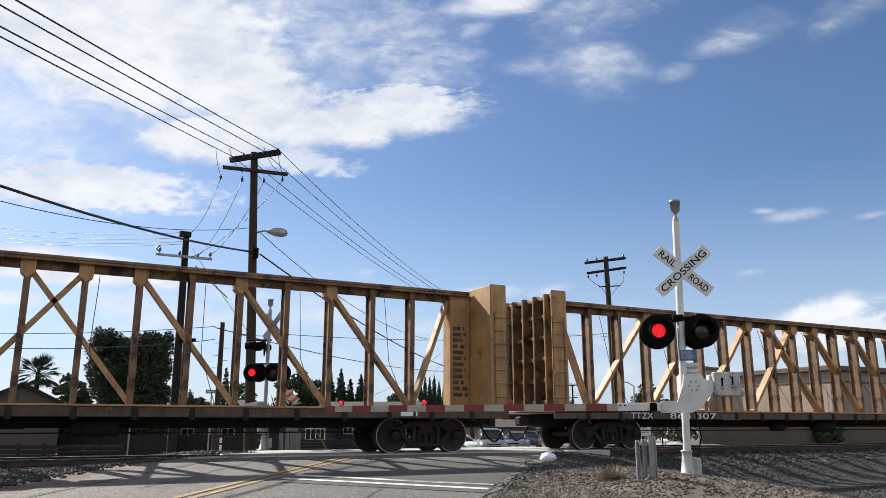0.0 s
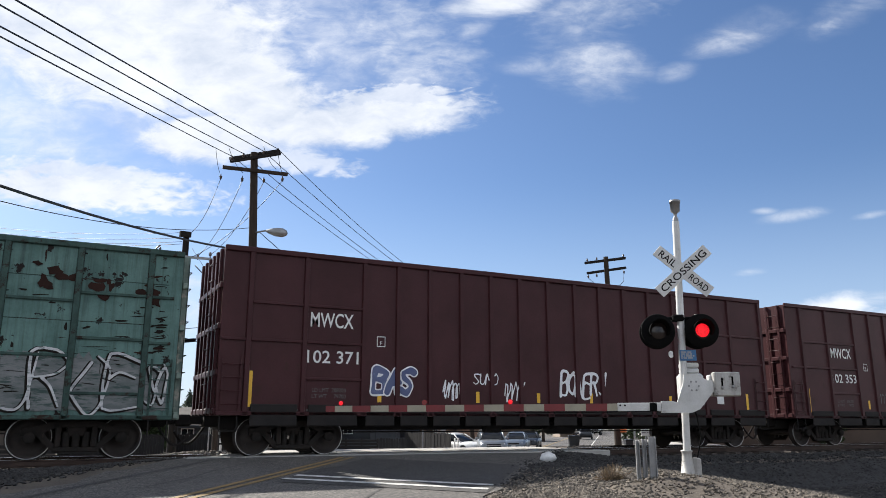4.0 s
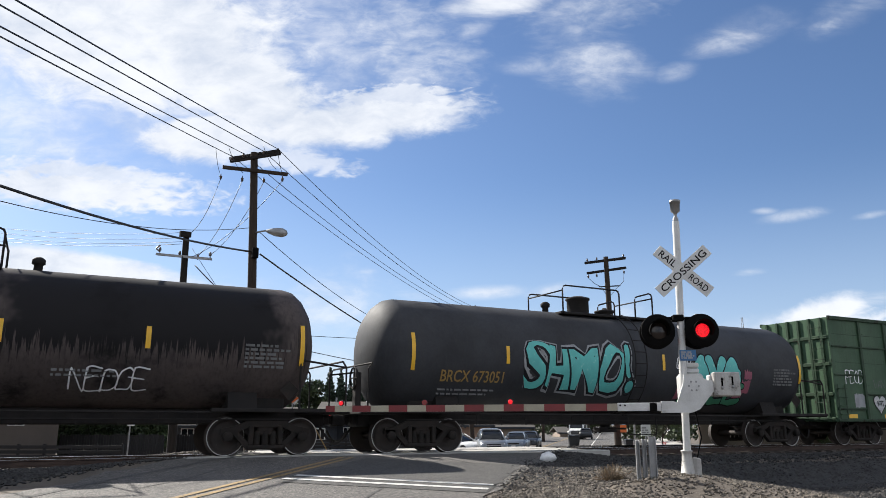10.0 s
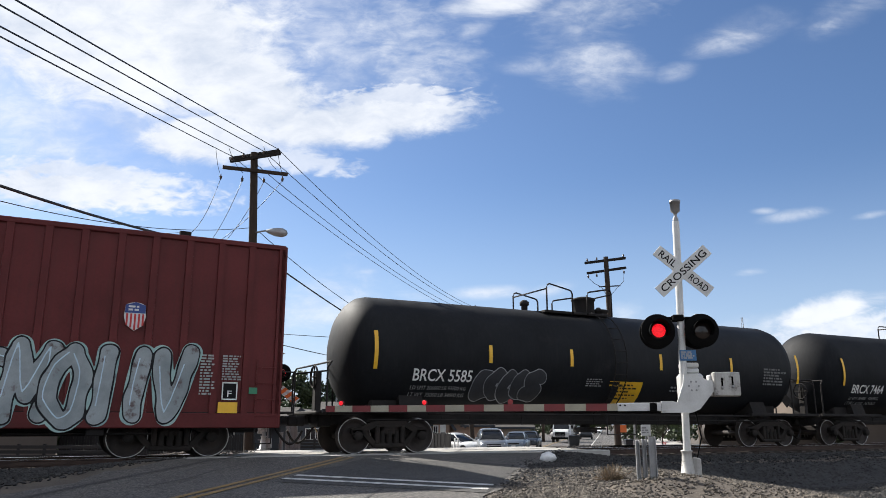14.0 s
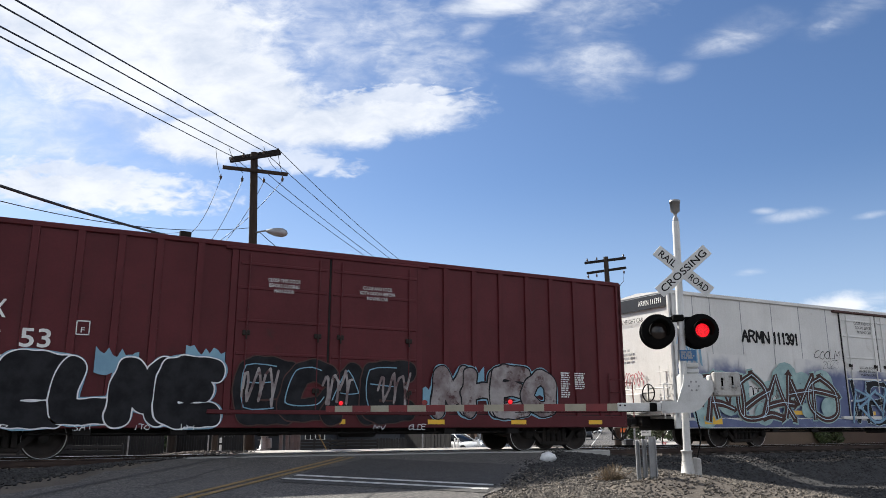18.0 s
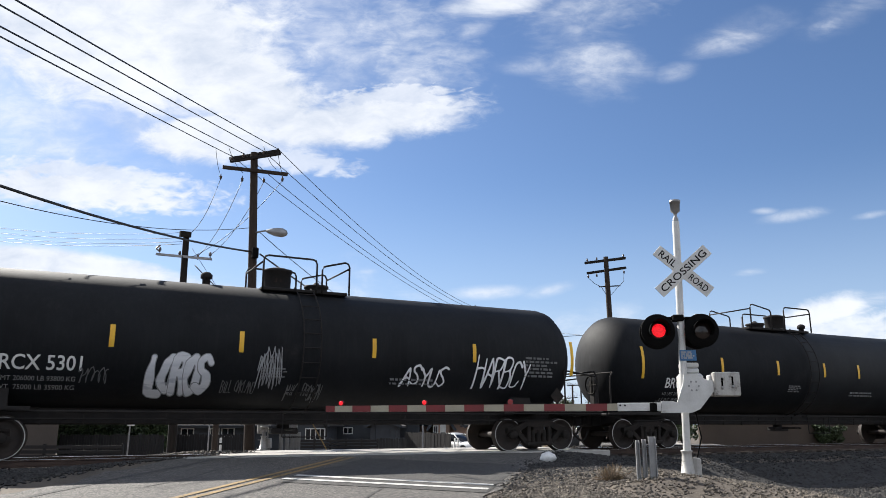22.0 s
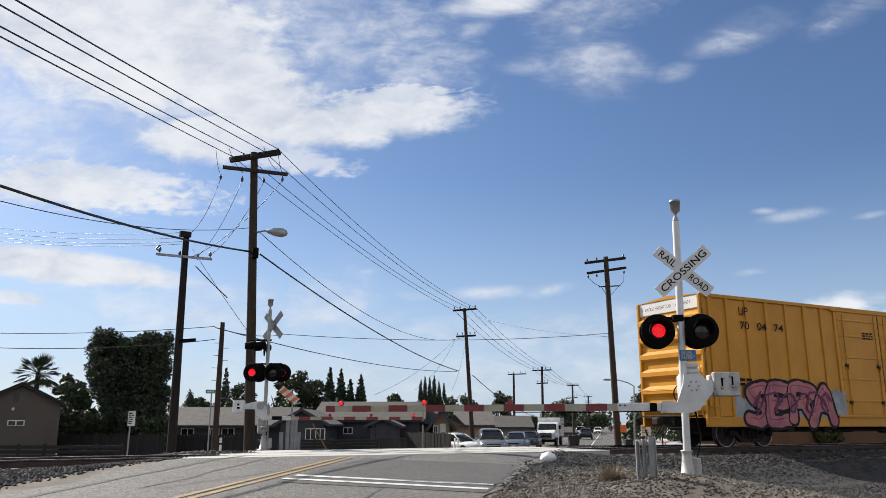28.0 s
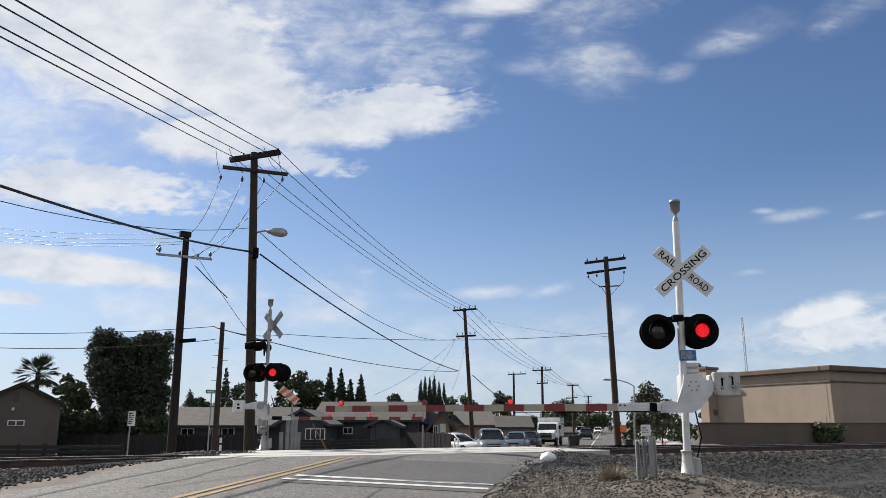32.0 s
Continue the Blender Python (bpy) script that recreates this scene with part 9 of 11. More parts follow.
part("jumper_wire", B().tube([at(x, y, 43.4) - o2 for x, y in ((1041, 492), (1052, 502), (1064, 508), (1072, 520))], 0.015, 5).tube([at(x, y, 43.4) - o2 for x, y in ((1104, 486), (1104, 498), (1094, 508), (1082, 522))], 0.015, 5), M_WIRE, P2)
sg = part("pole_sign", B().soft(-0.22, 0.22, -0.26, -0.24, -0.2, 0.2, 0.01), M_ORANGE, P2, "orange sign on the pole", loc=at(1098, 759, 43.2) - o2)
# poles down the street
FARP = []
for bx, by, tx_, ty_, d, arms in ((838, 790, 822, 546, 62, ((802, 550, 843, 547), (808, 596, 842, 594))), (911, 788, 909, 661, 105, ((899, 663, 931, 662),)), (962, 788, 959, 649, 96, ((942, 656, 976, 655), (950, 679, 970, 678))),
                                 (1016, 786, 1013, 681, 128, ((1004, 683, 1024, 682), (1005, 705, 1022, 704))), (1043, 784, 1041, 701, 160, ((1034, 703, 1048, 702), (1036, 712, 1047, 712))), (1062, 780, 1061, 714, 200, ((1055, 716, 1068, 715),)),
                                 (1082, 778, 1081, 723, 240, ((1076, 726, 1087, 726),))):
    b_, t_ = at(bx, by, d), at(tx_, ty_, d)
    zz = gz_at(b_)
    p, h = pole(b_.x, b_.y, zz, t_.z, 0.19, M_POLE, "wooden utility pole standing along the street", (t_.x - b_.x, t_.y - b_.y))
    for x0, y0, x1, y1 in arms:
        beam(p, at(x0, y0, d + 0.4), at(x1, y1, d - 0.4), 0.14, M_POLED)
        for k in (0.05, 0.3, 0.7, 0.95):
            knob(p, at(x0 + (x1 - x0) * k, y0 + (y1 - y0) * k - 2, d))
    FARP.append(p)
# wires overhead from the tall pole to behind the viewer, and on to the next pole down the street
for q, (x, y, d) in zip(T_INS, ((0, 58, 10.5), (0, 40, 10.2), (0, 2, 9.8), (41, 0, 9.2))):
    e = at(x, y, d)
    far_e = q + (e - q) * 1.9
    wire(q, far_e, 0.06, 0.014)
nxt = [at(x, y, 62) for x, y in ((803, 549), (815, 547), (829, 545), (842, 545))]
for q, e, sag in zip(T_INS, nxt, (0.45, 0.6, 0.65, 0.8)):
    wire(q, e, sag, 0.014)
for k, d, row in ((0, 62, 0),):
    for (x0, y0), (x1, y1) in zip(((803, 549), (815, 547), (829, 545), (842, 545)), ((943, 654), (952, 653), (966, 653), (975, 653))):
        wire(at(x0, y0, 62), at(x1, y1, 96), 0.6, 0.016)
for (x0, y0), (x1, y1) in zip(((943, 654), (952, 653), (966, 653), (975, 653)), ((1005, 682), (1010, 681), (1018, 681), (1023, 681))):
    wire(at(x0, y0, 96), at(x1, y1, 128), 0.5, 0.02)
for x0, x1 in ((1005, 1035), (1023, 1047)):
    wire(at(x0, 682, 128), at(x1, 702, 160), 0.5, 0.025)
# drops from the tall pole to the left pole
for q, (x, y) in zip(D_INS, ((338, 412), (352, 452), (372, 452), (340, 455))):
    wire(q - Vector((0, 0, 0.2)), at(x, y, 28), 0.35, 0.011, 10)
for (xa, ya), (xb, yb) in (((382, 262), (389, 306)), ((405, 262), (430, 306)), ((466, 258), (489, 300)), ((492, 270), (500, 306))):
    wire(at(xa, ya, 28), at(xb, yb, 28), 0.15, 0.01, 8)
# telephone cable across the picture
wire(at(0, 329, 16), at(446, 446, 28), 0.18, 0.035, label="thick black telephone cable")
wire(at(460, 450, 28), at(812, 657, 62), 0.55, 0.03, label="thick black telephone cable")
wire(at(0, 356, 18), at(446, 403, 28), 0.35, 0.012)
for y0, y1 in ((404, 412), (413, 421), (421, 428), (427, 432)):
    wire(at(0, y0, 34), at(322, y1, 28), 0.15, 0.01)
wire(at(460, 412, 28), at(822, 597, 62), 1.6, 0.014)
wire(at(0, 590, 30), at(381, 578, 31), 0.1, 0.014)
wire(at(0, 616, 29), at(381, 601, 31), 0.15, 0.016)
wire(at(381, 580, 31), at(808, 658, 62), 0.45, 0.02)
wire(at(505, 592, 40), at(1078, 590, 43.6), 0.35, 0.016)
wire(at(381, 580, 31), at(505, 592, 40), 0.2, 0.016)
wire(at(340, 440, 28.2), at(437, 585, 27), 0.05, 0.008, 6, "thin guy wire of the leaning pole", "guy_wire")
wire(at(345, 470, 28.2), at(402, 527, 27.5), 0.02, 0.02, 6, "thin guy wire of the leaning pole", "guy_wire")
wire(at(836, 664, 62), at(966, 740, 96), 0.8, 0.03)
wire(at(842, 560, 62), at(1075, 596, 43.6), 0.3, 0.012)
for x0, y0, d0, x1, y1 in ((806, 600, 62, 660, 700), (806, 602, 62, 735, 690), (825, 600, 62, 800, 690)):
    wire(at(x0, y0, d0), at(x1, y1, 52), 0.5, 0.01, 8)
# cobra lamp down the street on a steel pole
cl = at(1123, 790, 60)
L2 = thing("street_lamp", (cl.x, cl.y, gz_at(cl)), "grey steel street lamp with a long curved arm", "street lamp")
part("lamp_post", B().cyl((0, 0, 0), at(1122, 684, 60) - L2.matrix_basis.translation, 0.08, 0.05, n=10), M_GALV, L2)
part("lamp_arm", B().tube([at(x, y, 60) - L2.matrix_basis.translation for x, y in ((1122, 684), (1112, 678), (1095, 673), (1078, 672))], 0.04, 8), M_GALV, L2)
part("lamp_head", B().soft(-0.35, 0.35, -0.12, 0.12, -0.08, 0.06, 0.04), M_GALV, L2, loc=at(1074, 672, 60) - L2.matrix_basis.translation)
# ======== houses, trees and vehicles beyond the track ========
ft = at(1466, 647, 48)
BX, BY, BTOP, BLOW = ft.x, ft.y, ft.z, -1.45
shop = thing("commercial_building", (BX, BY, BLOW), "low tan stucco commercial building with a flat parapet roof", "building")
H = BTOP - BLOW
far_y = 10.0
part("front_wall", B().soft(0, 60, 0, 0.3, 0, H - 0.35, 0.02), M_STUCCO, shop)
part("side_wall", B().soft(0, 0.3, 0.3, far_y, 0, H - 0.35, 0.02), M_STUCCO, shop, "sunlit side wall")
part("back_wall", B().soft(0.3, 60, far_y, far_y + 0.3, 0, H - 0.35, 0.02), M_STUCCO, shop)
part("roof", B().soft(0.3, 60, 0.3, far_y, H - 0.7, H - 0.5, 0.02), M_CONC, shop)
part("parapet_cap", B().soft(-0.35, 60.2, -0.35, 0.4, H - 0.35, H, 0.06), M_STUCCOD, shop, "darker overhanging cap")
part("parapet_cap", B().soft(-0.35, 0.4, 0.4, far_y + 0.3, H - 0.35, H, 0.06), M_STUCCOD, shop)
part("wall_band", B().soft(-0.05, 60, -0.05, 0.0, H - 1.05, H - 0.93, 0.02), M_STUCCOG, shop)
part("wall_band", B().soft(-0.05, 0.0, 0.0, far_y, H - 1.05, H - 0.93, 0.02), M_STUCCOG, shop)
# low yard wall before it
yw = thing("yard_wall", (BX, BY, BLOW), "low brown stucco yard wall before the building", "wall")
part("wall_face", B().soft(-14.0, 60, -2.6, -2.4, 0, 2.25, 0.02), M_STUCCOD, yw)
part("wall_cap", B().soft(-14.05, 60, -2.65, -2.35, 2.25, 2.3, 0.01), M_STUCCOG, yw)


def leaf_cloud(blobs, n, size, seed, flat=0.6):
    """Leaves strewn over the skin of many small clumps: one mesh of quads."""
    rs = np.random.RandomState(seed)
    vol = np.array([b[3] * b[4] for b in blobs], float)
    pick = rs.choice(len(blobs), n, p=vol / vol.sum())
    b = B()
    vs, fs = [], []
    for i in range(n):
        x, y, z, rx, rz = blobs[pick[i]]
        d = rs.normal(size=3)
        d /= np.linalg.norm(d)
        k = rs.uniform(0.55, 1.08)
        c = np.array([x + d[0] * rx * k, y + d[1] * rx * k, z + d[2] * rz * k])
        u = rs.normal(size=3)
        u /= np.linalg.norm(u)
        w = np.cross(u, d + rs.normal(size=3) * 0.5)
        w /= np.linalg.norm(w) + 1e-6
        s = size * rs.uniform(0.6, 1.3)
        o = len(vs)
        vs += [tuple(c - u * s), tuple(c + w * s * flat), tuple(c + u * s), tuple(c - w * s * flat)]
        fs.append((o, o + 1, o + 2, o + 3))
    b.v, b.f, b.s = vs, fs, [False] * n
    return b


def tree(x, y, h, w, seed, leaf, label, kind="broad", n=2600, size=0.16, trunk=0.2, base=None, name="tree"):
    rs = random.Random(seed)
    z0 = ground_z(x, y) if base is None else base
    t = thing(name, (x, y, z0), label, "tree", "trees beyond the track")
    blobs = []
    tr = B()
    if kind == "broad":
        low = h * (0.32 if h < 5.5 else 0.16)
        tr.cyl((0, 0, -0.2), (0.1, 0, low), trunk, trunk * 0.7, n=10)
        for k in range(7):
            a = rs.uniform(0, 6.28)
            e = (math.cos(a) * w * rs.uniform(0.2, 0.38), math.sin(a) * w * rs.uniform(0.2, 0.38), low + (h - low) * rs.uniform(0.35, 0.75))
            tr.cyl((0.1, 0, low * rs.uniform(0.8, 1.0)), e, trunk * 0.45, trunk * 0.15, n=7)
        for k in range(26):
            a, q = rs.uniform(0, 6.28), rs.uniform(0, 1) ** 0.5
            zz = rs.uniform(0, 1)
            rad = w * 0.5 * math.sqrt(max(0.1, 1 - (2 * zz - 0.9) ** 2 * 0.8))
            r = rs.uniform(0.10, 0.19) * w
            blobs.append((math.cos(a) * q * (rad - r * 0.6), math.sin(a) * q * (rad - r * 0.6), low + (h - low) * (0.08 + 0.84 * zz), r, r * 0.8))
    elif kind == "column":
        tr.cyl((0, 0, -0.2), (0, 0, h * 0.7), trunk, trunk * 0.3, n=8)
        for k in range(26):
            zz = k / 25
            rad = w * 0.5 * min(1, 0.35 + 1.6 * zz) * (1 - zz ** 2.4) + 0.08
            blobs.append((rs.uniform(-0.05, 0.05) * w, rs.uniform(-0.05, 0.05) * w, 0.2 + (h - 0.3) * zz, max(rad, 0.1), h * 0.06))
    elif kind == "cone":
        tr.cyl((0, 0, -0.2), (0, 0, h * 0.95), trunk, 0.02, n=8)
        for k in range(16):
            zz = 0.1 + 0.9 * k / 15
            rad = w * 0.5 * (1 - zz) ** 0.8 + 0.06
            m = 6 if zz < 0.8 else 3
            for j in range(m):
                a = 6.28 * j / m + k * 0.7
                blobs.append((math.cos(a) * rad * 0.65, math.sin(a) * rad * 0.65, h * zz - 0.1 * rad, rad * 0.42 + 0.05, h * 0.035))
    elif kind == "ivy":
        tr.cyl((0, 0, -0.2), (0, 0, h * 0.8), trunk, trunk * 0.6, n=10)
        for k in range(15):
            zz = (k + 0.5) / 15
            lean = -0.04 * w if zz > 0.55 else 0.06 * w
            for j in range(-3, 4):
                for b_ in (-0.3, 0.0, 0.3):
                    r = rs.uniform(0.07, 0.13) * w
                    lim = w * 0.5 * (0.58 if zz < 0.3 else 0.80 if zz < 0.5 else 0.98) - r * 0.85
                    top = h * (0.985 - (0.05 if -1.5 < j < 1 else 0.0) - 0.02 * rs.random())
                    a = lean + lim * j / 3 + rs.uniform(-0.055, 0.055) * w
                    blobs.append((a, b_ * w + rs.uniform(-0.05, 0.05) * w, min(h * zz, top - r), r, r * rs.uniform(0.9, 1.2)))
    part("trunk", tr, M_BARK, t)
    part("crown", leaf_cloud(blobs, n, size, seed), leaf, t)
    return t


def at_ground(px, d):
    q = at(px, 790, d)
    return q.x, q.y


def plant(px, py_top, d, wpx, seed, leaf, label, kind, n, size, **kw):
    """A tree whose crown reaches the picture height py_top at depth d."""
    x, y = at_ground(px, d)
    z0 = ground_z(x, y)
    return tree(x, y, at(px, py_top, d).z - z0, wpx * d / 1375, seed, leaf, label, kind, n, size, **kw)


plant(222, 584, 48, 132, 1, M_LEAF_IVY, "tall square ivy-grown tree with dense dark foliage", "ivy", 90000, 0.085, trunk=0.5)
plant(108, 655, 52, 90, 2, M_LEAF_OAK, "dark bushy tree behind the beige house", "broad", 4200, 0.16)
plant(135, 690, 50, 70, 3, M_LEAF_OAK, "dark bushy tree behind the beige house", "broad", 3200, 0.16)
plant(120, 725, 47, 60, 60, M_LEAF_OAK, "dense dark shrub by the beige house", "ivy", 9000, 0.1)
plant(172, 728, 47, 62, 61, M_LEAF_OAK, "dense dark shrub under the ivy-grown tree", "ivy", 9000, 0.1)
plant(265, 735, 47, 60, 62, M_LEAF_OAK, "dense dark shrub under the ivy-grown tree", "ivy", 8000, 0.1)
plant(330, 690, 75, 30, 4, M_LEAF_CYP, "dark slender cypress behind the houses", "column", 1500, 0.15, trunk=0.1)
plant(345, 705, 80, 60, 5, M_LEAF_OAK, "distant round tree behind the houses", "broad", 1500, 0.22)
plant(392, 655, 85, 34, 6, M_LEAF_CON, "dark pointed conifer behind the houses", "cone", 1800, 0.18, trunk=0.12)
plant(420, 680, 80, 70, 7, M_LEAF_OAK, "distant broad tree with dark leaves", "broad", 2400, 0.2)
plant(530, 655, 78, 95, 8, M_LEAF_OAK, "large round dark-leaved tree behind the houses", "broad", 4600, 0.2)
plant(495, 672, 80, 70, 9, M_LEAF_OAK, "large round dark-leaved tree behind the houses", "broad", 2600, 0.2)
for i, (px, py, w) in enumerate(((580, 655, 42), (600, 658, 42), (617, 675, 36), (636, 666, 40))):
    plant(px, py, 92, w, 20 + i, M_LEAF_CON, "dark pointed conifer in a row", "cone", 4200, 0.19, trunk=0.12)
plant(692, 690, 90, 56, 30, M_LEAF_OAK, "round tree behind the roofs", "broad", 2200, 0.2)
for i, (px, py) in enumerate(((744, 676), (752, 670), (760, 672), (768, 669), (777, 679), (786, 683))):
    plant(px, py, 98, 14, 40 + i, M_LEAF_CYP, "dark slender cypress in a row", "column", 5000, 0.1, trunk=0.08)
plant(815, 700, 95, 70, 50, M_LEAF_OAK, "round tree behind the roofs", "broad", 2200, 0.22)
plant(890, 690, 105, 52, 51, M_LEAF_OAK, "dark round street tree", "broad", 2400, 0.22)
plant(1000, 712, 150, 90, 52, M_LEAF_OAK, "broad street tree in the distance", "broad", 2400, 0.32)
plant(1050, 725, 190, 80, 53, M_LEAF_OAK, "broad street tree in the distance", "broad", 1800, 0.4)
plant(942, 735, 110, 30, 54, M_LEAF_OAK, "low tree beside the street", "broad", 1200, 0.22)
plant(1150, 678, 62, 82, 55, M_LEAF_OLIVE, "airy olive-green street tree", "broad", 3800, 0.13, trunk=0.12)
plant(1172, 715, 66, 60, 56, M_LEAF_OLIVE, "airy olive-green street tree", "broad", 2200, 0.13, trunk=0.1)
plant(1252, 632, 80, 40, 57, M_LEAF_OAK, "round tree behind the tan building", "broad", 1600, 0.18)

# far line of gardens and street trees along the horizon
rs2 = np.random.RandomState(5)
mass = []
for px, d, top, n_ in ((300, 95, 712, 5), (350, 100, 706, 6), (440, 100, 702, 8), (520, 96, 700, 8), (640, 110, 716, 5), (700, 110, 716, 4), (820, 120, 722, 8), (860, 125, 716, 6), (990, 170, 722, 8), (1030, 200, 726, 10), (1060, 240, 734, 8), (1130, 90, 738, 8), (1180, 85, 730, 8), (1200, 85, 738, 6), (950, 150, 738, 6), (250, 90, 715, 6), (30, 90, 722, 6), (90, 90, 716, 6)):
    for k in range(n_):
        q = at(px + rs2.uniform(-34, 34), 790, d * rs2.uniform(0.95, 1.1))
        hh = (at(px, top, d).z + 0.9) * rs2.uniform(0.7, 1.0)
        for j in range(3):
            r = hh * rs2.uniform(0.16, 0.26)
            mass.append((q.x + rs2.uniform(-1, 1), q.y + rs2.uniform(-1, 1), -0.9 + (hh - r) * (0.25 + 0.75 * j / 2), r * 1.2, r))
solid("far_trees", leaf_cloud(mass, 24000, 0.3, 6), M_LEAF_OAK, "dark line of garden trees along the horizon", "trees", kind="stuff")
# ======== houses, fences and small street things ========
TURN = -27.47


def spot(px, d):
    q = at(px, 790, d)
    return q.x, q.y


def house(px0, px1, d, eave_y, ridge_y, wallm, roofm, label, depth=8.0, gable=False, windows=(), door=None, over=0.5, trim=M_TRIMD, base=None, chim=None, own=None):
    """A one-storey house whose front runs across the view. windows: (picture x0, x1, y0, y1)."""
    x, y = spot(px0, d)
    x2, y2 = spot(px1, d)
    z0 = (ground_z(x, y) if base is None else base)
    turn, w = TURN, math.hypot(x2 - x, y2 - y)
    if own:      # its own width and turn, set by its right-hand corner
        w, turn = own
        x, y = x2 - w * math.cos(radians(turn)), y2 - w * math.sin(radians(turn))
    t = thing("house", pose(x, y, z0, 0, 0, turn), label, "house", "houses along the street")
    zt, zr = at(px1, eave_y, d).z - z0, at((px0 + px1) / 2, ridge_y, d + (0 if gable else depth / 2)).z - z0
    walls = B().soft(0, w, 0, 0.2, -0.3, zt, 0.01)
    if gable:
        walls.prism([(0, 0, zt), (w, 0, zt), (w / 2, 0, zr - 0.1)], (0, 0.2, 0))
    part("front_wall", walls, wallm, t)
    part("side_wall", B().soft(0, 0.2, 0.2, depth, -0.3, zt, 0.01), wallm, t)
    part("side_wall", B().soft(w - 0.2, w, 0.2, depth, -0.3, zt, 0.01), wallm, t)
    part("back_wall", B().soft(0.2, w - 0.2, depth - 0.2, depth, -0.3, zt, 0.01), wallm, t)
    o = over
    if gable:
        for s in (0, 1):
            xe = -o if s == 0 else w + o
            drop = (zr - zt) / (w / 2) * o
            p = [(xe, -o, zt - drop), (w / 2, -o, zr), (w / 2, depth + o, zr), (xe, depth + o, zt - drop)]
            if s:
                p = p[::-1]
            part("roof_slope", B().prism(p, (0, 0, 0.14)), roofm, t)
            part("fascia", B().bar((xe, -o - 0.02, zt - drop + 0.05), (w / 2, -o - 0.02, zr + 0.05), 0.04, 0.2), trim, t)
    else:
        for s in (0, 1):
            ye = -o if s == 0 else depth + o
            drop = (zr - zt) / (depth / 2) * o
            p = [(-o, ye, zt - drop), (w + o, ye, zt - drop), (w + o, depth / 2, zr), (-o, depth / 2, zr)]
            if s:
                p = p[::-1]
            part("roof_slope", B().prism(p, (0, 0, 0.14)), roofm, t)
        part("fascia", B().soft(-o, w + o, -o - 0.04, -o, zt - drop - 0.1, zt - drop + 0.14, 0.01), trim, t)
        part("gutter", B().soft(-o, w + o, -o - 0.12, -o - 0.042, zt - drop + 0.02, zt - drop + 0.12, 0.02), trim, t)
    for wx0, wx1, wy0, wy1 in windows:
        a = math.hypot(*(spot(wx0, d)[i] - (x, y)[i] for i in (0, 1)))
        b = math.hypot(*(spot(wx1, d)[i] - (x, y)[i] for i in (0, 1)))
        za, zb = at(wx0, wy1, d).z - z0, at(wx0, wy0, d).z - z0
        win = part("window", B().soft(a - 0.08, b + 0.08, -0.05, -0.002, za - 0.08, zb + 0.08, 0.015), M_TRIMW, t, "white-framed window")
        mid = (a + b) / 2
        part("pane", B().soft(a, mid - 0.03, -0.06, -0.052, za, zb, 0.004), M_GLASS, win)
        part("pane", B().soft(mid + 0.03, b, -0.06, -0.052, za, zb, 0.004), M_GLASS, win)
    if door:
        a = math.hypot(*(spot(door[0], d)[i] - (x, y)[i] for i in (0, 1)))
        b = math.hypot(*(spot(door[1], d)[i] - (x, y)[i] for i in (0, 1)))
        part("door", B().soft(a, b, -0.06, -0.002, 0.0, 2.05, 0.02), M_TRIMW if door[2] else M_TRIMD, t)
    if chim:
        part("vent_pipe", B().cyl((w * chim, depth / 2, zr), (w * chim, depth / 2, zr + 0.5), 0.08, n=10), M_GALV, t)
    return t, w, zt, zr


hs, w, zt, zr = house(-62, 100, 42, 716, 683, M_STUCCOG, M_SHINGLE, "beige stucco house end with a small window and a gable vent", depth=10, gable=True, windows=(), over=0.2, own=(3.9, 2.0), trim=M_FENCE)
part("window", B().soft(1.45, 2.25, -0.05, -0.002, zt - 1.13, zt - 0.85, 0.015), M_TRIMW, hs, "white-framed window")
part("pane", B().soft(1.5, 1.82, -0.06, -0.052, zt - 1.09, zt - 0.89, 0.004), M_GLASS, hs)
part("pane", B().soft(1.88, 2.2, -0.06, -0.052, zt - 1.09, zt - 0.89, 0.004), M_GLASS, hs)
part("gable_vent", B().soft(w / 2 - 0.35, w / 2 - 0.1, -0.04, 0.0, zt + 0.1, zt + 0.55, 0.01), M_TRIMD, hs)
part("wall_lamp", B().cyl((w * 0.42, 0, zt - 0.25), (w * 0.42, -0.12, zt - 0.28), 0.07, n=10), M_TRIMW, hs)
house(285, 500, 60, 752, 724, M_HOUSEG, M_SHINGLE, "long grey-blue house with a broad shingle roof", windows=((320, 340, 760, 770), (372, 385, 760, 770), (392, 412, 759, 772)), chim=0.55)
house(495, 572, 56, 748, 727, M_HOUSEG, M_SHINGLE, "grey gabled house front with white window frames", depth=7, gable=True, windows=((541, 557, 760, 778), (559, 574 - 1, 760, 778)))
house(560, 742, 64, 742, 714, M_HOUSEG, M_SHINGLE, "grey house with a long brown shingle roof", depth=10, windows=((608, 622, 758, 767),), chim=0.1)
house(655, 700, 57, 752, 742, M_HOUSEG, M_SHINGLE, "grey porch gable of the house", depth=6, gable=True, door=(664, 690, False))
house(718, 768, 66, 750, 728, M_HOUSEP, M_SHINGLE, "peach-coloured house with a brown roof", depth=9)
house(766, 796, 64, 748, 727, M_HOUSEP, M_SHINGLE, "peach-coloured gabled house wing with a white door", depth=9, gable=True, windows=((768, 774, 755, 766),), door=(779, 789, True))
house(794, 815, 72, 748, 737, M_HOUSEP, M_SHINGLE, "small tan gabled porch", depth=6, gable=True)
house(812, 868, 82, 752, 730, M_HOUSEP, M_SHINGLED, "tan house with a dark roof along the street", depth=9)
house(872, 940, 95, 756, 738, M_STUCCO, M_SHINGLE, "tan house with a wide pale roof along the street", depth=10)
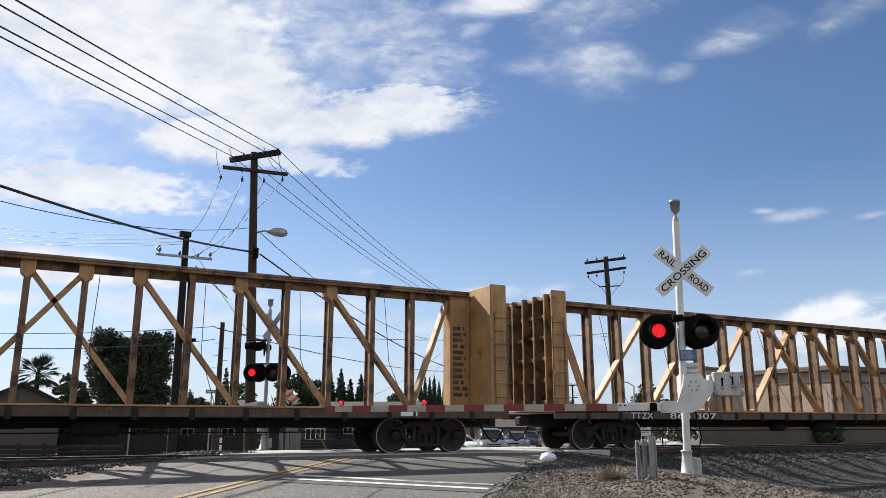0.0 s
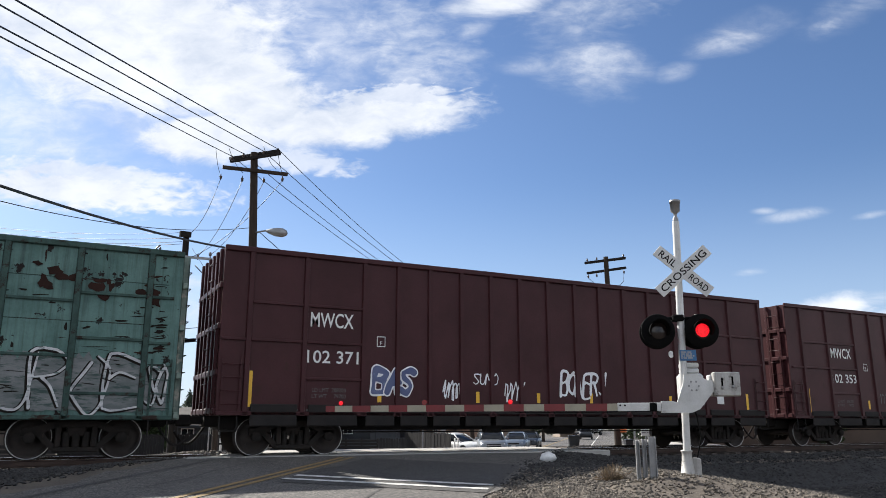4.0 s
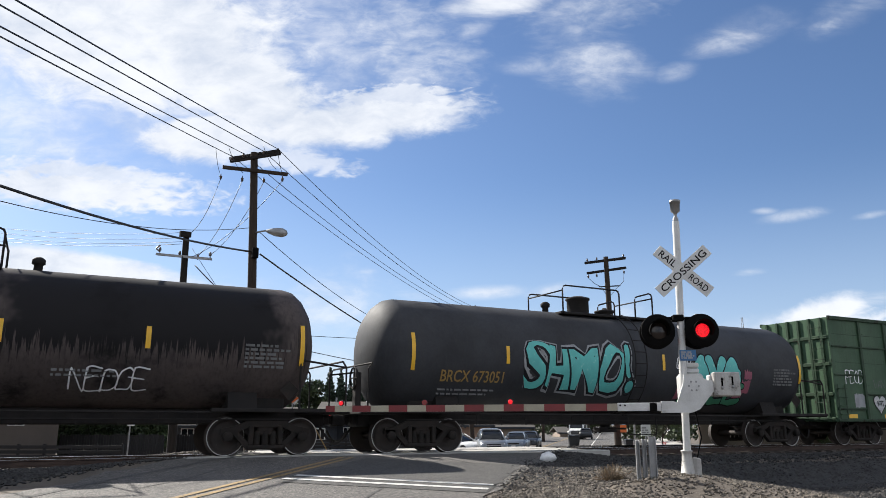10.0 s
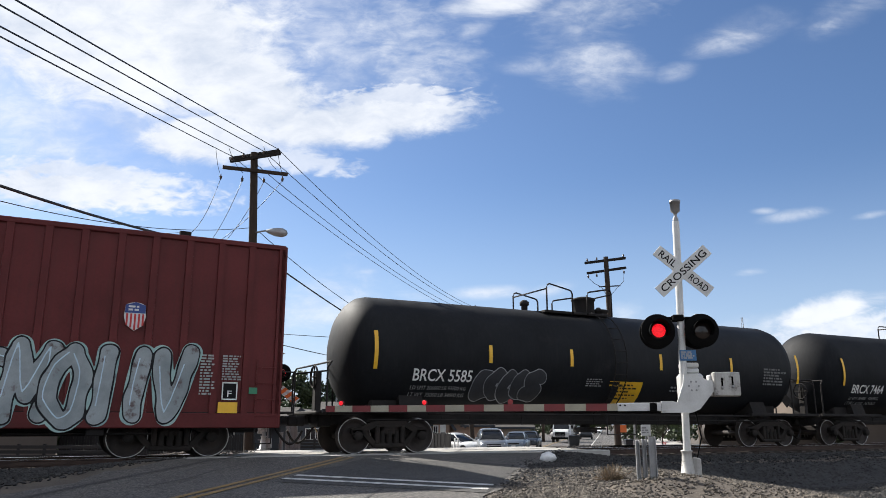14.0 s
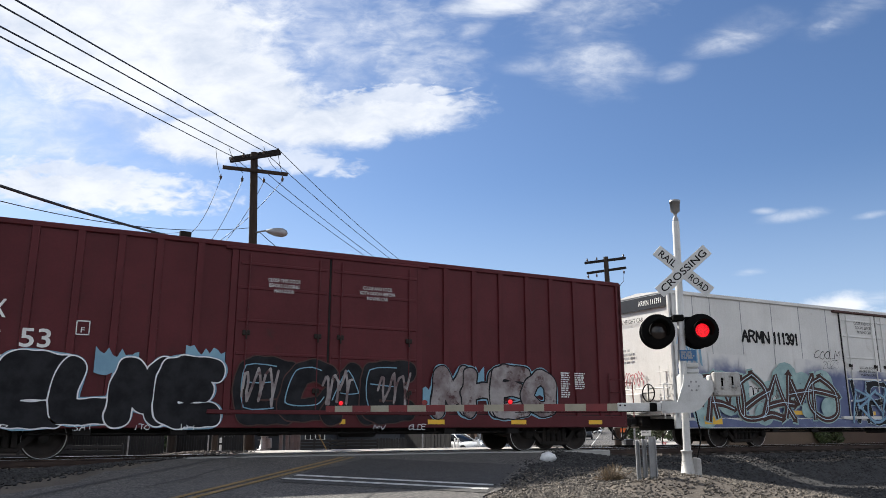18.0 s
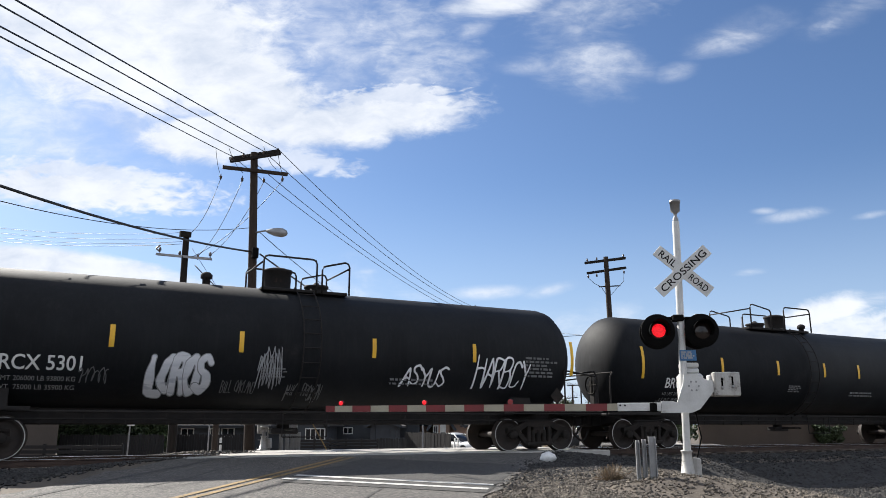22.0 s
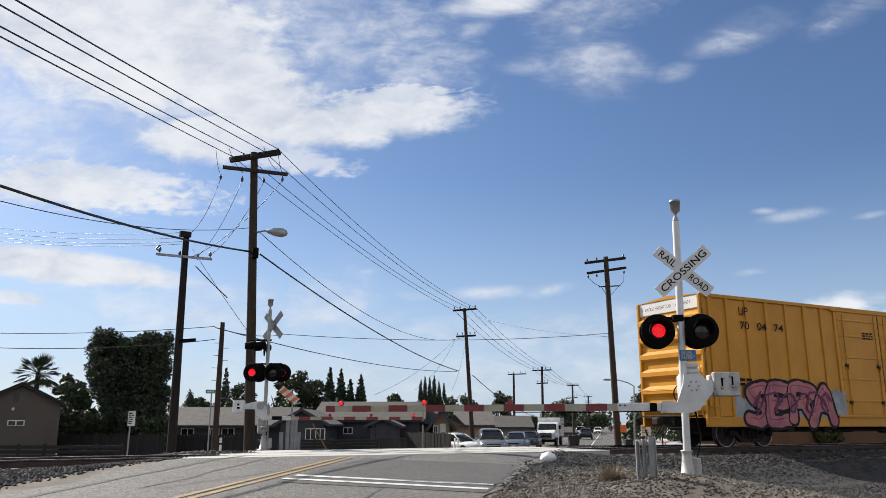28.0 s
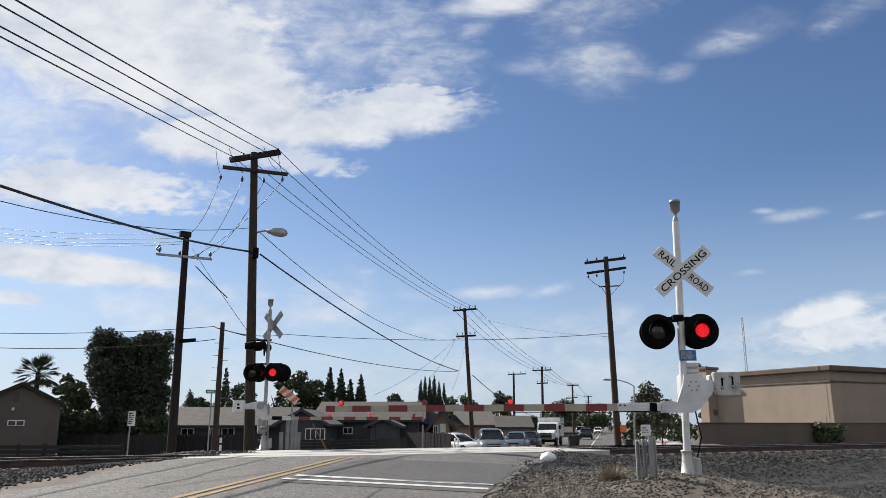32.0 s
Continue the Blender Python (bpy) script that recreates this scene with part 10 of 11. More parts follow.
house(992, 1020, 130, 766, 757, M_STUCCO, M_SHINGLE, "small distant house beside the street", depth=9)


def slat_fence(px0, px1, d, ytop, label, posts, rails=5, h=None):
    x, y = spot(px0, d)
    x2, y2 = spot(px1, d)
    w = math.hypot(x2 - x, y2 - y)
    zt = at(px0, ytop, d).z
    z0 = min(ground_z(x, y), zt - 0.6)
    f = thing("rail_fence", pose(x, y, z0, 0, 0, TURN), label, "fence", "fences")
    hh = zt - z0
    for k in range(posts):
        part("post", lambda: B().soft(-0.06, 0.06, -0.06, 0.06, -0.2, hh + 0.06, 0.01), M_FENCE, f, loc=(w * k / (posts - 1), 0.06, 0), key=("fpost", px0))
    for k in range(rails):
        z = hh * (k + 0.6) / rails
        part("rail", B().soft(0, w, -0.04, 0.0, z - hh / rails * 0.34, z + hh / rails * 0.34, 0.006), M_FENCE, f)
    return f


def board_fence(px0, px1, d, ytop, label, material=M_FENCE, d1=None):
    a, b = spot(px0, d), spot(px1, d1 or d)
    w = math.hypot(b[0] - a[0], b[1] - a[1])
    turn = math.degrees(math.atan2(b[1] - a[1], b[0] - a[0]))
    z0 = ground_z(*a)
    hh = at(px0, ytop, d).z - z0
    f = thing("board_fence", pose(a[0], a[1], z0, 0, 0, turn), label, "fence", "fences")
    n = int(w / 0.16)
    rs = random.Random(int(px0))
    for k in range(n):
        part("board", lambda: B().prism([(0, 0, -0.1), (0.145, 0, -0.1), (0.145, 0, hh - 0.06), (0.11, 0, hh), (0.035, 0, hh), (0, 0, hh - 0.06)], (0, 0.02, 0)), material, f, loc=(k * 0.16, rs.uniform(-0.008, 0.008), rs.uniform(-0.05, 0.03)), key=("board", px0))
    for z in (0.3, hh - 0.3):
        part("fence_rail", B().soft(0, w, 0.022, 0.07, z - 0.05, z + 0.05, 0.005), material, f)
    return f


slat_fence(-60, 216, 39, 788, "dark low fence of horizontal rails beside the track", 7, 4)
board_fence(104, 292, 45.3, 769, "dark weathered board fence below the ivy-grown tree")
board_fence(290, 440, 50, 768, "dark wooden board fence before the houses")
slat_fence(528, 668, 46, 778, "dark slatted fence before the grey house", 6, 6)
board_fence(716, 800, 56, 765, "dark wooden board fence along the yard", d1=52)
board_fence(668, 722, 47, 776, "low weathered board fence", M_FENCEG)

# fan palm
pb = spot(50, 62)
pz = ground_z(*pb)
ptop = at(50, 662, 62).z - pz
palm = thing("palm_tree", (pb[0], pb[1], pz), "fan palm with a shaggy round crown of fronds", "tree", "trees beyond the track")
part("trunk", B().cyl((0, 0, -0.2), (0.1, 0, ptop), 0.28, 0.2, n=10), M_BARK, palm)
rs = random.Random(77)
for k in range(44):
    a, e = rs.uniform(0, 6.28), rs.uniform(-0.7, 1.35)
    dv = Vector((math.cos(a) * math.cos(e), math.sin(a) * math.cos(e), math.sin(e)))
    side = dv.cross(Vector((0, 0, 1))).normalized()
    upv = side.cross(dv)
    base = Vector((0.1, 0, ptop)) + dv * 0.8
    fb = B().bar((0.1, 0, ptop), base, 0.04, 0.03)
    L = rs.uniform(0.9, 1.3)
    for j in range(11):
        s = (j - 5) / 5
        tip = base + dv * L * (1 - 0.35 * s * s) + side * s * L * 0.75 - Vector((0, 0, 0.25 * abs(s) + 0.1))
        midp = base.lerp(tip, 0.5) + upv * 0.05
        fb.add([base, midp + side * 0.06, tip, midp - side * 0.06], [(0, 1, 2, 3)])
    part("frond", fb, M_LEAF_PALM, palm)

# signs and small things beyond the track
sp = spot(226, 30)
z0 = ground_z(*sp)
sg = thing("street_sign", pose(sp[0], sp[1], z0, 0, 0, TURN), "white rectangular road sign on a thin leaning post", "sign")
st = at(233, 728, 30) - Vector((sp[0], sp[1], z0))
part("sign_post", B().bar((0, 0, -0.2), (st.x * 0.9, st.y * 0.9, st.z), 0.05, 0.03, up=(0, 1, 0)), M_GALV, sg)
mm = pose(st.x * 0.9 + 0.05, st.y * 0.9 - 0.04, st.z - 0.28)
pl = part("sign_plate", B().soft(-0.14, 0.14, -0.008, 0.008, -0.28, 0.28, 0.004, mm), M_SIGNW, sg)
bars(pl, mm.translation.x - 0.11, mm.translation.x + 0.11, mm.translation.z - 0.22, mm.translation.z + 0.24, 6, mm.translation.y - 0.012, M_LETTERB)
sp = spot(368, 33)
z0 = ground_z(*sp)
sn = thing("street_name_sign", pose(sp[0], sp[1], z0, 0, 0, TURN), "green street name blade on a grey post", "sign")
ht = at(368, 690, 33).z - z0
part("sign_post", B().cyl((0, 0, -0.2), (0, 0, ht), 0.03, n=8), M_GALV, sn)
pl = part("name_blade", B().soft(-0.25, 0.25, -0.01, 0.01, ht - 0.16, ht, 0.004), M_GREENSIGN, sn)
bars(pl, -0.2, 0.2, ht - 0.13, ht - 0.03, 1, -0.014, M_LETTER)
# guard posts and barricade panel by the far gate
for k, (px, yt) in enumerate(((497, 765), (508, 738), (516, 735), (522, 742), (528, 765))):
    q = spot(px, 25.8)
    z0 = ground_z(*q)
    hh = at(px, yt, 25.8).z - z0
    gp = thing("channel_post", pose(q[0], q[1], z0, 0, 0, TURN), "grey galvanised steel channel post by the far gate", "post", "channel posts")
    part("web", B().soft(-0.06, 0.06, -0.006, 0.006, -0.1, hh, 0.003), M_GALV, gp)
    part("flange", B().soft(-0.06, -0.048, -0.05, 0.0, -0.1, hh, 0.003), M_GALV, gp)
    part("flange", B().soft(0.048, 0.06, -0.05, 0.0, -0.1, hh, 0.003), M_GALV, gp)
q = spot(514, 26.3)
z0 = ground_z(*q)
om = thing("object_marker", pose(q[0], q[1], z0, 0, 0, TURN), "orange and white striped panel on a grey post", "sign")
zt = at(505, 684, 26.3).z - z0
part("marker_post", B().cyl((0.0, 0.03, -0.1), (0.0, 0.03, zt - 0.3), 0.03, n=8), M_GALV, om)
mk = pose(-0.12, -0.02, zt - 0.3, 0, 38, 0)
pn = part("panel", B().soft(-0.36, 0.36, -0.01, 0.01, -0.13, 0.13, 0.004, mk), M_SIGNW, om)
for k in range(3):
    part("orange_stripe", B().prism([mk @ Vector(v) for v in ((-0.34 + k * 0.24, -0.014, -0.13), (-0.22 + k * 0.24, -0.014, -0.13), (-0.14 + k * 0.24, -0.014, 0.13), (-0.26 + k * 0.24, -0.014, 0.13))], mk.to_3x3() @ Vector((0, 0.003, 0))), M_ORANGE, pn)
q = spot(583, 30)
z0 = ground_z(*q)
gm = at(553, 750, 30) - Vector((q[0], q[1], z0))
solid("guy_marker", B().cyl((0, 0, 0), gm, 0.022, n=10), M_YELLOWLINE, "yellow plastic marker on a leaning guy wire", "marker", (q[0], q[1], z0))
for px, d in ((390, 33), (748, 50)):
    q = spot(px, d)
    z0 = ground_z(*q)
    dl = thing("delineator_post", (q[0], q[1], z0), "thin white marker post beside the road", "post")
    hh = (at(px, 775 if px < 500 else 728, d).z - z0)
    part("stake", B().soft(-0.05, 0.05, -0.02, 0.02, -0.1, hh, 0.01), M_SIGNW if px < 500 else M_GALV, dl)
    part("band", B().soft(-0.052, 0.052, -0.022, 0.022, hh * 0.7, hh * 0.78, 0.004), M_SIGNBLK, dl)
for px in (800, 806):
    q = spot(px, 40)
    z0 = ground_z(*q)
    solid("wooden_stake", B().bar((0, 0, -0.1), (0.18, 0.0, 1.05), 0.06, 0.06, up=(0, 1, 0)), M_TRIMW, "pale leaning wooden stake beside the road", "stake", (q[0], q[1], z0))
# pale roadside apron by the far gate
q = spot(430, 27)
solid("road_apron", strip(-15.5, -10.4, 19, 30, 0.5, 6, 0.012, zf=lambda y: ground_z(2.5, y) + 0.02), M_PAVE, "pale bleached pavement edge beyond the rails", "pavement", kind="structure")
stones("far_gravel", M_STONE_L, strew(700, (3, 10, 24.0, 27.5), off_road, 21), 0.03, 0.07, "pale stones round the foot of the far signal", 22)
# lattice radio mast far behind the building
ab, atp = at(1325, 690, 150), at(1320, 562, 150)
rm = thing("radio_mast", (ab.x, ab.y, ground_z(ab.x, ab.y)), "thin grey lattice radio mast far behind the building", "radio mast")
hh = atp.z - rm.matrix_basis.translation.z
for k in range(3):
    a = k * 2.094
    part("mast_leg", B().cyl((0.35 * math.cos(a), 0.35 * math.sin(a), 0), (0.15 * math.cos(a), 0.15 * math.sin(a), hh), 0.04, 0.03, n=6), M_GALV, rm)
for k in range(14):
    z = hh * k / 14
    part("mast_brace", B().bar((0.3, 0, z), (-0.15, 0.26, z + hh / 14), 0.04, 0.04).bar((-0.15, 0.26, z), (-0.15, -0.26, z + hh / 14), 0.04, 0.04), M_GALV, rm)
# entrance tower left of the tan building, street furniture
tw = Vector((BX, BY + 9.2, 0))
et = thing("entrance_pier", pose(tw.x, tw.y, -1.45, 0, 0, 0), "tan stucco entrance pier beside the shop", "building")
zt = at(1235, 655, 56).z + 1.45
part("pier_wall", B().soft(-0.9, 0.2, 0, 0.8, 0, zt, 0.02), M_STUCCO, et)
part("pier_cap", B().soft(-1.0, 0.3, -0.1, 0.9, zt, zt + 0.2, 0.03), M_STUCCOD, et)
part("round_sign", B().cyl((-0.3, 0, 3.05), (-0.3, -0.04, 3.05), 0.22, n=20), M_STUCCOD, et)
for px, d in ((1012, 75), (1020, 76), (1113, 62)):
    q = spot(px, d)
    z0 = ground_z(*q)
    bn = thing("wheelie_bin", pose(q[0], q[1], z0, 0, 0, TURN), "dark plastic wheelie bin at the kerb", "bin", "bins")
    part("bin_body", B().prism([(-0.25, -0.28, 0.05), (0.25, -0.28, 0.05), (0.3, -0.34, 0.95), (-0.3, -0.34, 0.95)], (0, 0.62, 0)), M_CARDARK, bn)
    part("bin_lid", B().soft(-0.32, 0.32, -0.38, 0.34, 0.95, 1.05, 0.03), M_CARDARK, bn)
q = spot(1168, 58)
z0 = ground_z(*q)
hy = thing("pipe_manifold", pose(q[0], q[1], z0, 0, 0, TURN), "red painted water pipe manifold at the kerb", "pipe")
part("pipe", B().tube([(-1.0, 0, 0), (-1.0, 0, 0.6), (1.0, 0, 0.6), (1.0, 0, 0)], 0.09, 10), M_LOGORED, hy)
for x in (-0.5, 0.4):
    part("valve", B().cyl((x, 0, 0.6), (x, 0, 0.85), 0.05, n=8).cyl((x, 0, 0.85), (x, 0, 0.9), 0.16, n=12), M_LOGORED, hy)
q = at(1143, 770, 40)
ps = thing("utility_sign", pose(q.x, q.y, ground_z(q.x, q.y), 0, 0, TURN), "small white sign on a post across the track", "sign")
hh = at(1143, 752, 40).z - ground_z(q.x, q.y)
part("sign_post", B().cyl((0, 0, -0.1), (0, 0, hh), 0.03, n=8), M_GALV, ps)
pl = part("sign_plate", B().soft(-0.25, 0.25, -0.05, -0.035, hh - 0.55, hh, 0.006), M_SIGNW, ps)
bars(pl, -0.2, 0.2, hh - 0.45, hh - 0.1, 3, -0.056, M_SIGNBACK)
# kerb and pavement on the right of the street
solid("kerb", strip(4.2, 4.4, 46, 300, 2, 1, 0.14), M_CONC, "pale concrete kerb of the street", "kerb", kind="structure")
solid("pavement", strip(4.4, 7.5, 46, 300, 2, 3, 0.13), M_PAVE, "pale concrete pavement beside the street", "pavement", kind="structure")
# bush by the yard wall
q = spot(1470, 43.2)
bz = ground_z(*q)
bh = thing("bush", (q[0], q[1], bz), "scraggly dark green bush before the yard wall", "bush")
tall = at(1470, 744, 43.2).z - bz
part("stems", B().cyl((0, 0, -0.1), (0.2, 0, tall * 0.7), 0.05, 0.02, n=6).cyl((0, 0, -0.1), (-0.5, 0, tall * 0.6), 0.04, 0.02, n=6).cyl((0, 0, tall * 0.3), (-0.1, 0, tall * 1.2), 0.03, 0.01, n=6), M_BARK, bh)
rs = random.Random(12)
part("leaves", leaf_cloud([(rs.uniform(-0.75, 0.75), rs.uniform(-0.3, 0.2), tall * rs.uniform(0.2, 0.82), 0.32, 0.22) for _ in range(16)], 2600, 0.075, 5), M_LEAF_OAK, bh)
# dry weed by the posts
wd = thing("dry_weed", (8.75, 10.6, ground_z(8.75, 10.6)), "dry brown tumbleweed in the gravel", "weed")
tb = B()
rs = random.Random(8)
for k in range(260):
    a, e = rs.uniform(0, 6.28), rs.uniform(0.05, 1.4)
    L = rs.uniform(0.12, 0.3)
    p0 = Vector((rs.uniform(-0.16, 0.16), rs.uniform(-0.1, 0.1), 0))
    p1 = p0 + Vector((math.cos(a) * math.cos(e), math.sin(a) * math.cos(e), math.sin(e))) * L
    tb.bar(p0, p1, 0.006, 0.004, up=(0.1, 0.9, 0.2))
part("stalk_tangle", tb, M_DRY, wd)


# ======== vehicles waiting beyond the track ========
def vehicle(name, x, y, turn, paint, label, L=4.6, Wd=1.85, H=1.7, hood=0.95, suv=True, z0=None):
    """Built with its nose towards +x: body and cabin are lofted through rounded cross-sections."""
    z0 = ground_z(x, y) + 0.045 if z0 is None else z0
    v = thing(name, pose(x, y, z0, 0, 0, turn), label, "car", "waiting vehicles")
    hw, n = Wd / 2, L / 2

    def loft(stations, ring):
        b, m = B(), len(ring)
        vs = [(sx, w * a, lo + (hi - lo) * c) for sx, w, lo, hi in stations for a, c in ring]
        k = len(stations)
        fs = [(i * m + j, i * m + (j + 1) % m, (i + 1) * m + (j + 1) % m, (i + 1) * m + j) for i in range(k - 1) for j in range(m)]
        return b.add(vs, fs + [tuple(range(m))[::-1], tuple(range((k - 1) * m, k * m))], True)

    ring = [(-0.9, 0.0), (-1.0, 0.12), (-1.0, 0.6), (-0.96, 0.82), (-0.82, 0.97), (-0.4, 1.0), (0.4, 1.0), (0.82, 0.97), (0.96, 0.82), (1.0, 0.6), (1.0, 0.12), (0.9, 0.0)]
    rear = hood + (0.12 if suv else 0.04)
    part("body", loft([(-n, hw * 0.86, 0.45, rear - 0.12), (-n + 0.12, hw * 0.95, 0.32, rear - 0.02), (-n + 0.9, hw, 0.24, rear), (0, hw, 0.22, hood + 0.06), (n - 1.2, hw, 0.24, hood + 0.03), (n - 0.5, hw * 0.97, 0.28, hood - 0.04),
                       (n - 0.15, hw * 0.9, 0.3, hood - 0.13), (n, hw * 0.78, 0.36, hood - 0.26)], ring), paint, v)
    roof = [(-0.98, 0.0), (-0.9, 0.45), (-0.8, 0.82), (-0.62, 0.98), (0.0, 1.02), (0.62, 0.98), (0.8, 0.82), (0.9, 0.45), (0.98, 0.0)]
    r0, r1 = n - 1.15, (-n + 0.12 if suv else -n + 0.75)
    t0, t1 = n - 2.05, (-n + 0.6 if suv else -n + 1.7)
    base = hood - 0.02
    part("cabin_glass", loft([(r1, hw * 0.86, base, base + 0.02), (t1, hw * 0.86, base, H - 0.03), ((t0 + t1) / 2, hw * 0.88, base, H), (t0, hw * 0.86, base, H - 0.04), (r0, hw * 0.88, base, base + 0.02)], roof), M_GLASS, v, "dark tinted glass")
    part("roof", loft([(t1 - 0.08, hw * 0.66, H - 0.09, H - 0.03), (t1 + 0.2, hw * 0.7, H - 0.09, H + 0.015), ((t0 + t1) / 2, hw * 0.72, H - 0.09, H + 0.04), (t0 - 0.1, hw * 0.7, H - 0.09, H + 0.012), (t0 + 0.1, hw * 0.64, H - 0.09, H - 0.035)], roof), paint, v)
    for s in (-1, 1):
        for xa, xb in ((r0 - 0.02, t0 + 0.06), ((t0 + t1) / 2, (t0 + t1) / 2), (r1 + 0.1, t1)):
            part("pillar", B().sweep([(xa, s * hw * 0.875, base), ((xa + xb) / 2, s * hw * 0.80, (base + H) / 2), (xb, s * hw * 0.62, H - 0.04)], 0.038, 6), paint, v)
        part("headlight", B().lathe([(0, 0.0), (0.03, 0.06), (0.08, 0.085), (0.3, 0.08), (0.4, 0)], (n - 0.05, s * hw * 0.66, hood - 0.27), (-1, s * 0.55, 0.12), 12), M_HEADL, v)
        part("mirror", B().soft(r0 - 0.35, r0 - 0.22, s * (hw + 0.08) - 0.09, s * (hw + 0.08) + 0.09, base + 0.02, base + 0.17, 0.04), paint, v)
        for xx in (n - 0.92, -n + 0.92):
            w = part("wheel", B().lathe([(-0.11, 0.2), (-0.11, 0.31), (-0.08, 0.345), (0.08, 0.345), (0.11, 0.31), (0.11, 0.2)], (xx, s * (hw - 0.1), 0.345), (0, 1, 0), 20), M_TYRE, v)
            part("rim", B().cyl((xx, s * (hw - 0.02) - 0.03, 0.345), (xx, s * (hw - 0.02) + 0.03, 0.345), 0.21, n=14), M_CHROME, w)
    part("grille", B().soft(n - 0.06, n + 0.02, -hw * 0.5, hw * 0.5, 0.5, hood - 0.24, 0.03), M_SIGNBLK, v)
    part("bumper", B().soft(n - 0.16, n + 0.05, -hw * 0.84, hw * 0.84, 0.28, 0.46, 0.06), M_SIGNBLK if suv else paint, v)
    part("number_plate", B().soft(n + 0.05, n + 0.065, -0.16, 0.16, 0.36, 0.46, 0.004), M_SIGNW, v)
    part("trim_bar", B().soft(n + 0.01, n + 0.03, -hw * 0.5, hw * 0.5, hood - 0.36, hood - 0.31, 0.008), M_CHROME, v)
    return v


FACE = math.degrees(math.atan2(-RD.y, -RD.x))


def lane(s, c):
    p = RD * s + RR * c
    return p.x, p.y


queue = at(869, 785, 52.5)
vehicle("suv", queue.x, queue.y, FACE + 13, M_CARSILVER, "silver-grey sport utility vehicle waiting at the crossing", 4.7, 1.9, 1.72, 1.02)
vehicle("sedan", *lane(62.0, -7.1), FACE, M_CARGREY, "blue-grey saloon car waiting behind", 4.6, 1.8, 1.42, 0.86, False)
vehicle("sedan", *lane(69.0, -6.75), FACE, M_CARDARK, "dark saloon car waiting in the queue", 4.6, 1.8, 1.42, 0.86, False)
vehicle("parked_car", *lane(52.5, -10.2), FACE + 60, M_CARWHITE, "white saloon car parked across the side street", 4.6, 1.8, 1.42, 0.86, False)
vehicle("parked_car", *lane(112, -3.0), FACE + 180, M_CARDARK, "dark car further down the street", 4.5, 1.8, 1.5, 0.9)
vehicle("parked_car", *lane(150, -5.0), FACE, M_CARWHITE, "white car far down the street", 4.5, 1.8, 1.7, 0.95)
vehicle("parked_car", *lane(170, -2.0), FACE, M_CARWHITE, "white car far down the street", 4.5, 1.8, 1.5, 0.9)
vehicle("parked_car", *lane(98, 7.5), FACE + 20, M_CARWHITE, "white car parked by the trees", 4.5, 1.8, 1.5, 0.9)
# white utility truck
TRUCK_WAY = [(0.0, 1068, 184), (2.8, 1059, 163), (5.6, 1045, 139), (8.5, 1028, 118), (11.0, 1013, 104), (12.4, 1003, 97), (14.0, 992, 89.5), (17.0, 974, 79.7), (19.0, 968, 77), (21.0, 966, 76), (32.0, 966, 76)]
way_far, way_near = at(1068, 780, 184), at(966, 790, 76)
tx0, ty0 = way_near.x, way_near.y
FACE_T = math.degrees(math.atan2(way_near.y - way_far.y, way_near.x - way_far.x))
tk = thing("utility_truck", pose(tx0, ty0, ground_z(tx0, ty0) + 0.045, 0, 0, FACE_T), "white utility truck with a railed body rolling up behind the queue", "truck", "waiting vehicles")
part("chassis", B().soft(-3.4, 2.6, -0.5, 0.5, 0.5, 0.75, 0.03), M_BLACK, tk)
part("hood", B().prism([(1.6, -0.85, 0.62), (3.1, -0.85, 0.62), (3.12, -0.85, 1.2), (2.9, -0.85, 1.36), (1.6, -0.85, 1.5)][::-1], (0, 1.7, 0)), M_CARWHITE, tk)
for s_ in (-1, 1):
    part("fender", B().soft(1.7, 2.95, s_ * 0.98 - 0.16, s_ * 0.98 + 0.16, 0.72, 1.16, 0.12), M_CARWHITE, tk)
part("cab", B().prism([(0.0, -1.0, 0.75), (1.7, -1.0, 0.75), (1.7, -1.0, 1.42), (1.2, -1.0, 2.12), (1.0, -1.0, 2.2), (0.0, -1.0, 2.22)][::-1], (0, 2.0, 0)), M_CARWHITE, tk)
part("windscreen", B().prism([(1.72, -0.9, 1.42), (1.72, 0.9, 1.42), (1.24, 0.84, 2.08), (1.24, -0.84, 2.08)], (0.03, 0, 0.02)), M_GLASS, tk)
part("grille", B().soft(3.08, 3.16, -0.58, 0.58, 0.68, 1.2, 0.03), M_SIGNBLK, tk, "black grille")
for z in (0.8, 0.94, 1.08):
    part("grille_bar", B().soft(3.155, 3.17, -0.54, 0.54, z - 0.015, z + 0.015, 0.004), M_GALV, tk)
part("bumper", B().soft(3.05, 3.28, -1.05, 1.05, 0.36, 0.6, 0.05), M_SIGNBLK, tk)
part("bed", B().soft(-3.6, -0.2, -1.12, 1.12, 0.85, 1.05, 0.03), M_CARWHITE, tk)
part("headboard", B().soft(-0.3, -0.2, -1.12, 1.12, 1.05, 2.7, 0.03), M_CARWHITE, tk)
for s_ in (-1, 1):
    for z in (1.2, 1.55, 1.9, 2.25, 2.6):
        part("side_rail", B().soft(-3.6, -0.3, s_ * 1.1 - 0.03, s_ * 1.1 + 0.03, z - 0.1, z + 0.1, 0.02), M_CARWHITE, tk)
    for x in (-3.5, -2.4, -1.3, -0.35):
        part("stake", B().soft(x - 0.05, x + 0.05, s_ * 1.15 - 0.03, s_ * 1.15 + 0.03, 0.9, 2.7, 0.01), M_GALV, tk)
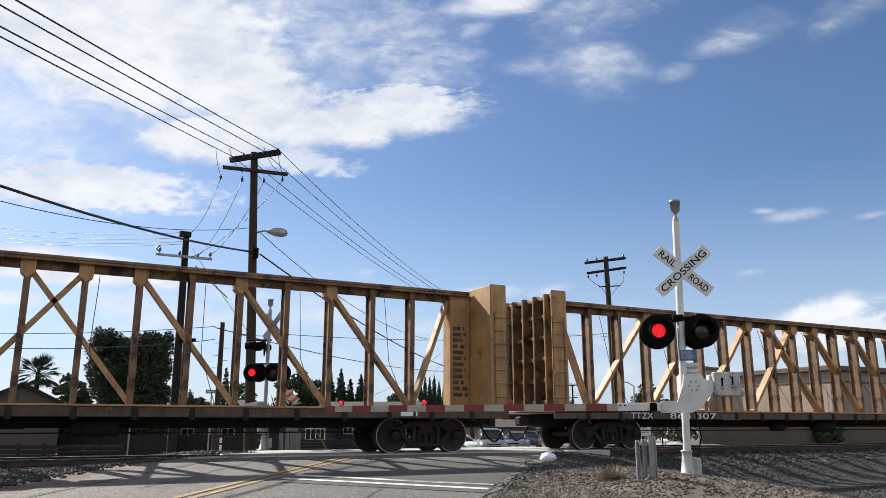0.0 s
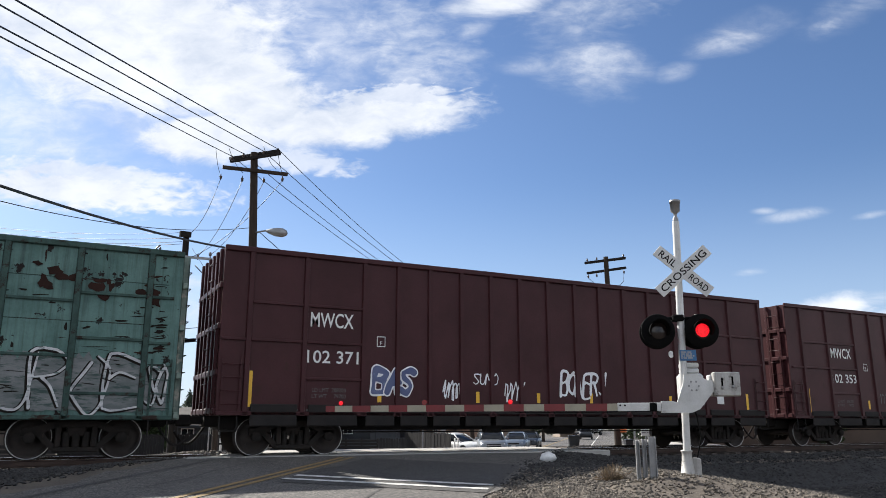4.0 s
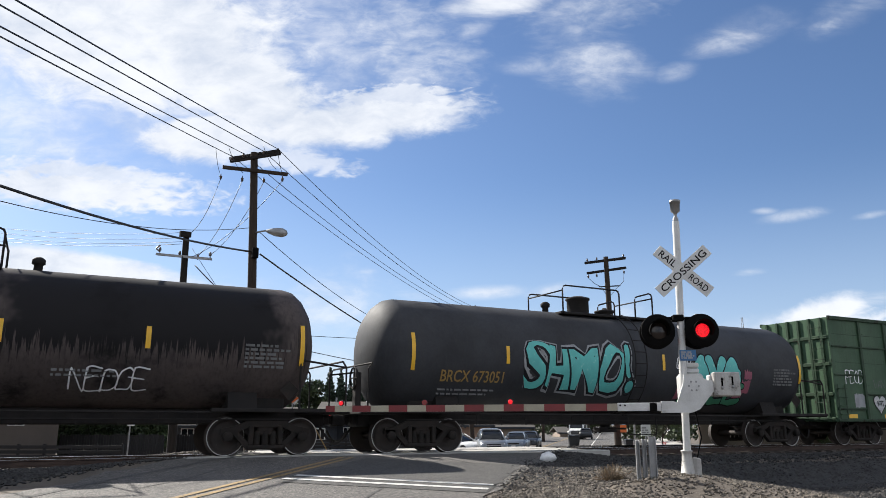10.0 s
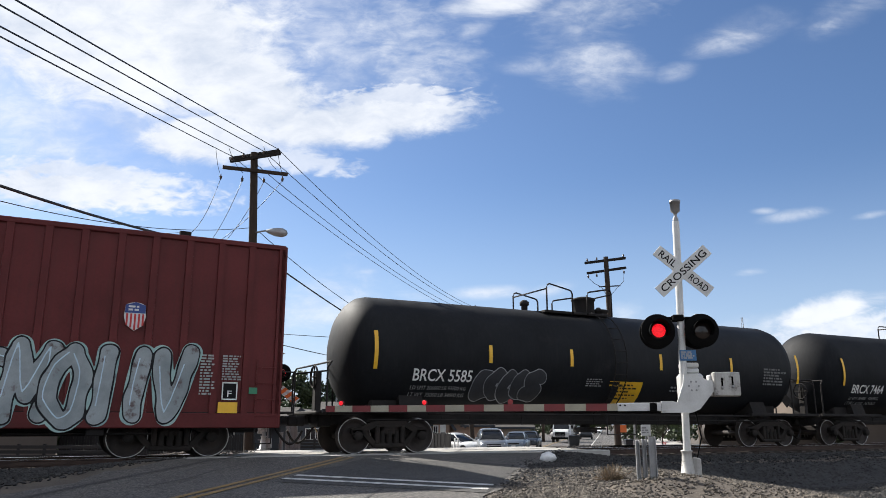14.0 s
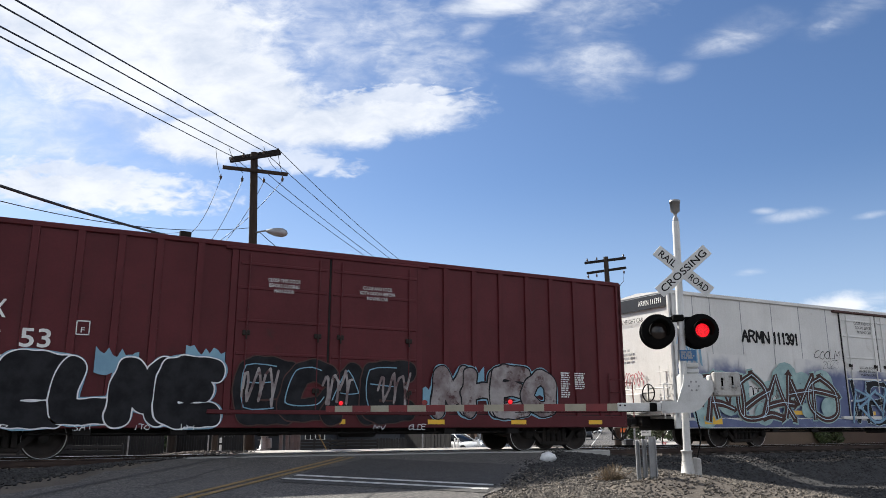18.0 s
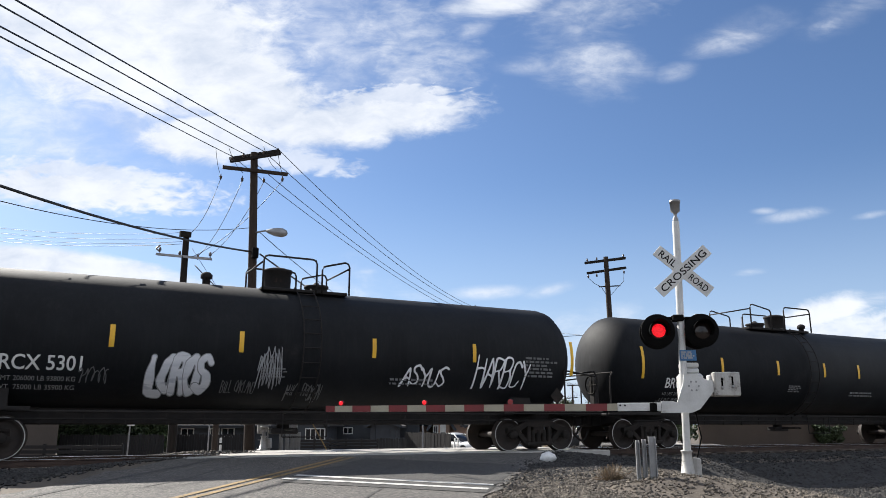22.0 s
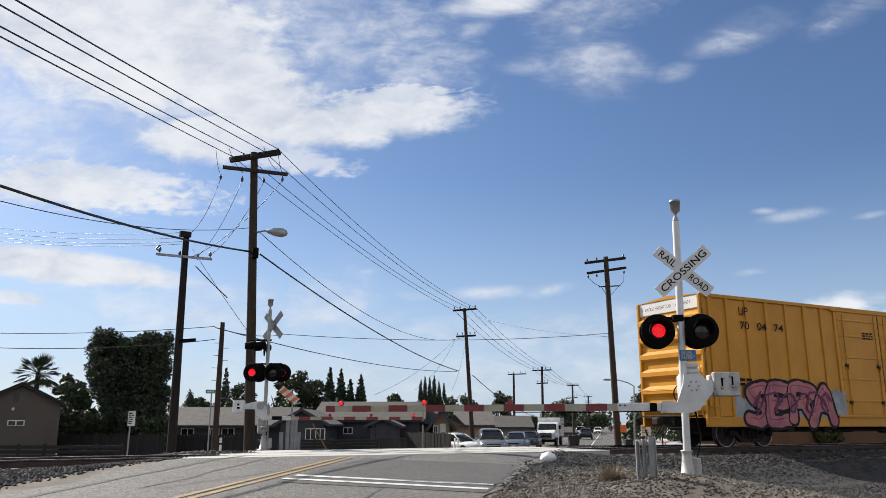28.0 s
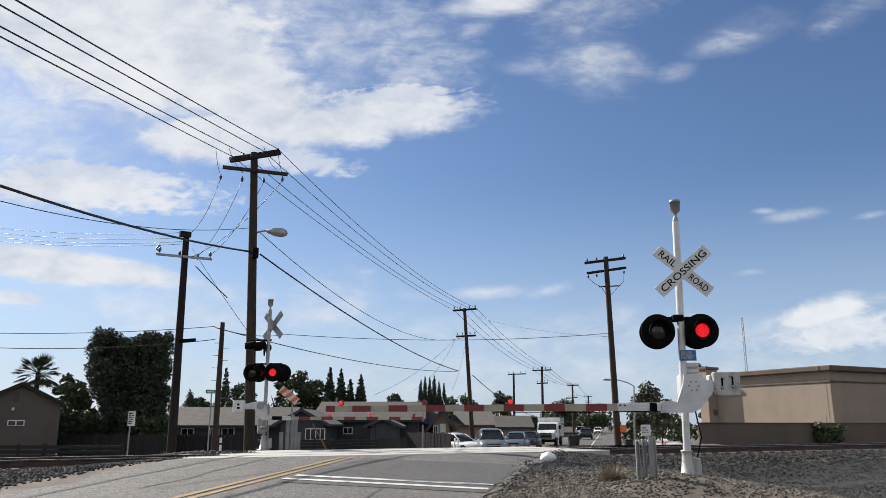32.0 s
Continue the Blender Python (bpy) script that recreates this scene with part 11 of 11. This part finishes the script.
for s in (-1, 1):
    part("headlight", B().soft(3.05, 3.14, s * 0.72 - 0.15, s * 0.72 + 0.15, 0.9, 1.15, 0.03), M_HEADL, tk)
    part("mirror", B().soft(1.2, 1.35, s * 1.2 - 0.1, s * 1.2 + 0.1, 1.55, 1.95, 0.03), M_SIGNBLK, tk)
    for xx in (2.2, -2.2):
        w = part("wheel", B().lathe([(-0.14, 0.25), (-0.14, 0.42), (-0.1, 0.46), (0.1, 0.46), (0.14, 0.42), (0.14, 0.25)], (xx, s * 0.9, 0.455), (0, 1, 0), 20), M_TYRE, tk)
        part("rim", B().cyl((xx, s * 0.98 - 0.03, 0.455), (xx, s * 0.98 + 0.03, 0.455), 0.27, n=14), M_CARWHITE, w)
# ======== what moves ========
def motions():
    # every car runs along the track at one speed
    for ob, mid in CARS:
        walk(ob, [(t, pose(mid + SPEED * t, TRACK_Y, 0)) for t in (0.0, 8.0, 16.0, 24.0, 32.0)])
    # the utility truck rolls up behind the queue and stops
    rows, ahead_ = [], Vector((math.cos(radians(FACE_T)), math.sin(radians(FACE_T)), 0))
    for t, px, d in TRUCK_WAY:
        p = at(px, 785, d)
        rows.append((t, pose(p.x - ahead_.x * 3.1, p.y - ahead_.y * 3.1, ground_z(p.x, p.y) + 0.045, 0, 0, FACE_T)))
    walk(tk, rows)
    # wheels roll while their car is near the crossing
    for ob, car in WHEELS:
        mid = next(m for o, m in CARS if o is car)
        off = ob.parent.matrix_basis.translation.x + ob.matrix_basis.translation.x
        px, pz = ob.matrix_basis.translation.x, ob.matrix_basis.translation.z
        t0, t1 = (-6 - mid - off) / SPEED, (32 - mid - off) / SPEED
        f0, f1 = max(0, math.ceil(t0 * FPS)), min(32 * FPS, math.floor(t1 * FPS))
        rows = [(f / FPS, pose(px, 0, pz, 0, math.degrees((f - f0) / FPS * SPEED / 0.455), 0)) for f in range(f0, f1 + 1)]
        if not rows:
            continue
        if f0 > 0:
            rows.insert(0, (0.0, rows[0][1]))
        if f1 < 32 * FPS:
            rows.append((32.0, rows[-1][1]))
        walk(ob, rows)
    # the signal's lights: each lit disc stands before its lens while it is on, and draws back into the housing while it is off
    for ob, phase, at_, d in FLASH:
        near = abs(ob.matrix_basis.translation.y - at_.y)
        deep = 0.018 if near < 0.04 else 0.09
        on = ob.matrix_basis.translation.copy()
        off = on - Vector((0, d * deep, 0))
        rows, n = [], 0
        k0 = -3
        t = 0.0
        toggles = [PH0 + PERIOD * k for k in range(-2, 56)]

        def state(t):
            return int(math.floor((t - PH0) / PERIOD)) % 2 == phase
        rows.append((0.0, Matrix.Translation(on if state(0.0) else off)))
        for tg in toggles:
            if 0.04 < tg < 31.95:
                rows.append((tg - 0.017, Matrix.Translation(on if state(tg - 0.1) else off)))
                rows.append((tg + 0.017, Matrix.Translation(on if state(tg + 0.1) else off)))
        rows.append((32.0, Matrix.Translation(on if state(32.0) else off)))
        walk(ob, rows)


motions()
